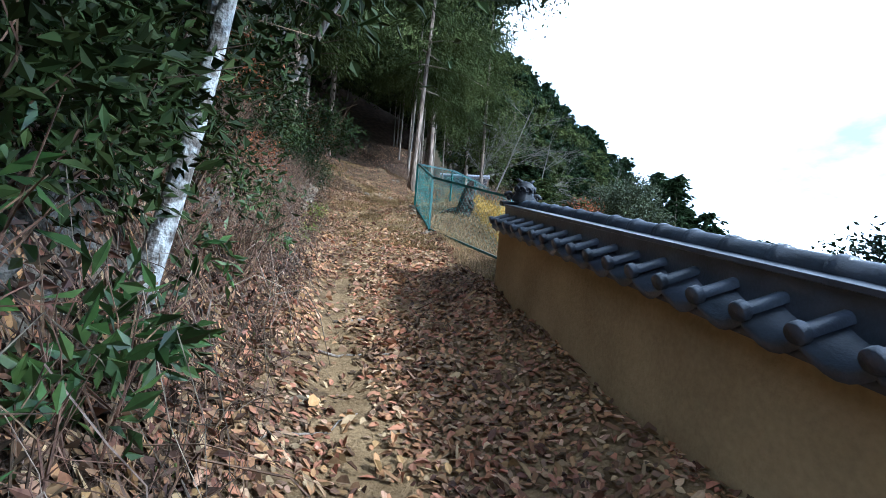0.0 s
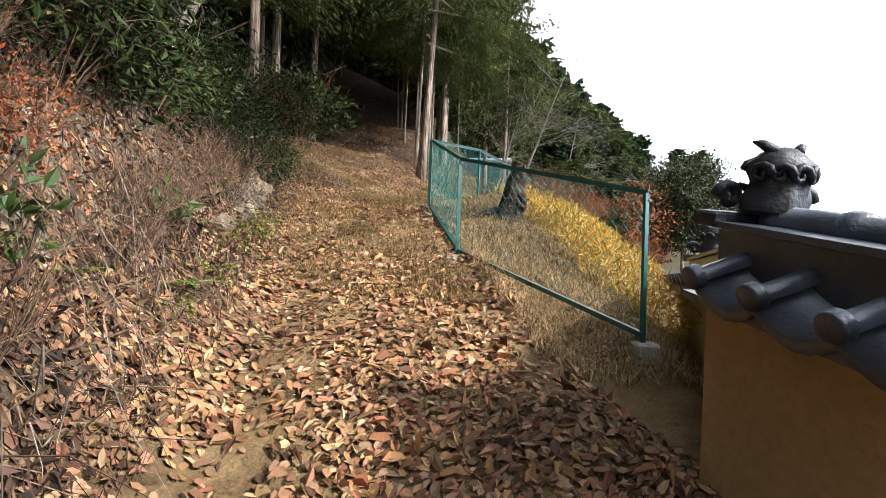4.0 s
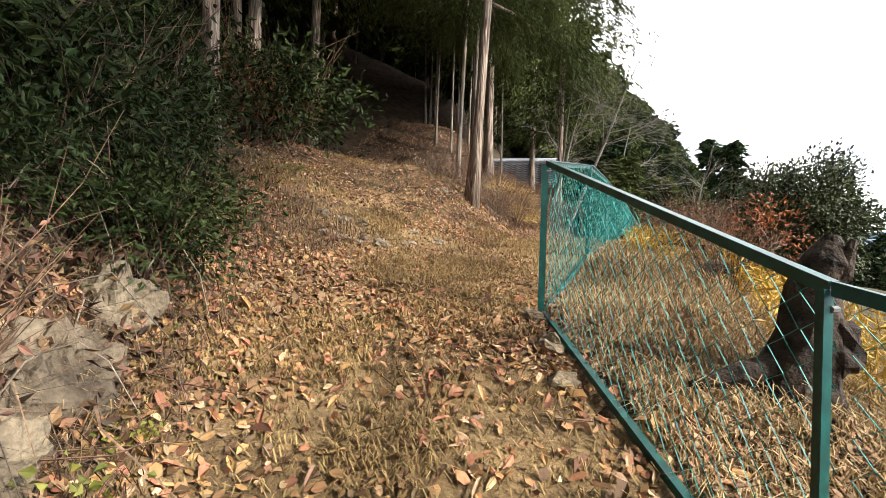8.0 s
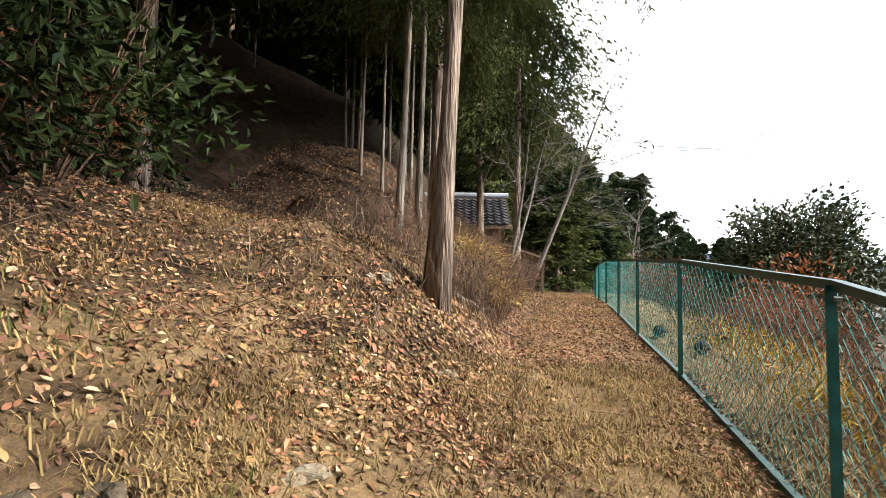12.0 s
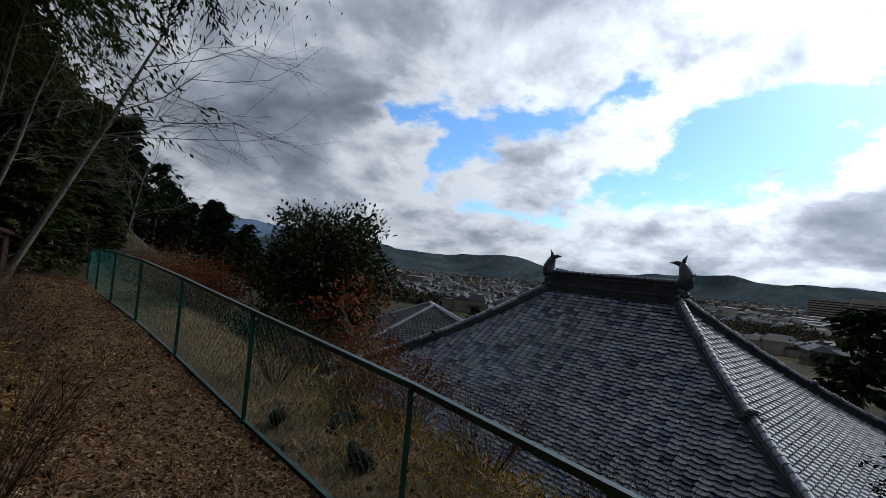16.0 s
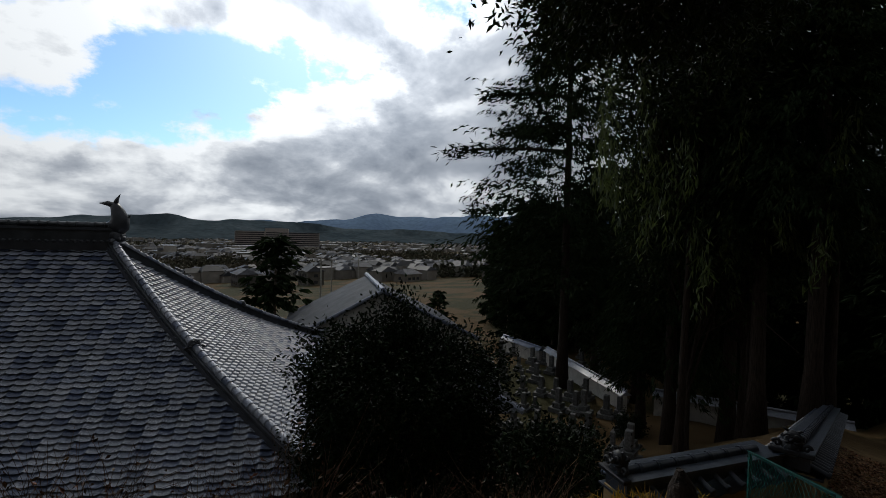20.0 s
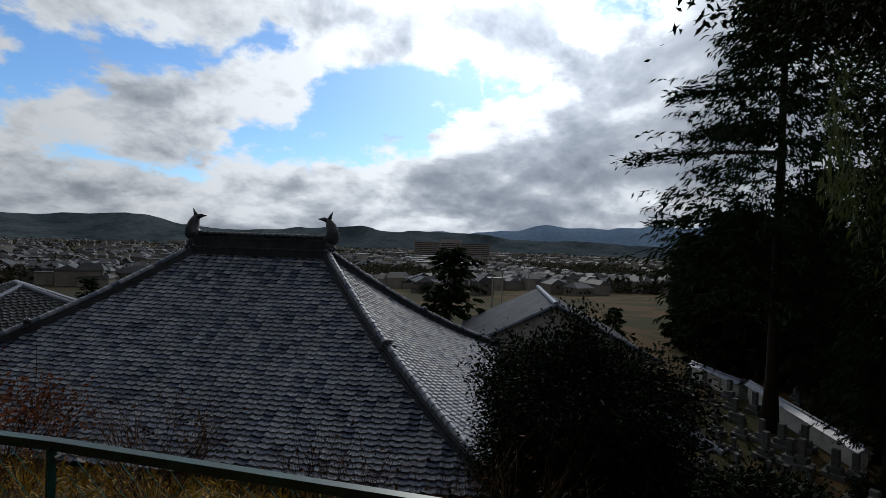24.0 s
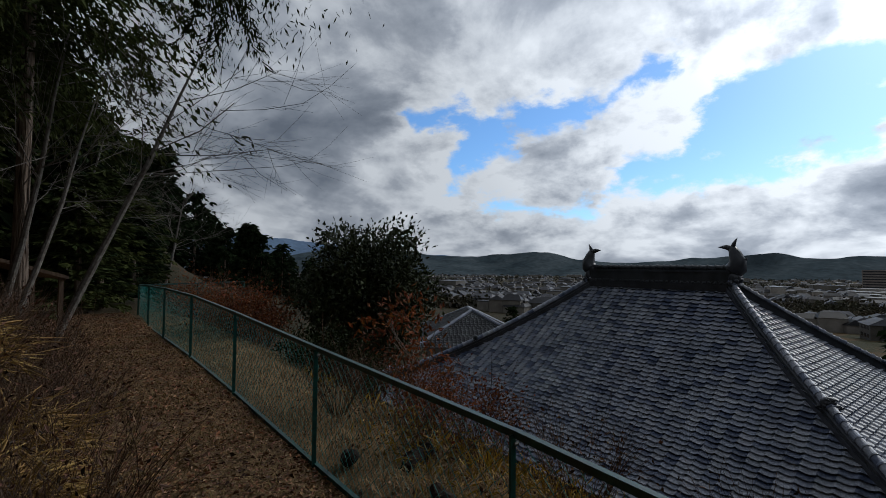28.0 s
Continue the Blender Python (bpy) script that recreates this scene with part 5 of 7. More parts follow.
for k in range(26):
    y = rng3.uniform(-8.6, -1.4)
    place_shrub(DRY, "tangle of dry brown bramble on the bank", float(fence_x(y)) - rng3.uniform(2.55, 3.7), y, rng3.uniform(0.45, 0.8), 0.30, "brambles on the bank", "bramble")
for x, y, sc in ((-1.15, -7.5, 1.05), (-1.35, -6.8, 1.0), (-0.75, -8.3, 0.9), (-1.6, -6.0, 0.95), (-2.1, -4.6, 0.9)):
    place_shrub(EVERGREEN, LAB, x, y, sc)
# the big dark bush where the bank ends
for x, y, s in ((-2.85, -0.9, 0.75), (-3.3, -0.1, 0.85), (-3.7, 0.8, 0.75), (-4.3, 1.7, 0.65), (-4.8, 2.6, 0.65), (-2.75, -1.9, 0.6)):
    place_shrub(EVERGREEN, "dense dark evergreen bush at the end of the bank", x, y, s)
for x, y, s in ((-2.2, -3.5, 0.55), (-2.45, -2.9, 0.65), (-2.35, -2.3, 0.5), (-2.75, -2.4, 0.75), (-2.45, -1.5, 0.5), (-2.75, -3.4, 0.8), (-2.1, -4.2, 0.6)):
    place_shrub(EVERGREEN, LAB, x, y, s)
for x, y, s in ((-4.4, 4.2, 0.9), (-4.9, 5.0, 1.0), (-5.6, 6.2, 1.1), (-4.9, 3.4, 1.0)):
    place_shrub(RUST if s < 1 else EVERGREEN, "dark shrub at the edge of the wood", x, y, s)
# dry stalks on the spur and by the level path
for k in range(34):
    y = rng3.uniform(4.8, 12.5)
    x = float(fence_x(y)) - rng3.uniform(1.75, 3.6)
    place_shrub(DRY, "tangle of dry brown stalks on the bank", x, y, rng3.uniform(0.32, 0.62), 0.34, "dry stalks on the spur", "dry_bush")
for x, y in ((-0.35, 6.3), (-0.15, 7.2), (0.1, 8.2), (-0.5, 5.7), (0.3, 9.3), (-0.7, 7.0), (-0.45, 7.9), (0.0, 9.0), (0.5, 10.4), (-0.3, 8.7)):
    place_shrub(DRY, "leafless purplish-brown twiggy bush beside the path", x, y, rng3.uniform(0.5, 0.8), 0.42, "twiggy bushes by the path", "twiggy_bush")


LEAF_YOUNG = material("young_leaf", (0.055, 0.095, 0.022), (0.026, 0.05, 0.014), 5.0, 0.4, per_island=0.5, spec=0.3, translucent=0.2)
YOUNG = [shrub_meshes("young", 120 + i, (0.22, 0.22, 0.30), 13, 6, 0.12, 0.048, LEAF_YOUNG, 5, clump=0.05, thick=0.006) for i in range(3)]
LEAF_HERB = material("yellowing_herb_leaf", (0.19, 0.19, 0.04), (0.09, 0.11, 0.022), 5.0, 0.5, per_island=0.5, spec=0.2, translucent=0.2)
HERB = [shrub_meshes("herb", 126 + i, (0.20, 0.20, 0.13), 16, 4, 0.055, 0.042, LEAF_HERB, 6, clump=0.05, thick=0.003) for i in range(2)]
for x, y, sc in ((-1.33, -2.52, 0.9), (-1.28, -2.25, 0.7), (-1.42, -1.95, 0.8), (-1.5, -1.6, 0.5), (-1.22, -2.85, 0.7), (-1.9, -2.2, 0.8), (-0.75, -4.1, 0.6), (-0.95, -3.5, 0.7)):
    place_shrub(HERB, "low herb with yellowing green leaves among the litter", x, y, sc, 0.12, "herbs at the foot of the bank", "herb")
for x, y, sc in ((0.40, -9.1, 0.8), (0.35, -9.75, 0.9), (-2.25, -0.85, 0.55), (-2.45, -0.4, 0.6)):
    place_shrub(EVERGREEN, "glossy evergreen shrub overhanging the bank", x, y, sc, 0.5, "saplings on the bank", "sapling")
for x, y, sc in ((1.0, -9.22, 0.8), (0.92, -9.0, 1.0), (0.8, -8.75, 0.9), (0.7, -9.3, 1.1), (-0.18, -6.02, 0.9), (-0.30, -6.25, 1.0), (-0.9, -5.0, 1.0), (-0.5, -6.9, 1.1), (-1.2, -3.6, 0.8), (0.2, -7.6, 0.9)):
    place_shrub(YOUNG, "young leafy evergreen sapling at the foot of the bank", x, y, sc, 0.26, "saplings on the bank", "sapling")


def fern_mesh(seed):
    rng = np.random.default_rng(seed)
    P, D = [], []
    for i in range(9):
        a = i * 0.7 + rng.uniform(-0.2, 0.2)
        ln = rng.uniform(0.35, 0.55)
        for k in np.linspace(0.12, 1, 20):
            r = ln * k
            p = np.array([math.cos(a) * r, math.sin(a) * r, 0.30 * k - 0.32 * k * k + 0.08])
            for s in (-1, 1):
                P.append(p)
                D.append([-math.sin(a) * s + 0.35 * math.cos(a), math.cos(a) * s + 0.35 * math.sin(a), -0.15])
    n = len(P)
    ks = np.tile(np.repeat(np.linspace(0.12, 1, 20), 2), 9)
    P, D = np.array(P), np.array(D)
    D /= np.linalg.norm(D, axis=1)[:, None]
    S = np.cross(D, np.array([0, 0, 1.0]))
    L = (0.105 * (1.05 - ks))[:, None]
    V = np.stack([P, P + D * L * 0.5 + S * 0.011, P + D * L, P + D * L * 0.5 - S * 0.011], 1).reshape(-1, 3)
    return np_mesh("fronds", V, np.arange(n * 4).reshape(-1, 4), LEAF_FERN)


LEAF_FERN = material("fern_frond", (0.20, 0.27, 0.06), (0.12, 0.17, 0.04), 4.0, 0.5, per_island=0.3, translucent=0.3)
FERNS = [fern_mesh(130 + i) for i in range(2)]
for i, (x, y, s) in enumerate(((-0.15, -8.9, 1.0), (-0.45, -6.95, 1.3), (-0.55, -6.5, 1.2), (-0.5, -8.2, 1.2), (-0.35, -6.1, 0.9), (-1.0, -5.0, 0.8), (-0.9, -3.9, 0.9), (-2.1, -3.4, 0.8),
                                  (0.1, -9.6, 0.8), (-2.6, 1.2, 0.6), (-0.95, -4.6, 0.6), (-3.1, 2.3, 0.7))):
    t = thing("fern", "green fern with arching fronds on the bank", "fern", "ferns on the bank")
    t.matrix_world = Matrix.Translation((x, y, gz(x, y) - 0.03)) @ Matrix.Rotation(i * 1.9, 4, "Z") @ Matrix.Diagonal((s, s, s, 1))
    part("fronds", FERNS[i % 2], None, t)


def broad_tree(name, label, x, y, h, r, crown_r, seed, mat=LEAF_DARK, lean=(0, 0), clumps=230, per=26, leaf=(0.13, 0.05), cz=None, group="", bark=BARK_PALE, clump=0.30, hollow=0.35):
    t = thing(name, label, "tree", group, at=(x, y, gz(x, y)))
    rng = np.random.default_rng(seed)
    part("trunk", stem(0, 0, h, r, lean, seed, 1.4, 14, 0.1), bark, t)
    cz = h if cz is None else cz
    for i in range(8):
        a = rng.uniform(0, 6.28)
        k = rng.uniform(0.5, 1.0)
        p = Vector((lean[0] * h * k, lean[1] * h * k, h * k))
        q = Vector((math.cos(a) * crown_r[0] * 0.42, math.sin(a) * crown_r[1] * 0.42, (cz - h * k) * 0.6 + rng.uniform(-0.2, 0.4) * crown_r[2]))
        g = Geo()
        limbs(g, rng, p, p + q, r * 0.4, 3, 0.5, 1)
        part("limb", g, bark, t)
    V, F = round_crown(seed, crown_r, clumps, per, leaf[0], leaf[1], clump, hollow)
    part("crown", np_mesh("crown", V + np.array([lean[0] * h, lean[1] * h, cz]), F, mat), None, t)
    return t


BANK = "trees on the bank"
broad_tree("evergreen_oak", "leaning tree with pale lichened bark on the bank", 0.34, -8.25, 2.6, 0.066, (0.85, 1.05, 0.75), 31, lean=(0.22, -0.02), cz=2.75, group=BANK, bark=LICHEN)
for i, (x, y, h) in enumerate(((-1.6, -5.4, 3.0), (-0.9, -6.6, 2.4), (-2.0, -4.2, 2.6),  (-2.3, -3.3, 3.2), (-2.9, -7.6, 3.4), (-3.3, -0.9, 3.6), (-1.3, -11.8, 3.0), (-3.6, -5.0, 4.2))):
    broad_tree("evergreen_oak", "dark leafy evergreen tree leaning over the bank", x, y, h, 0.06, (1.55, 1.6, 1.3), 140 + i, LEAF_DARK if i % 3 else LEAF_OLIVE, (0.08, 0.03), cz=h + 0.9, group=BANK)

# added oak, out of sight overhead, whose crown casts shade on the left bank
shade_oak = broad_tree("evergreen_oak", "evergreen tree added unseen over the path to shade the bank", -2.4, -2.7, 4.6, 0.085, (1.7, 1.7, 0.9), 161, lean=(0.46, 0.1), cz=4.9, group=BANK, clumps=260)
fz = gz(-2.4, -2.7)
g = Geo()
limbs(g, np.random.default_rng(163), (1.6, 0.4, 3.6), (5.4, -0.1, 5.8 - fz), 0.055, 4, 0.35, 2)
part("limb", g, BARK_PALE, shade_oak)
lobes = []
for i, (px, py, pz, rx, ry) in enumerate(((3.4, -2.9, 6.1, 1.7, 2.2), (1.8, -0.2, 6.2, 1.7, 2.0))):
    V, F = round_crown(619 + i, (rx, ry, 0.9), 420, 30, 0.15, 0.06, 0.3, 0.2)
    lobes.append((V + np.array([px + 2.4, py + 2.7, pz - fz]), F))
part("upper_crown", np_mesh("upper_crown", *join(lobes), LEAF_DARK), None, shade_oak)
over = broad_tree("evergreen_tree", "tall evergreen with long drooping leaves behind the garden wall", 12.0, -16.5, 15.0, 0.2, (3.4, 3.2, 3.6), 162, lean=(-0.05, 0.03), cz=9.5 - gz(12.0, -16.5), clumps=480, per=26, leaf=(0.36, 0.10), bark=BARK_DARK)
low_sprays = []
rds = np.random.default_rng(164)
fz = gz(12.0, -16.5)
for i in range(72):
    # shoots that hang from the crown in long strings of narrow leaves
    a, q = radians(rds.uniform(-162, -137)), rds.uniform(20.0, 24.5)
    top = 2.4 + q * math.tan(radians(rds.uniform(2, 30) - 0.9 * max(0, math.degrees(a) + 147)))
    ln = rds.uniform(1.6, 4.0)
    top = max(top, 2.4 + q * math.tan(radians(-12 + 1.2 * abs(math.degrees(a) + 152))) + ln)
    k = rds.random(60) ** 0.8
    P = np.stack([-1 - math.sin(a) * q + 0.5 * k * rds.normal(0, 1), 2.9 + math.cos(a) * q + 0.5 * k * rds.normal(0, 1), top - ln * k], 1) + rds.normal(0, 0.14, (60, 3))
    low_sprays.append(leaf_arrays(rds, P - np.array([12.0, -16.5, fz]), rds.normal(0, 0.35, (60, 3)) + np.array([0, 0, -1.0]), 0.46, 0.085))
part("lower_crown", np_mesh("lower_crown", *join(low_sprays), LEAF_OLIVE), None, over)["kind"] = "stuff"
# extra dense crowns, added to keep sunlight off the wood's interior
for i, (x, y) in enumerate(((-6.2, -1.5), (-6.8, 1.2), (-7.0, 3.8), (-8.4, 0.0), (-8.6, 5.6), (-6.4, -4.2), (-6.0, -7.0), (-9.5, 9.0), (-7.6, 8.2))):
    broad_tree("evergreen_oak", "dense evergreen tree added deep in the wood to block sun", x, y, 4.0, 0.08, (2.1, 2.1, 2.2), 300 + i, clumps=200, per=24, leaf=(0.24, 0.12), cz=5.6, group="evergreens in the wood", clump=0.4)

# ---- beyond the fence ----
broad_tree("camellia_tree", "rounded dark evergreen tree below the fence", 7.4, 12.2, 2.6, 0.10, (1.75, 1.75, 1.5), 33, LEAF_CHERRY, clumps=1100, per=24, leaf=(0.13, 0.07), cz=gz(7.4, 12.2) * -1 + 1.7, clump=0.17, hollow=0.3)
broad_tree("maple_tree", "small tree with orange-brown withered leaves", 5.1, 8.7, 1.6, 0.035, (0.75, 0.9, 1.15), 35, LEAF_RUST, clumps=75, per=10, leaf=(0.14, 0.05), cz=0.75 - gz(5.1, 8.7), clump=0.14)
broad_tree("bush_tree", "large dark evergreen bush below the path", 10.4, -2.1, 3.2, 0.10, (2.6, 2.4, 3.0), 36, LEAF_SHADED, clumps=2500, per=24, leaf=(0.135, 0.065), cz=-2.5 - gz(10.4, -2.1), clump=0.25, hollow=0.55)
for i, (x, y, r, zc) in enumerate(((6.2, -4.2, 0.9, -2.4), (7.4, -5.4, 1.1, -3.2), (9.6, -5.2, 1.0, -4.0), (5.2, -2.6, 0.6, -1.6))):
    broad_tree("bush_tree", "dark evergreen bush on the slope", x, y, 0.8, 0.04, (r, r, r * 0.8), 170 + i, LEAF_SHADED, clumps=120, per=18, leaf=(0.13, 0.065), cz=zc - gz(x, y), clump=0.18)
for i, (x, y) in enumerate(((4.8, 13.6), (5.3, 14.6), (5.7, 15.6), (5.2, 16.6), (6.6, 16.2), (6.2, 17.6), (4.6, 12.6), (7.2, 17.2), (6.0, 19.5), (7.4, 20.5), (9.0, 21.5), (8.2, 19.0))):
    place_shrub(RUST, "brown-leaved shrub along the lower side of the fence", x, y, rng3.uniform(1.1, 1.6), 0.4, "brown shrubs beyond the fence")
for x, y in ((2.7, 5.9), (3.3, 7.0)):
    place_shrub(RUST, "small shrub with orange-red leaves behind the fence", x, y, 0.75, 0.5, "shrubs behind the fence")
for x, y in ((2.9, 8.8), (3.4, 10.2), (3.3, 9.5)):
    place_shrub(EVERGREEN, "low evergreen shrub behind the fence", x + 0.9, y, rng3.uniform(0.6, 0.9), 0.3, "shrubs behind the fence")
for x, y in ((1.6, 2.4), (1.7, 1.6), (2.3, 4.6), (1.9, 3.4), (2.6, 5.6), (2.9, 6.6), (3.1, 7.6), (2.2, 6.1), (3.4, 8.4), (1.4, 0.9), (1.5, 3.0), (2.4, 7.4)):
    place_shrub(DRY, "tall dry weed stalks behind the fence", x, y, rng3.uniform(0.5, 0.8), 0.34, "weeds behind the fence", "weed_clump")


def blades(rng, P, length, width, lean, n_seg=2):
    """Bent grass blades as strips."""
    n = len(P)
    a = rng.uniform(0, 2 * np.pi, n)
    L = (length * rng.uniform(0.5, 1.25, n))[:, None]
    d = np.stack([np.cos(a), np.sin(a), np.zeros(n)], 1) * (lean * rng.uniform(0.3, 1.3, n))[:, None]
    s = np.stack([-np.sin(a), np.cos(a), np.zeros(n)], 1) * width
    up = np.array([0, 0, 1.0])
    m = P + (d * 0.4 + up * 0.62) * L
    t = P + (d * 1.15 + up * (0.85 - 0.35 * lean)) * L
    V = np.stack([P - s, P + s, m + s * 0.8, m - s * 0.8, t], 1)
    F1 = np.array([0, 1, 2, 3])[None] + 5 * np.arange(n)[:, None]
    V4 = V.reshape(-1, 3)
    F2 = np.array([3, 2, 4, 4])[None] + 5 * np.arange(n)[:, None]
    return V4, F1, F2[:, :3]


def blade_object(name, label, category, P, length, width, lean, mat, seed):
    rng = np.random.default_rng(seed)
    V, F4, F3 = blades(rng, P, length, width, lean)
    F = np.concatenate([F3, F4[:, [0, 1, 2]], F4[:, [0, 2, 3]]])
    return tagged(new(name, np_mesh(name, V, F, mat)), label, category, kind="stuff")


def scatter(rng, n, y0, y1, d0, d1, keep=None):
    y = rng.uniform(y0, y1, n)
    d = rng.uniform(d0, d1, n)
    x = fence_x(y) - d
    if keep is not None:
        k = rng.random(n) < keep(x, y, d)
        x, y, d = x[k], y[k], d[k]
    return np.stack([x, y, ground_z(x, y)], 1)


# yellow bamboo grass at the lip of the shelf
ry = np.random.default_rng(41)
P = np.concatenate([scatter(ry, 7600, -3.8, 0.4, -2.5, -1.25), scatter(ry, 1300, 0.4, 2.8, -2.3, -1.2), scatter(ry, 3600, 1.6, 6.6, -2.5, -0.35)])
P[:, 2] += ry.uniform(0.0, 1.0, len(P)) * np.interp(P[:, 1], [-2, -0.4, 0.6, 2.4, 6.0], [0.55, 0.5, 0.34, 0.22, 0.28])
V, F = leaf_arrays(ry, P, ry.normal(0, 0.7, (len(P), 3)) + np.array([0, 0, 0.5]), 0.12, 0.014)
P2 = scatter(ry, 700, 3.5, 9.0, -3.6, -0.9)
P2[:, 2] += ry.uniform(0.0, 0.12, len(P2))
V2, F2 = leaf_arrays(ry, P2, ry.normal(0, 0.7, (len(P2), 3)) + np.array([0, 0, 0.4]), 0.17, 0.028)
tagged(new("bamboo_grass", np_mesh("bamboo_grass", *join([(V, F), (V2, F2)]), LEAF_YELLOW)), "yellow dwarf bamboo at the lip of the slope", "bamboo grass", kind="stuff")

# straw on the shelf, dry grass on the path and the spur
rs = np.random.default_rng(43)
P = np.concatenate([scatter(rs, 34000, -3.6, 4.5, -1.7, -0.08), scatter(rs, 12000, 4.5, 15, -2.0, -0.1)])
blade_object("straw", "matted pale straw on the shelf behind the fence", "straw", P, 0.12, 0.0028, 1.35, STRAW_PALE, 44)
P = np.concatenate([scatter(rs, 92000, -3.0, 4.8, 0.1, 4.6, lambda x, y, d: (0.25 + 0.75 * (vnoise(x * 1.6, y * 1.6, 4) > 0.05)) * (1 - 0.5 * smooth_step(2.0, 3.4, d) * smooth_step(1.2, 3.0, y))),
                    scatter(rs, 14000, 4.0, 18, 0.05, 1.7, lambda x, y, d: 0.2 + 0.8 * (vnoise(x * 1.8, y * 1.8, 6) > 0.1)),
                    scatter(rs, 4000, 4.6, 13, 1.6, 3.0)])
blade_object("dry_grass", "short dry yellow grass on the path and bank", "grass", P, 0.075, 0.0036, 1.3, STRAW, 45)
STRAW_GOLD = material("golden_straw", (0.50, 0.345, 0.12), (0.30, 0.19, 0.06), 2.0, 0.8, per_island=0.35, translucent=0.08)
for x, y, r in ((-0.68, 8.05, 0.55), (-0.45, 7.2, 0.45), (-0.62, 6.4, 0.38), (-0.95, 7.5, 0.42)):
    # long dry grass bent over in a tuft
    q = rand_dirs(rs, 700)
    q[:, 2] = np.abs(q[:, 2])
    P = q * np.array([r, r, r * 0.8]) * rs.uniform(0.5, 1.0, (700, 1)) + np.array([x, y, gz(x, y) - 0.03])
    V, F = leaf_arrays(rs, P, q * np.array([1, 1, 0.3]) + rs.normal(0, 0.35, (700, 3)) + np.array([0, 0, -0.35]), 0.26, 0.012)
    tagged(new("grass_tussock", np_mesh("grass_tussock", V, F, STRAW_GOLD)), "golden tussock of long dry grass on the bank", "grass", "tussocks by the trunk")
P = scatter(rs, 2600, -10, 4.0, 2.1, 3.4, lambda x, y, d: 1.0 * (vnoise(x * 2.0, y * 2.0, 8) > 0.15))
blade_object("grass_tufts", "olive grass tufts at the foot of the bank", "grass", P, 0.12, 0.004, 0.8, LEAF_OLIVE, 46)


P = np.concatenate([scatter(rs, 8000, -12, -4.0, 2.0, 4.3), scatter(rs, 10000, -4.0, 1.6, 2.0, 4.3), scatter(rs, 9000, 4.6, 12, 1.7, 4.0)])
blade_object("dead_stalks", "matted dead brown stalks over the bank", "stalks", P, 0.15, 0.0028, 1.25, STALK, 47)
# withered leaves still caught in the tangle of the bank
rb = np.random.default_rng(48)
P = np.concatenate([scatter(rb, 15000, -12, -0.6, 2.15, 4.6), scatter(rb, 3600, 0.5, 9, -2.7, -0.3), scatter(rb, 11000, 0.7, 13, 1.6, 7.0)])
P[:, 2] += rb.uniform(0, 0.30, len(P)) * smooth_step(1.9, 3.0, fence_x(P[:, 1]) - P[:, 0]) * np.where(P[:, 1] > 0.5, 0.15, 1.0) + 0.01
Vb, Fb = leaf_arrays(rb, P, rb.normal(0, 0.7, (len(P), 3)) + np.array([0.25, 0, -0.4]), np.where(P[:, 1] > 0.5, 0.05, 0.078), np.where(P[:, 1] > 0.5, 0.026, 0.036), 0.35)
tagged(new("withered_leaves", np_mesh("withered_leaves", Vb, Fb, LEAF_BROWN)), "withered dark brown leaves hanging in the bank's tangle", "leaves", kind="stuff")


# fallen leaves
def flat_leaves(rng, P, length, width):
    n = len(P)
    a = rng.uniform(0, 2 * np.pi, n)
    L = length * np.clip(rng.lognormal(-0.12, 0.38, n), 0.35, 1.9)
    W = width * rng.uniform(0.7, 1.25, n)
    e = 0.08
    gxn = (ground_z(P[:, 0] + e, P[:, 1]) - ground_z(P[:, 0] - e, P[:, 1])) / (2 * e)
    gyn = (ground_z(P[:, 0], P[:, 1] + e) - ground_z(P[:, 0], P[:, 1] - e)) / (2 * e)
    dx, dy = np.cos(a), np.sin(a)
    D = np.stack([dx, dy, np.clip(gxn * dx + gyn * dy, -1.5, 1.5) + rng.normal(0, 0.22, n)], 1)
    S = np.stack([-dy, dx, np.clip(-gxn * dy + gyn * dx, -1.5, 1.5) + rng.normal(0, 0.30, n)], 1)
    up = np.array([0, 0, 1.0])
    c = rng.normal(0.10, 0.16, n)[:, None]
    L, W = L[:, None], W[:, None]
    P = P + up * (0.006 + 0.022 * rng.random(n)[:, None])
    c2 = c * rng.uniform(0.1, 1.2, (n, 1))
    a1, a2 = P + D * L * rng.uniform(0.16, 0.32, (n, 1)), P + D * L * rng.uniform(0.55, 0.78, (n, 1))
    w1, w2 = W * rng.uniform(0.30, 0.48, (n, 1)), W * rng.uniform(0.28, 0.5, (n, 1))
    V = np.stack([P, a1 + S * w1 + up * c * L * 0.8, a2 + S * w2 + up * c * L, P + D * L + up * c * L * rng.normal(0, 0.6, (n, 1)), a2 - S * w2 + up * c2 * L, a1 - S * w1 + up * c2 * L * 0.8], 1).reshape(-1, 3)
    k = 6 * np.arange(n)[:, None]
    return V, np.concatenate([np.array([[0, 1, 2, 3]]) + k, np.array([[0, 3, 4, 5]]) + k])


def tread(x, y, d):
    """How thickly leaves lie: little on the trodden line, much along the wall and the bank."""
    line = np.exp(-((d - 1.62 + 0.1 * np.sin(y * 1.3)) / 0.22) ** 2)
    line = line * smooth_step(-3.0, -5.0, y)
    steep = smooth_step(2.35, 2.8, d)
    return np.clip((0.68 + 0.5 * fbm(x * 1.1, y * 1.1, 12)) * (1 - 0.93 * line) * (1 - 0.62 * steep) * (1 - 0.45 * smooth_step(-4.0, -1.5, y)), 0.03, 1)


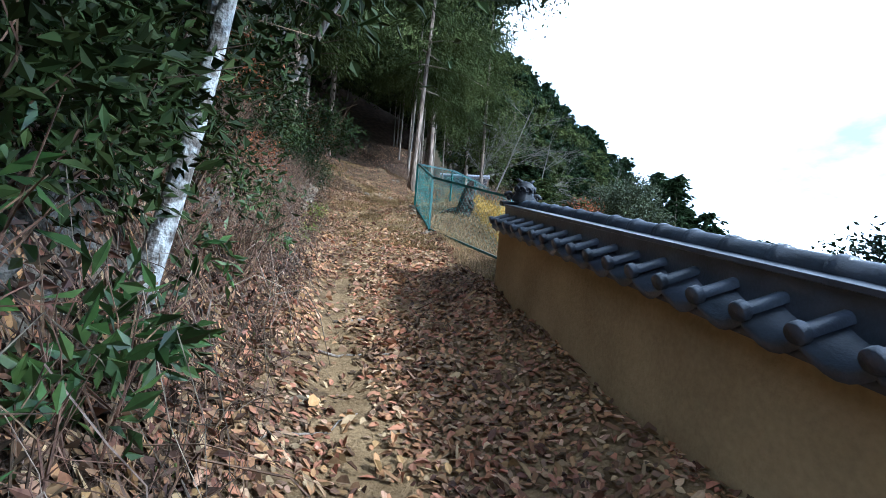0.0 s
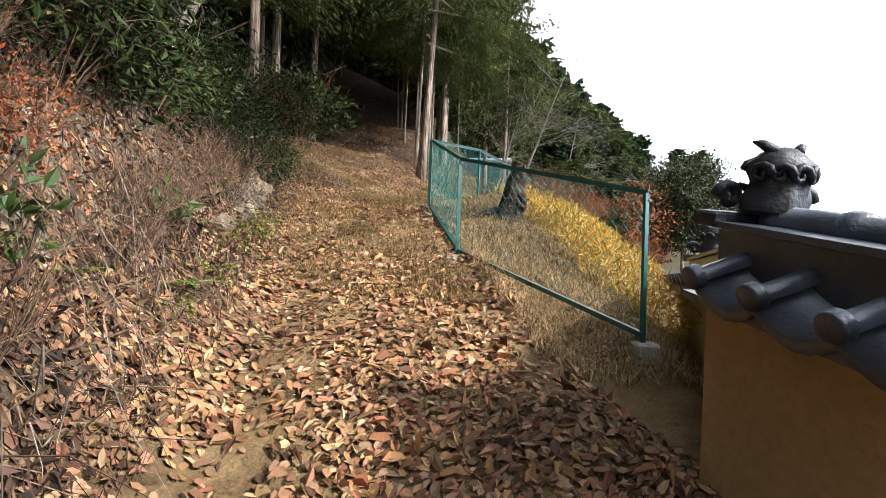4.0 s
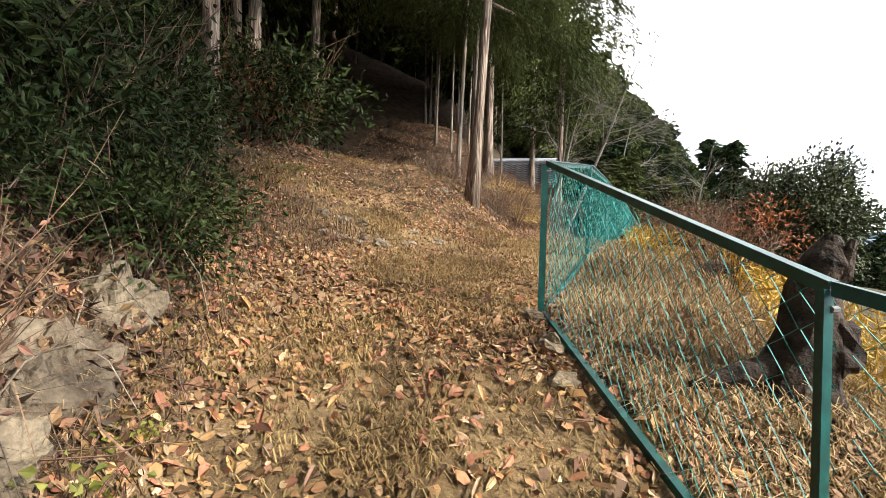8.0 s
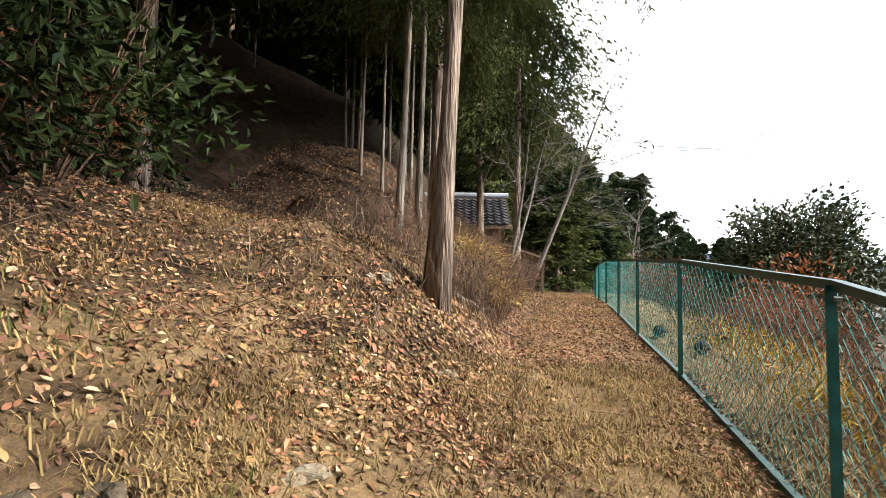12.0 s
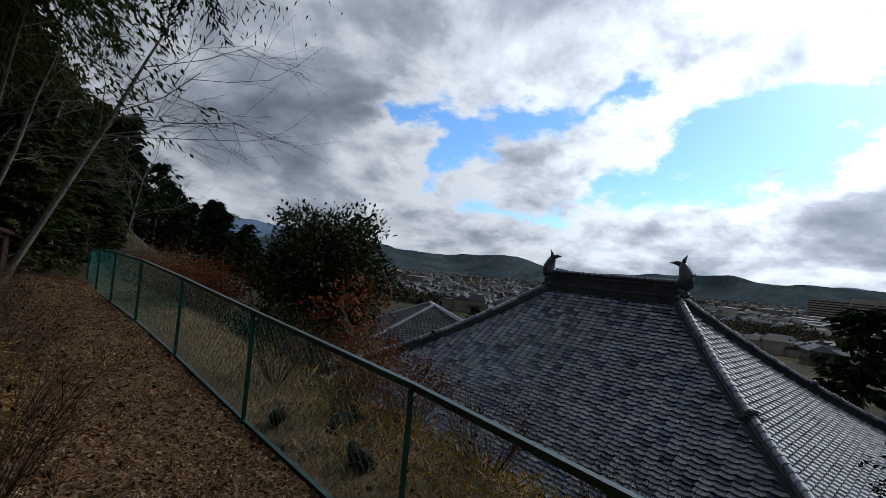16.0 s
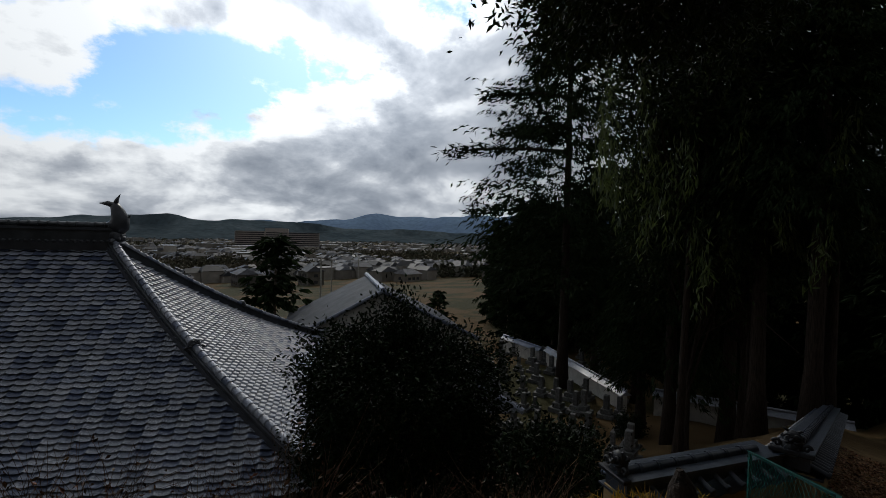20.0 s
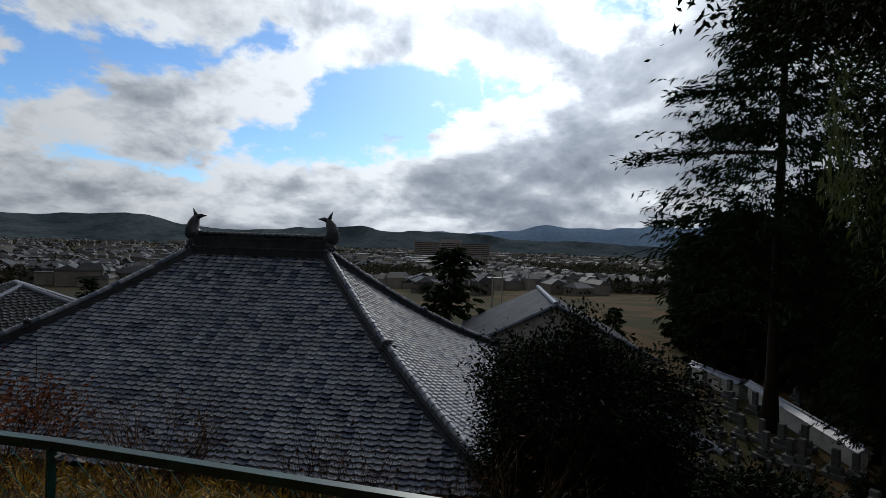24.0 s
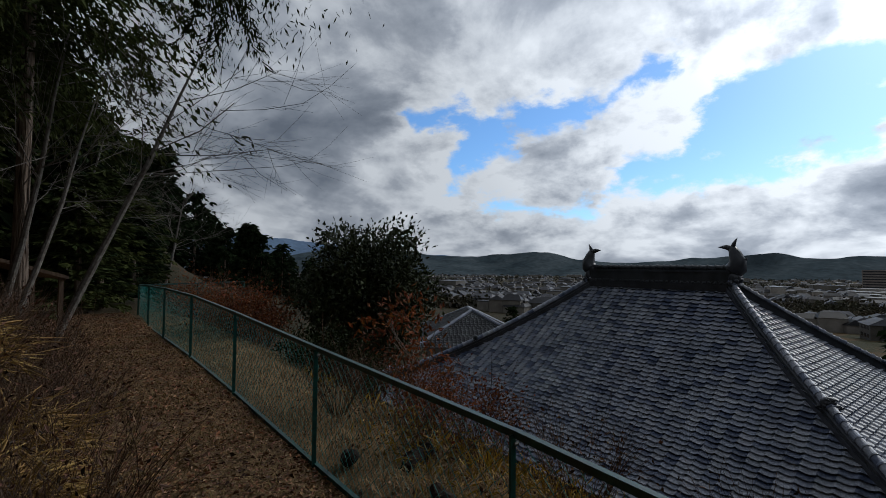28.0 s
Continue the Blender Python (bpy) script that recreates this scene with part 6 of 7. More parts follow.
rl = np.random.default_rng(51)
for name, mat, sh, ln, wd in (("fallen_leaves", LITTER, 0.72, 0.058, 0.038), ("pale_fallen_leaves", LITTER_PALE, 0.28, 0.054, 0.033)):
    P = np.concatenate([scatter(rl, int(74000 * sh), -12.5, 0.5, -0.3, 3.2, tread), scatter(rl, int(9000 * sh), -12, 1.5, 2.6, 6.0),
                        ])
    V1, F1 = flat_leaves(rl, P, ln, wd)
    P = np.concatenate([scatter(rl, int(95000 * sh), -0.6, 5.2, -0.1, 5.6, lambda x, y, d: np.clip(0.45 + 0.5 * fbm(x * 1.3, y * 1.3, 13), 0.06, 1) * (1 - 0.85 * smooth_step(1.6, 2.6, d) * smooth_step(0.8, 2.0, y))),
                        scatter(rl, int(50000 * sh), 4.5, 19, 0.0, 1.9), scatter(rl, int(15000 * sh), 2.5, 11, 1.6, 7.0), scatter(rl, int(7000 * sh), -3.2, 6, -2.4, -0.05), scatter(rl, int((9000 if sh < 0.5 else 1500)), -3.4, 1.5, -1.5, -0.1)])
    V2, F2 = flat_leaves(rl, P, ln * np.where(P[:, 0] < fence_x(P[:, 1]) - 1.7, 0.66, 0.55), wd * np.where(P[:, 0] < fence_x(P[:, 1]) - 1.7, 0.66, 0.55))
    V, F = join([(V1, F1), (V2, F2)])
    tagged(new(name, np_mesh(name, V, F, mat)), "curled brown leaves lying over the path and bank" if sh > 0.5 else "pale dry leaves lying over the path and bank", "fallen leaves", kind="stuff")

# twigs, roots and dead stems
rt = np.random.default_rng(61)
g = Geo()
Pt = np.concatenate([scatter(rt, 3400, -12, 1.0, 2.2, 4.6), scatter(rt, 1500, 3.0, 11, 1.6, 4.5), scatter(rt, 160, -6, 10, 0.1, 2.2)])
for i, p in enumerate(Pt):
    p = Vector(p)
    a = rt.uniform(0, 6.28)
    steep = i < 3400
    ln = rt.uniform(0.15, 0.75) if steep else rt.uniform(0.12, 0.5)
    q = p + Vector((math.cos(a), math.sin(a), 0)) * ln
    q.z = gz(q.x, q.y) + (rt.uniform(0.0, 0.30) if steep else rt.uniform(0.005, 0.06))
    m = (p + q) / 2 + Vector(rt.normal(0, 0.06, 3))
    m.z = max(m.z, gz(m.x, m.y) + 0.01)
    r = rt.uniform(0.0013, 0.005) * (1.6 if rt.random() < 0.06 else 1)
    g.tube([p + UP * 0.01, m, q], [r, r * 0.85, r * 0.4], 3, False)
tagged(new("dead_twigs", g.mesh("dead_twigs", TWIG)), "tangle of dead twigs and stems over the bank", "twigs", kind="stuff")
for i, (x0, y0, x1, y1, r) in enumerate(((0.75, -6.9, 1.35, -6.6, 0.012), (0.55, -6.1, 1.25, -5.75, 0.014), (1.05, -8.3, 1.35, -7.6, 0.008), (-2.1, 1.05, -1.55, 1.45, 0.018), (-2.4, 0.9, -1.9, 0.75, 0.012), (-2.0, 5.6, -1.2, 6.1, 0.014), (-0.95, 5.3, -0.6, 5.9, 0.035))):
    pts = []
    for k in range(6):
        x, y = x0 + (x1 - x0) * k / 5, y0 + (y1 - y0) * k / 5
        x += 0.04 * math.sin(k * 2 + i)
        pts.append((x, y, gz(x, y) + r * 0.5))
    tagged(part("root", Geo().tube(pts, [r * (1.1 - 0.12 * k) for k in range(6)], 7), BARK_PALE, smooth=True), "pale exposed root across the path", "root", "roots across the path")

# pale bramble stems arching over the bank
TWIG_PALE = material("pale_bramble", (0.25, 0.20, 0.155), (0.08, 0.06, 0.045), 12, 0.9, per_island=0.6)
g = Geo()
for p in np.concatenate([scatter(rt, 330, -11.5, -3.6, 2.2, 4.3), scatter(rt, 70, -3.6, -0.8, 2.5, 4.3), scatter(rt, 90, 3.5, 9.0, 1.7, 3.6)]):
    p = Vector(p)
    a, ln = rt.uniform(-1.2, 1.2), rt.uniform(0.35, 1.2)
    q = p + Vector((math.cos(a), math.sin(a), 0)) * ln * 0.6
    q.z = gz(q.x, q.y) + rt.uniform(0.02, 0.2)
    pts = [p + (q - p) * k + UP * (ln * 0.5 * math.sin(math.pi * k) * rt.uniform(0.6, 1.0)) + Vector(rt.normal(0, 0.03, 3)) for k in (0.2, 0.4, 0.6, 0.8)]
    r = rt.uniform(0.0014, 0.0045)
    g.tube([p - UP * 0.02] + pts + [q], [r, r, r * 0.9, r * 0.8, r * 0.6, r * 0.4], 4, False)
tagged(new("bramble_stems", g.mesh("bramble_stems", TWIG_PALE)), "pale leafless bramble stems arching over the bank", "stems", kind="stuff")

# stones
for i, (x, y, sx, sy, sz, pale) in enumerate(((-1.17, 2.09, 0.13, 0.10, 0.05, 1), (-1.38, 1.70, 0.10, 0.12, 0.05, 1), (-2.3, 1.5, 0.15, 0.10, 0.08, 0), (-2.12, 1.62, 0.14, 0.11, 0.08, 0), (-1.98, 1.8, 0.12, 0.09, 0.07, 0),
                                             (-1.5, 2.2, 0.11, 0.08, 0.04, 1), (-1.6, 1.35, 0.12, 0.09, 0.08, 0), (-1.8, 1.4, 0.1, 0.08, 0.05, 0), (0.02, -0.32, 0.13, 0.11, 0.10, 0), (-0.08, -0.05, 0.13, 0.10, 0.09, 0),
                                             (0.10, -0.62, 0.11, 0.09, 0.07, 0), (0.62, -1.95, 0.10, 0.08, 0.07, 1), (-1.50, 4.12, 0.08, 0.07, 0.07, 1), (-1.62, 4.05, 0.05, 0.045, 0.05, 1), (-1.0, 3.4, 0.09, 0.07, 0.05, 0),
                                             (1.0, -7.7, 0.07, 0.05, 0.03, 0), (-0.8, 4.6, 0.05, 0.045, 0.04, 1))):
    g = Geo().blob((0, 0, 0), (sx * 0.85, sy * 0.85, sz * 0.8), i, 0.6, 11, 9)
    o = part("stone", g, STONE if pale else ROCK)
    o.matrix_world = pose(x, y, gz(x, y) - sz * 0.12, 8 * math.sin(i), 6 * math.cos(i), 40 * i)
    tagged(o, "pale flat stone set in the path" if pale else "weathered grey stone half sunk in leaves", "stone", "stones on the path")

# bare rock showing in the bank
for i, (y, d, sx, sy, sz) in enumerate(((-9.3, 3.0, 0.30, 0.45, 0.36), (-8.6, 3.1, 0.26, 0.40, 0.34), (-6.6, 3.0, 0.22, 0.34, 0.28), (-5.6, 3.1, 0.20, 0.30, 0.26), (-2.55, 2.46, 0.24, 0.42, 0.24), (-2.0, 2.46, 0.23, 0.36, 0.30), (-1.55, 2.46, 0.24, 0.32, 0.32), (-1.15, 2.44, 0.22, 0.24, 0.38), (-3.9, 2.9, 0.18, 0.3, 0.25))):
    x = float(fence_x(y)) - d
    g = Geo()
    n, m = 30, 22
    vs = []
    for a in range(m + 1):
        th = math.pi * a / m
        for b in range(n):
            ph = 2 * math.pi * b / n
            v = Vector((math.sin(th) * math.cos(ph), math.sin(th) * math.sin(ph), math.cos(th)))
            q = 1 + 0.34 * noise.noise(v * 1.6 + Vector((i * 5, 0, 0))) + 0.20 * noise.noise(v * 5 + Vector((0, i, 0))) + 0.05 * noise.noise(v * 14) - 0.10 * abs(noise.noise(Vector((v.x * 3, v.y * 9, v.z * 2 + i))))
            vs.append((v.x * sx * q, v.y * sy * q, v.z * sz * q))
    g.add(vs, [(a * n + b, (a + 1) * n + b, (a + 1) * n + (b + 1) % n, a * n + (b + 1) % n) for a in range(m) for b in range(n)])
    o = part("rock_outcrop", g, DARK_ROCK if y < -4.5 else ROCK)
    o.matrix_world = pose(x - 0.12, y, gz(x, y) - 0.12, 0, 18, 20)
    tagged(o, "cracked pale rock outcrop in the bank", "rock", "rocks in the bank")

# the burnt stump and black logs behind the fence
st = thing("tree_stump", "charred broken tree stump standing in straw", "stump", at=(1.16, -0.62, gz(1.16, -0.62)))
g = Geo().tube([(-0.02, 0, -0.15), (0, 0, 0.05), (0.02, 0.0, 0.25), (0.06, 0.02, 0.45), (0.10, 0.0, 0.60), (0.13, 0.0, 0.72)], [0.24, 0.17, 0.135, 0.12, 0.10, 0.03], 14)
for v in range(len(g.v)):
    x, y, z = g.v[v]
    k = 1 + 0.35 * noise.noise(Vector((x * 7, y * 7, z * 5)))
    g.v[v] = (x * k, y * k, z)
part("bole", g, CHAR, st)
part("snag", Geo().tube([(0.05, 0.0, 0.45), (0.13, -0.05, 0.55), (0.17, -0.06, 0.7)], [0.07, 0.05, 0.015], 8), CHAR, st)
part("burr", Geo().blob((0.13, -0.05, 0.2), (0.09, 0.09, 0.13), 4, 0.5, 10, 8), CHAR, st)
part("snag", Geo().tube([(-0.05, 0.0, 0.1), (-0.3, -0.08, 0.05), (-0.5, -0.1, 0.0)], [0.09, 0.06, 0.02], 8), CHAR, st)
for i, (x, y, a, ln, r) in enumerate(((1.55, 1.5, 20, 0.5, 0.08), (1.75, 2.1, 70, 0.45, 0.07), (1.45, 2.6, -30, 0.4, 0.06), (2.0, 1.2, 50, 0.5, 0.07), (1.6, 5.3, 80, 0.3, 0.07), (2.0, 5.9, 10, 0.35, 0.08), (1.6, 6.3, 85, 0.1, 0.08))):
    g = Geo().tube([(-ln / 2, 0, 0), (-ln / 6, 0.02, 0.03), (ln / 5, 0, 0.01), (ln / 2, -0.03, 0.04)], [r * 0.8, r, r * 0.95, r * 0.7], 9)
    o = part("burnt_log", g, CHAR)
    o.matrix_world = pose(x, y, gz(x, y) + r * 0.7, 0, -6, a)
    tagged(o, "blackened broken log lying in the straw", "log", "burnt logs behind the fence")


# ---- the leafless tree, the shed and the pole ----
BARK_GREY = material("grey_bark", (0.22, 0.20, 0.175), (0.12, 0.105, 0.09), 20, 0.9, 0.01, 60)


def bare_tree(x, y, h, r, lean, seed, label):
    t = thing("bare_tree", label, "tree", "leafless trees", at=(x, y, gz(x, y)))
    rng = np.random.default_rng(seed)
    g = Geo()
    top = Vector((lean[0] * h, lean[1] * h, h))
    pts = [top * k + Vector((0.06 * math.sin(5 * k), 0.05 * math.cos(4 * k), 0)) for k in (0, 0.25, 0.5, 0.75, 1.0)]
    pts[0].z = -0.2
    g.tube(pts, [r, r * 0.85, r * 0.65, r * 0.4, r * 0.15], 8)
    part("trunk", g, BARK_GREY, t)
    for i in range(12):
        k = rng.uniform(0.3, 0.95)
        p = top * k
        d = Vector((lean[0] * 2 + rng.normal(0, 0.7), lean[1] + rng.normal(0, 0.6), rng.uniform(0.1, 0.9))).normalized()
        g = Geo()
        limbs(g, rng, p, p + d * h * rng.uniform(0.2, 0.38), r * 0.2, 4, 0.45, 2)
        part("branch", g, BARK_GREY, t)


bare_tree(0.75, 11.6, 5.4, 0.055, (0.40, -0.05), 71, "leafless grey tree leaning over the path")
bare_tree(0.35, 12.2, 4.2, 0.05, (0.15, -0.1), 72, "leafless grey tree by the shed")
bare_tree(0.2, 10.8, 3.2, 0.04, (0.3, 0.1), 73, "leafless grey sapling by the shed")
bare_tree(9.5, 30.0, 6.0, 0.09, (0.15, -0.1), 74, "leafless tree on the far terrace")
bare_tree(3.2, 22.0, 6.5, 0.08, (0.2, -0.1), 75, "leafless tree at the edge of the wood")


def tiled_plane(parent, name, o, xa, ya, width, length, w=0.24, l=0.2):
    """A slope of wavy tiles: o its lower corner, xa along the eave, ya up the slope."""
    xa, ya = Vector(xa).normalized(), Vector(ya).normalized()
    za = xa.cross(ya)
    base = s_tile(w, l + 0.05)
    tv, tf = np.array(base.v), np.array(base.f)
    R = np.array(Matrix((xa, ya, za)).transposed())
    V, F, k = [], [], 0
    for r in range(int(length / l)):
        for c in range(int(width / w)):
            p = np.array(Vector(o) + xa * (c * w) + ya * (r * l))
            V.append(tv @ R.T + p), F.append(tf + k)
            k += len(tv)
    ob = part(name, np_mesh(name, np.concatenate(V), np.concatenate(F), DULL_TILES), None, parent)
    ob["kind"] = "stuff"
    return ob


def make_shed():
    z = 0.9
    t = thing("shed", "small weathered timber shed with a grey tiled roof", "shed", at=(-1.3, 16.4, z))
    W, H, D = 1.7, 2.2, 1.6
    part("wall", Geo().box(-W, W, -D + 0.3, D - 0.3, -0.4, H, bevel=0.02), WOOD, t)
    for i in range(13):
        x = -W + i * 2 * W / 12
        part("board", Geo().box(x - 0.02, x + 0.02, -D + 0.27, -D + 0.3, -0.3, H, bevel=0.004), WOOD, t)
    for i in range(10):
        y = -D + 0.35 + i * 0.27
        part("board", Geo().box(W, W + 0.03, y - 0.02, y + 0.02, -0.3, H, bevel=0.004), WOOD, t)
    s = Vector((0, D, 1.15)).normalized()
    ln = math.hypot(D, 1.15)
    g = Geo()
    for sg in (-1, 1):
        a, b = Vector((-W - 0.35, sg * D, H)), Vector((W + 0.35, sg * D, H))
        c, d = Vector((W + 0.35, 0, H + 1.15)), Vector((-W - 0.35, 0, H + 1.15))
        g.add([a, b, c, d, a - UP * 0.1, b - UP * 0.1, c - UP * 0.1, d - UP * 0.1], [(0, 1, 2, 3), (7, 6, 5, 4), (0, 4, 5, 1), (1, 5, 6, 2), (3, 2, 6, 7), (0, 3, 7, 4)])
    part("roof_deck", g, WOOD, t)
    g = Geo().add([(W, -D + 0.3, H), (W, D - 0.3, H), (W, 0, H + 1.0)], [(0, 1, 2)])
    part("gable", g, WOOD, t)
    tiled_plane(t, "roof_tiles", (-W - 0.35, -D, H + 0.02), (1, 0, 0), (0, D, 1.15), 2 * W + 0.7, ln)
    tiled_plane(t, "roof_tiles", (W + 0.35, D, H + 0.02), (-1, 0, 0), (0, -D, 1.15), 2 * W + 0.7, ln)
    part("ridge", Geo().tube([(-W - 0.4, 0, H + 1.22), (W + 0.4, 0, H + 1.22)], 0.11, 10), TILE, t)
    # lean-to
    g = Geo().add([(W, -1.2, 1.75), (W + 1.5, -1.2, 1.25), (W + 1.5, 1.2, 1.25), (W, 1.2, 1.75), (W, -1.2, 1.68), (W + 1.5, -1.2, 1.18), (W + 1.5, 1.2, 1.18), (W, 1.2, 1.68)],
                  [(0, 1, 2, 3), (7, 6, 5, 4), (0, 4, 5, 1), (1, 5, 6, 2), (2, 6, 7, 3)])
    part("lean_to_roof", g, WOOD, t)
    for x, y in ((W + 1.4, -1.1), (W + 1.4, 1.1)):
        part("post", Geo().box(x - 0.04, x + 0.04, y - 0.04, y + 0.04, -0.5, 1.22), WOOD, t)


make_shed()


def utility_pole(x, y, h, label="concrete utility pole with crossarm"):
    z = gz(x, y)
    t = thing("utility_pole", label, "pole", "utility poles", at=(x, y, z))
    part("pole", Geo().tube([(0, 0, -0.5), (0, 0, h)], [0.16, 0.10], 8), CONCRETE, t)
    part("crossarm", Geo().box(-0.7, 0.7, -0.04, 0.04, h - 0.6, h - 0.5), STEEL, t)
    for s in (-0.6, 0, 0.6):
        part("insulator", Geo().tube([(s, 0, h - 0.5), (s, 0, h - 0.36)], 0.04, 6), WHITE, t)


for x, y, h in ((15.2, 54.6, 9.5), (62, -13, 10), (84, -20.5, 10), (88, -27, 10), (120, 20, 10), (30, 40, 8)):
    utility_pole(x, y, h)


# ---- buildings below ----
def hip_house(name, label, x, y, ze, half_a, half_b, rise, turn, wall_h, tiles=True, ridge=2.0):
    t = thing(name, label, "building", at=(x, y, ze), turn=turn)
    g = Geo()
    a, b, r = half_a, half_b, ridge
    pts = [(-a, -b, 0), (a, -b, 0), (a, b, 0), (-a, b, 0), (-r, 0, rise), (r, 0, rise)]
    g.add(pts, [(0, 1, 5, 4), (1, 2, 5), (2, 3, 4, 5), (3, 0, 4), (3, 2, 1, 0)])
    part("roof_deck", g, DULL_TILES, t)
    for p, q in ((0, 4), (1, 5), (2, 5), (3, 4), (4, 5)):
        part("hip_ridge", Geo().tube([Vector(pts[p]) + UP * 0.06, Vector(pts[q]) + UP * 0.06], 0.14, 8), TILE, t)
    base = s_tile(0.32, 0.34)
    tv, tf = np.array(base.v), np.array(base.f)
    V, F, k = [], [], 0
    for c0, c1, t0, t1 in ((0, 1, 4, 5), (1, 2, 5, 5), (2, 3, 5, 4), (3, 0, 4, 4)):
        e0, e1, u0, u1 = (Vector(pts[i]) for i in (c0, c1, t0, t1))
        up_ = ((u0 + u1) - (e0 + e1)) / 2
        n = int(up_.length / 0.29)
        for i in range(n):
            s0, s1 = e0.lerp(u0, i / n), e1.lerp(u1, i / n)
            xa = (e1 - e0).normalized()
            ya = (up_ - xa * up_.dot(xa)).normalized()
            R = np.array(Matrix((xa, ya, xa.cross(ya))).transposed())
            m = int((s1 - s0).length / 0.32)
            for j in range(m):
                p = np.array(s0 + xa * ((s1 - s0).length - m * 0.32) / 2 + xa * j * 0.32)
                V.append(tv @ R.T + p), F.append(tf + k)
                k += len(tv)
    ob = part("roof_tiles", np_mesh("roof_tiles", np.concatenate(V), np.concatenate(F), DULL_TILES), None, t)
    ob["kind"] = "stuff"
    part("upper_wall", Geo().box(-a + 0.9, a - 0.9, -b + 0.9, b - 0.9, -1.1, 0.0), WHITE, t)
    part("lower_wall", Geo().box(-a + 0.95, a - 0.95, -b + 0.95, b - 0.95, -wall_h, -1.1), WOOD, t)
    return t


hip_house("priest_house", "hip-roofed temple house with pale tiles and white upper wall", 33.5, 26.5, -3.7, 6.0, 4.8, 2.4, 40, 6.0, ridge=1.4)
hip_house("corridor_house", "low tiled corridor roof beside the temple hall", 20.5, 25.0, -5.6, 4.5, 2.2, 1.1, 14, 4.5, ridge=2.6)
hip_house("grave_shelter", "low tiled shelter beside the graveyard", 17.0, -8.6, -4.9, 2.4, 1.8, 0.8, -20, 4.5, ridge=0.9)


def gable_hall(x, y, za, yaw, half, length, drop, wall):
    t = thing("gable_hall", "large hall with a white gable wall and grey roof", "building", at=(x, y, za), turn=yaw)
    part("gable_wall", Geo().add([(0.25, -half, -drop), (0.25, half, -drop), (0.25, half, -drop - wall), (0.25, -half, -drop - wall), (0.25, 0, -0.1),
                                  (length, -half, -drop), (length, half, -drop), (length, half, -drop - wall), (length, -half, -drop - wall), (length, 0, -0.1)],
                                 [(0, 1, 2, 3), (1, 0, 4), (5, 8, 7, 6), (5, 6, 9), (0, 3, 8, 5), (1, 6, 7, 2)]), WHITE, t)
    for s in (-1, 1):
        o = half + 0.7
        zb = -drop * o / half
        g = Geo().add([(0, 0, 0.12), (length + 0.4, 0, 0.12), (length + 0.4, s * o, zb), (0, s * o, zb), (0, 0, -0.1), (length + 0.4, 0, -0.1), (length + 0.4, s * o, zb - 0.2), (0, s * o, zb - 0.2)],
                      [(0, 1, 2, 3), (7, 6, 5, 4), (0, 3, 7, 4), (3, 2, 6, 7), (1, 5, 6, 2)])
        part("roof_slope", g, HALL_ROOF, t)
        part("verge", Geo().tube([(-0.05, 0, 0.15), (-0.05, s * o * 0.5, zb * 0.5 + 0.02), (-0.05, s * o, zb + 0.05)], 0.14, 8), TILE, t)
    part("ridge", Geo().tube([(-0.15, 0, 0.2), (length + 0.5, 0, 0.2)], 0.2, 8), TILE, t)
    part("window", Geo().box(0.18, 0.26, 2.6, 3.8, -drop - 1.4, -drop - 0.3), CHAR, t)


gable_hall(30.3, -9.5, -1.8, -14.4, 6.6, 13, 3.2, 5.0)

# graveyard: stones in rows, and its white wall with a tiled cap
gs = thing("gravestone", "square granite gravestone on a stepped base", "gravestone", "gravestones", at=(22, -17, gz(22, -17)))
part("base", Geo().box(-0.45, 0.45, -0.45, 0.45, -0.3, 0.22, bevel=0.02), GRANITE, gs)
part("plinth", Geo().box(-0.28, 0.28, -0.28, 0.28, 0.22, 0.48, bevel=0.02), GRANITE, gs)
part("pillar", Geo().box(-0.15, 0.15, -0.15, 0.15, 0.48, 1.25, bevel=0.025), GRANITE, gs)
rgv = np.random.default_rng(81)
for row in range(9):
    for col in range(10):
        dist, az = 24 + row * 3.3, radians(-124 - col * 1.9 + row * 0.25)
        x = -1 - math.sin(az) * dist + rgv.uniform(-0.3, 0.3)
        y = 2.8 + math.cos(az) * dist + rgv.uniform(-0.3, 0.3)
        if rgv.random() < 0.12 or (x - 22) ** 2 + (y + 17) ** 2 < 1.5:
            continue
        s = rgv.uniform(0.75, 1.3)
        copy_thing(gs, Matrix.Translation((x, y, gz(x, y))) @ Matrix.Rotation(rgv.uniform(-0.1, 0.1) + 0.4, 4, "Z") @ Matrix.Diagonal((s, s, s * rgv.uniform(0.9, 1.2), 1)))


def white_wall(p0, p1, h=1.5):
    (x0, y0), (x1, y1) = p0, p1
    z = min(gz(x0, y0), gz(x1, y1))
    t = thing("graveyard_wall", "white plastered wall with a dark tiled cap", "wall", "graveyard walls", at=(x0, y0, z), turn=math.degrees(math.atan2(y1 - y0, x1 - x0)))
    L = math.hypot(x1 - x0, y1 - y0)
    part("wall_body", Geo().box(0, L, -0.15, 0.15, -0.6, h), WHITE, t)
    g = Geo().add([(-0.1, -0.45, h - 0.05), (L + 0.1, -0.45, h - 0.05), (L + 0.1, 0, h + 0.25), (-0.1, 0, h + 0.25), (-0.1, 0.45, h - 0.05), (L + 0.1, 0.45, h - 0.05)], [(0, 1, 2, 3), (3, 2, 5, 4), (0, 3, 4), (1, 5, 2), (0, 4, 5, 1)])
    part("cap", g, TILE, t)
    part("ridge", Geo().tube([(-0.1, 0, h + 0.3), (L + 0.1, 0, h + 0.3)], 0.09, 8), TILE, t)


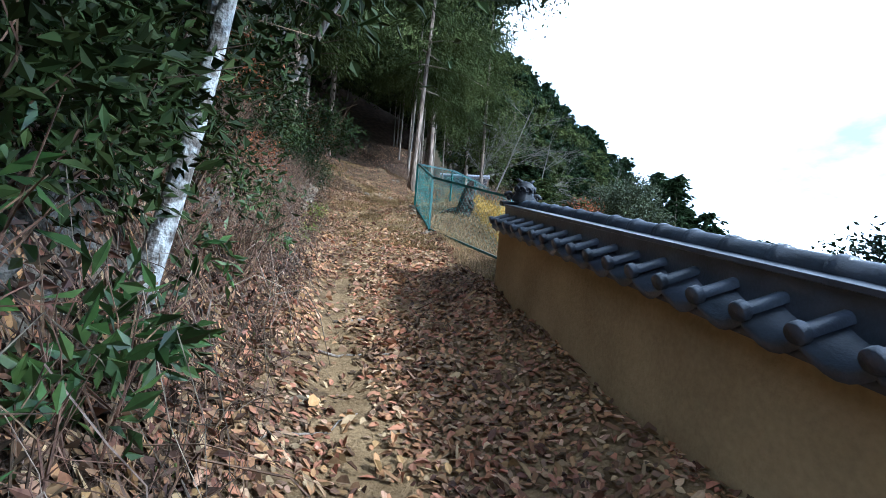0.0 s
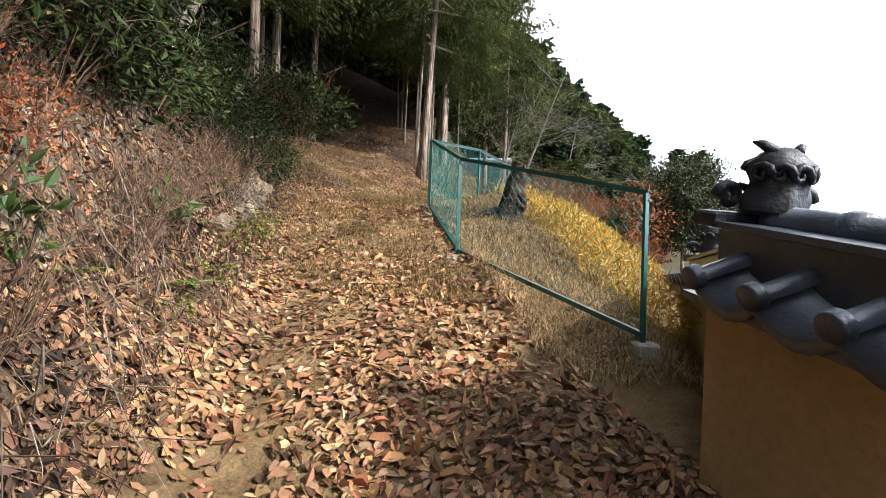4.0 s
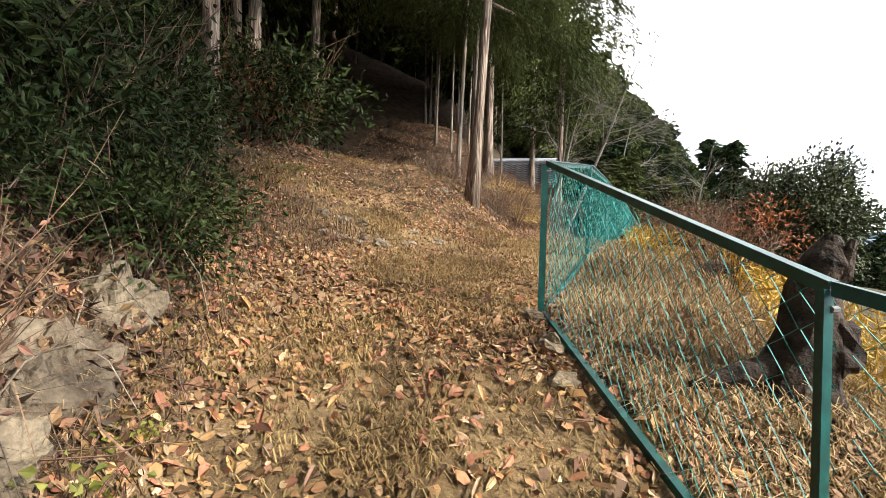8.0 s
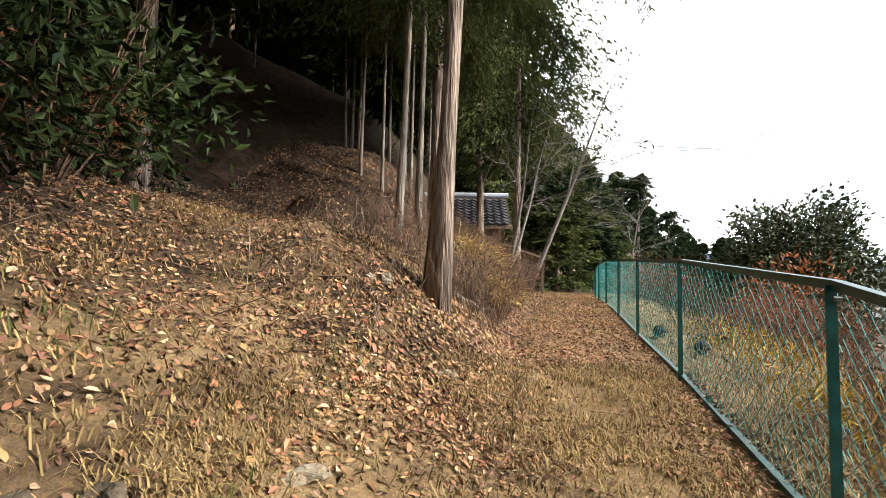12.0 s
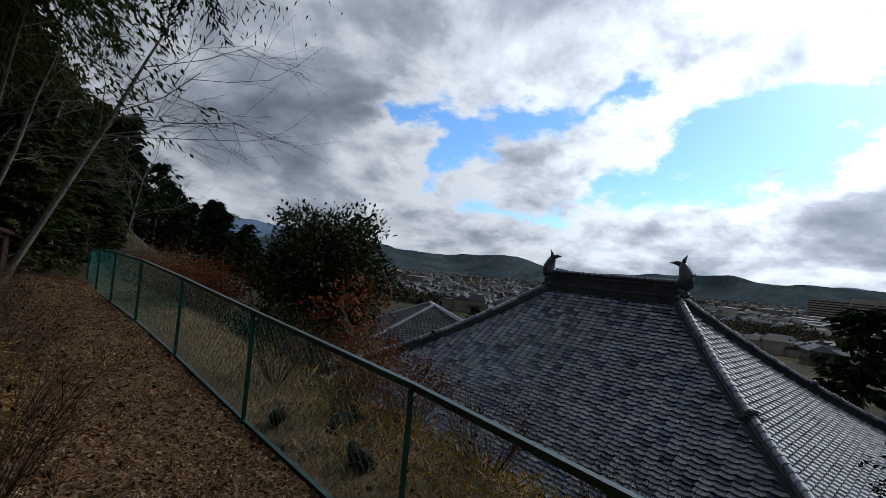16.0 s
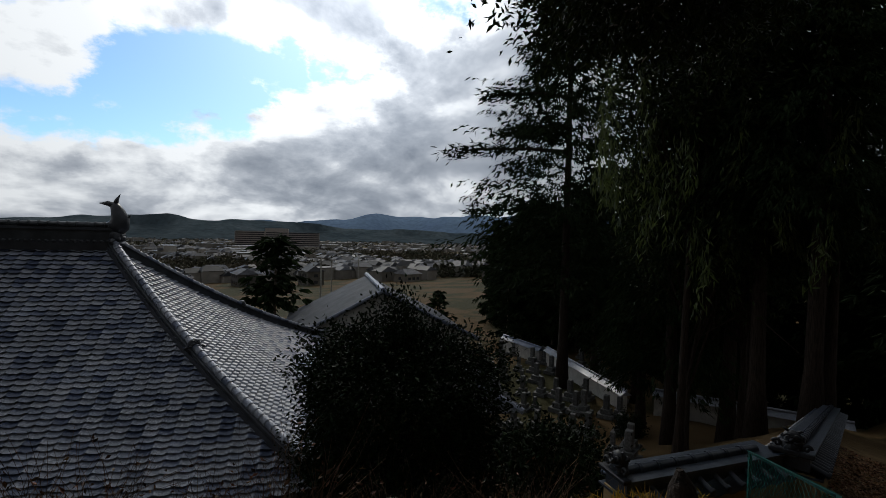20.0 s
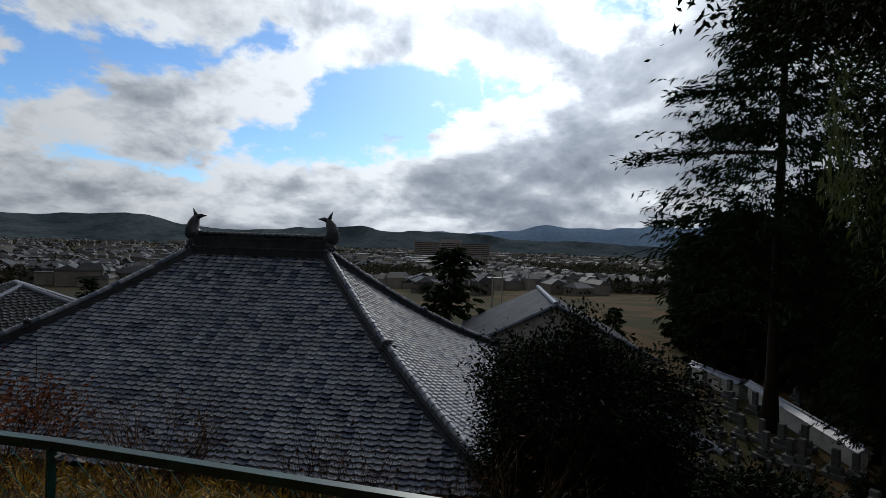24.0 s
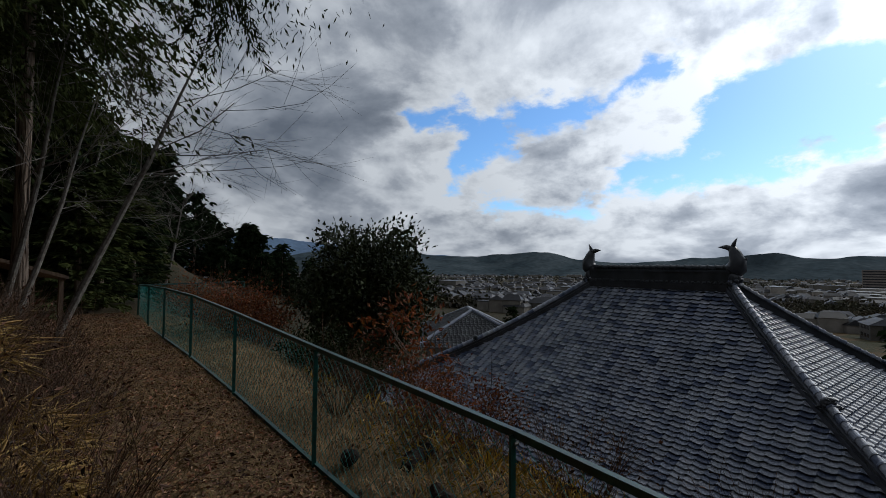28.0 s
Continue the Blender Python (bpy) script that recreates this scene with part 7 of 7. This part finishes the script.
white_wall((41.1, -28.3), (34.8, -28.2))
white_wall((34.0, -28.4), (21.5, -24.6))
white_wall((20.0, -25.7), (11.0, -31.2))

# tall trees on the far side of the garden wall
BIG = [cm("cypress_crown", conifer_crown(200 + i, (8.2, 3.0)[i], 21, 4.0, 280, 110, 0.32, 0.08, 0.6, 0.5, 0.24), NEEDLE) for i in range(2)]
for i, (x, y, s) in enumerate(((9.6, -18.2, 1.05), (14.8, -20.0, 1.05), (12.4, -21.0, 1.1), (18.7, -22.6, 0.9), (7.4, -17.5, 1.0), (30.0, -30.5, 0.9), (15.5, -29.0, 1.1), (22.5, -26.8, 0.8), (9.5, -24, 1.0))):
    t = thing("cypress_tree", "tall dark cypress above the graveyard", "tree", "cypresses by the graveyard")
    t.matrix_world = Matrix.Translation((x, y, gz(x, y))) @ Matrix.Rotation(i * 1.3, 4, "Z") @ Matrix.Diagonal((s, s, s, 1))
    part("trunk", stem(0, 0, 20, 0.32, (0.01, 0.0), i).mesh("trunk", BARK_DARK, True), None, t)
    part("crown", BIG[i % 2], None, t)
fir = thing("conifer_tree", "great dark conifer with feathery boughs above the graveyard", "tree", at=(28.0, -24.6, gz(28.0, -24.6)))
part("trunk", stem(0, 0, 21, 0.26, (0.0, 0.0), 4), BARK_DARK, fir, smooth=True)
boughs = [conifer_crown(231, 4.6, 22.5, 6.6, 560, 72, 0.36, 0.085, 0.30, 0.80, 0.40)]
rfr = np.random.default_rng(232)
for az, h, ln in ((-46, 12.2, 6.2), (-60, 9.0, 5.2), (-40, 15.0, 4.0), (-75, 13.5, 4.2)):
    a = radians(az)
    d = Vector((-math.sin(a), math.cos(a), 0))
    pts = [d * (ln * k) + UP * (h + 0.9 * k - 0.7 * k * k) for k in (0, 0.35, 0.7, 1.0)]
    part("limb", Geo().tube(pts, [0.12, 0.08, 0.05, 0.015], 6), BARK_DARK, fir)
    k = rfr.uniform(0.45, 1.05, 420)
    P = np.array(d)[None] * (ln * k)[:, None] + np.array([0, 0, 1.0])[None] * (h + 0.9 * k - 0.7 * k * k)[:, None] + rfr.normal(0, 1, (420, 3)) * np.array([0.38, 0.38, 0.16])
    boughs.append(leaf_arrays(rfr, P, np.array([d.x, d.y, -0.15]) + rfr.normal(0, 0.5, (420, 3)), 0.42, 0.09))
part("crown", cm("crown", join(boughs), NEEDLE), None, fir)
fir.scale = (1.6, 1.6, 1.6)
broad_tree("evergreen_oak", "broad dark evergreen tree over the garden wall", 11.2, -20.0, 6.5, 0.2, (4.4, 4.4, 5.0), 210, clumps=620, per=24, leaf=(0.28, 0.11), cz=5.0 - gz(11.2, -20.0), clump=0.35, bark=BARK_DARK)
broad_tree("evergreen_oak", "broad dark evergreen tree over the garden wall", 12.6, -18.0, 5.0, 0.16, (3.4, 3.4, 4.2), 211, clumps=500, per=24, leaf=(0.24, 0.09), cz=3.4 - gz(12.6, -18.0), clump=0.35, bark=BARK_DARK)
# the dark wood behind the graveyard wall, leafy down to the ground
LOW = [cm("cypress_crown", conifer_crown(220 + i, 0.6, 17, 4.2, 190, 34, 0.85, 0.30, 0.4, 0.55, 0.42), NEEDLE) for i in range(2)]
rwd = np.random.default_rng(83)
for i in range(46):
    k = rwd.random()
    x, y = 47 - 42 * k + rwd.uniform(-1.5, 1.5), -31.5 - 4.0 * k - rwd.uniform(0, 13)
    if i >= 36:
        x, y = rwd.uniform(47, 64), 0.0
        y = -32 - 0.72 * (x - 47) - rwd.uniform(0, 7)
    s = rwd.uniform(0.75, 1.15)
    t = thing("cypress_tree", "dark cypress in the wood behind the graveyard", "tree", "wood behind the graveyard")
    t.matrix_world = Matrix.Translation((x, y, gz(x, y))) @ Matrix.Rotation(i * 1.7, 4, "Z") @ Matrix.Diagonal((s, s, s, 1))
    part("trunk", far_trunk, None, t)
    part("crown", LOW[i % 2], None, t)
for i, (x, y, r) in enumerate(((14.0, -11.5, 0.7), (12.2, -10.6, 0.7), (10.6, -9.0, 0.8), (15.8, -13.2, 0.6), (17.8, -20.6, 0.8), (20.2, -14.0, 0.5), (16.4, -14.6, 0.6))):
    broad_tree("bush_tree", "dark clipped evergreen among the graves", x, y, 0.6, 0.05, (r, r, r * 0.85), 230 + i, LEAF_SHADED, clumps=130, per=18, leaf=(0.15, 0.075), cz=r * 0.8, clump=0.2, group="bushes among the graves")
# a conifer and small pines below the temple
for i, (x, y, s) in enumerate(((46, -4.6, 0.95), (66, -12.8, 0.25), (70, -15, 0.25), (45, -22, 0.5), (75, 45, 0.5), (60, 60, 0.6), (95, 30, 0.6), (50, 75, 0.7))):
    t = thing("conifer_tree", "dark conifer standing below the temple", "tree", "trees in the valley")
    t.matrix_world = Matrix.Translation((x, y, gz(x, y))) @ Matrix.Diagonal((s * 1.5, s * 1.5, s, 1))
    part("trunk", far_trunk, None, t)
    part("crown", FAR_CROWNS[i % 4], None, t)
rv = np.random.default_rng(91)
for i in range(34):
    x, y = rv.uniform(44, 88), rv.uniform(118, 150)
    s = rv.uniform(1.1, 1.7) * (1.25 - (x - 44) / 70)
    t = thing("conifer_tree", "dark tree at the foot of the hill", "tree", "trees at the foot of the hill")
    t.matrix_world = Matrix.Translation((x, y, gz(x, y))) @ Matrix.Rotation(i, 4, "Z") @ Matrix.Diagonal((s * 1.3, s * 1.3, s, 1))
    part("trunk", far_trunk, None, t)
    part("crown", FAR_CROWNS[i % 4], None, t)


# ---- the town in the valley ----
def house_geo(g_wall, g_roof, x, y, z, w, d, h, rise, yaw, flat=False):
    m = pose(x, y, z, 0, 0, yaw)
    g_wall.box(-w / 2, w / 2, -d / 2, d / 2, -1.5, h, m)
    o = 0.5
    if flat:
        g_roof.box(-w / 2 - 0.2, w / 2 + 0.2, -d / 2 - 0.2, d / 2 + 0.2, h, h + 0.4, m)
        return
    pts = [(-w / 2 - o, -d / 2 - o, h - 0.1), (w / 2 + o, -d / 2 - o, h - 0.1), (w / 2 + o, d / 2 + o, h - 0.1), (-w / 2 - o, d / 2 + o, h - 0.1), (-w / 2 + d * 0.18, 0, h + rise), (w / 2 - d * 0.18, 0, h + rise)]
    g_roof.add([m @ Vector(p) for p in pts], [(0, 1, 5, 4), (2, 3, 4, 5), (1, 2, 5), (3, 0, 4), (3, 2, 1, 0)])


rh = np.random.default_rng(101)
gw, gr = Geo(), Geo()
near_houses, n_far = 0, 0
for k in range(9000):
    az = radians(rh.uniform(-136, -24))
    dist = 75 * (1700 / 75) ** (rh.random() ** 0.8)
    x, y = -1 - math.sin(az) * dist, 3 + math.cos(az) * dist
    deg = math.degrees(az)
    if dist < 130 and deg < -78:
        continue
    if dist < 235 and -128 < deg < -86 and rh.random() < 0.9:
        continue                       # fields below the temple
    if deg > -34 and dist < 260:
        continue
    if vnoise(np.array(x / 120), np.array(y / 120), 3) < -0.25:
        continue                       # groves and fields
    if n_far > 2600:
        break
    z = gz(x, y)
    w, d, h = rh.uniform(7, 12), rh.uniform(5.5, 8.5), rh.uniform(3.0, 6.2)
    flat = rh.random() < 0.10
    if flat and rh.random() < 0.5 and dist > 450:
        w, d, h = rh.uniform(18, 45), rh.uniform(12, 26), rh.uniform(5, 11)
    yaw = rh.choice([0, 90]) + 12 + rh.uniform(-9, 9)
    if dist < 210 and near_houses < 60:
        a, b = Geo(), Geo()
        house_geo(a, b, 0, 0, 0, w, d, h, 2.0, 0, flat)
        t = thing("house", "two-storey town house with a grey roof" if h > 4.5 else "low town house with a grey roof", "house", "houses of the town", at=(x, y, z), turn=yaw)
        part("wall", a, HOUSE_WALL_ONE, t)
        part("roof", b, HOUSE_ROOF_ONE, t)
        for fl in range(2 if h > 4.5 else 1):
            for s in (-1, 1):
                for q in (-0.28, 0.0, 0.28):
                    part("window", Geo().box(q * w - 0.8, q * w + 0.8, s * d / 2 - 0.06, s * d / 2 + 0.06, 0.9 + fl * 2.6, 2.1 + fl * 2.6), GLASS_DARK, t)
                part("window", Geo().box(s * w / 2 - 0.06, s * w / 2 + 0.06, -0.8, 0.8, 0.9 + fl * 2.6, 2.1 + fl * 2.6), GLASS_DARK, t)
        near_houses += 1
    else:
        house_geo(gw, gr, x, y, z, w, d, h, rh.uniform(1.4, 2.4), yaw, flat)
        n_far += 1
town = thing("town", "dense town of low houses filling the valley", "town", kind="stuff")
part("walls", gw, HOUSE_WALL, town)
part("roofs", gr, HOUSE_ROOF, town)
# groves between the houses
rgn = np.random.default_rng(111)
P = []
for k in range(5200):
    az = radians(rgn.uniform(-136, -24))
    dist = 230 * (1900 / 230) ** rgn.random()
    x, y = -1 - math.sin(az) * dist, 3 + math.cos(az) * dist
    if vnoise(np.array(x / 120), np.array(y / 120), 3) < -0.05 or rgn.random() < 0.12:
        P.append((x, y, gz(x, y)))
P = np.array(P)
n = 26
PP = np.repeat(P, n, 0) + rgn.normal(0, 1, (len(P) * n, 3)) * np.array([3.2, 3.2, 1.6]) + np.array([0, 0, 3.0])
V, F = leaf_arrays(rgn, PP, rgn.normal(0, 1, PP.shape), 3.2, 2.0)
tagged(new("valley_groves", np_mesh("valley_groves", V, F, GROVE)), "dark groves among the houses of the valley", "trees", kind="stuff")


def apartment_block():
    # seen broadside on, in two wings
    t = thing("apartment_building", "long brown apartment building rising over the town", "building", at=(775, -125, gz(775, -125)), turn=76)
    for x0, x1, top in ((-62, -14, 29), (-14, 20, 35), (20, 64, 30)):
        w = part("wall", Geo().box(x0, x1, -8, 8, -3, top), HOUSE_WALL_BROWN, t)
        for f in range(9):
            part("balcony", Geo().box(x0 + 1, x1 - 1, 8.0, 8.5, 3.2 * f + 1.6, 3.2 * f + 3.0), GLASS_DARK, w)


apartment_block()


# ---- hills round the plain ----
def ridge_mesh(r0, r1, rp, az0, az1, n, height, seed, mat, name, label):
    az = np.radians(np.linspace(az0, az1, n))
    rows = []
    for r, k in ((r0, 0.0), (r0 * 0.4 + rp * 0.6, 0.62), (rp, 1.0), (r1, 0.2)):
        j = 1 + 0.06 * vnoise(np.linspace(0, 40, n), np.zeros(n) + k * 7, seed)
        h = height(np.degrees(az)) * k * (1 + 0.10 * fbm(np.linspace(0, 60, n), np.zeros(n) + k * 3, seed))
        rows.append(np.stack([-1 - np.sin(az) * r * j, 3 + np.cos(az) * r * j, -30 + h], 1))
    V = np.concatenate(rows)
    i = np.arange(n - 1)
    F = np.concatenate([np.stack([a * n + i, a * n + i + 1, (a + 1) * n + i + 1, (a + 1) * n + i], 1) for a in range(3)])
    tagged(new(name, np_mesh(name, V, F, mat, True)), label, "hills", kind="structure")


HILL_AZ = [-180, -140, -125, -120, -114, -110, -104, -98, -95, -92, -88, -81, -75, -69, -64, -59, -53, -50, -40, -35, -25, 40]
HILL_EL = [1.6, 1.0, 0.35, 0.35, 0.75, 0.65, 0.9, 1.2, 1.3, 1.2, 1.45, 1.2, 0.8, 0.95, 1.8, 1.5, 1.6, 1.85, 1.7, 1.2, 1.3, 2.0]
FAR_AZ = [-180, -150, -138, -130, -124, -121, -118, -113.7, -110.5, -107.7, -103, -98, -90, -60, -50, -42, -36, -29, -26, 40]
FAR_EL = [2.0, 2.2, 2.5, 2.6, 2.95, 2.2, 2.3, 2.2, 2.35, 1.65, 1.25, 1.4, 0.7, 0.9, 1.5, 2.3, 3.05, 2.9, 2.6, 2.5]
ridge_mesh(1750, 2700, 2200, 40, -180, 700, lambda a: 32 + 2200 * np.tan(np.radians(np.interp(a, HILL_AZ, HILL_EL))), 5, HAZED_HILL, "backdrop_hills", "low wooded hills round the plain")
ridge_mesh(3300, 4300, 3800, 40, -180, 700, lambda a: 33 + 3800 * np.tan(np.radians(np.interp(a, FAR_AZ, FAR_EL))), 9, HAZED_MOUNTAIN, "backdrop_mountains", "haze-blue mountains on the horizon")
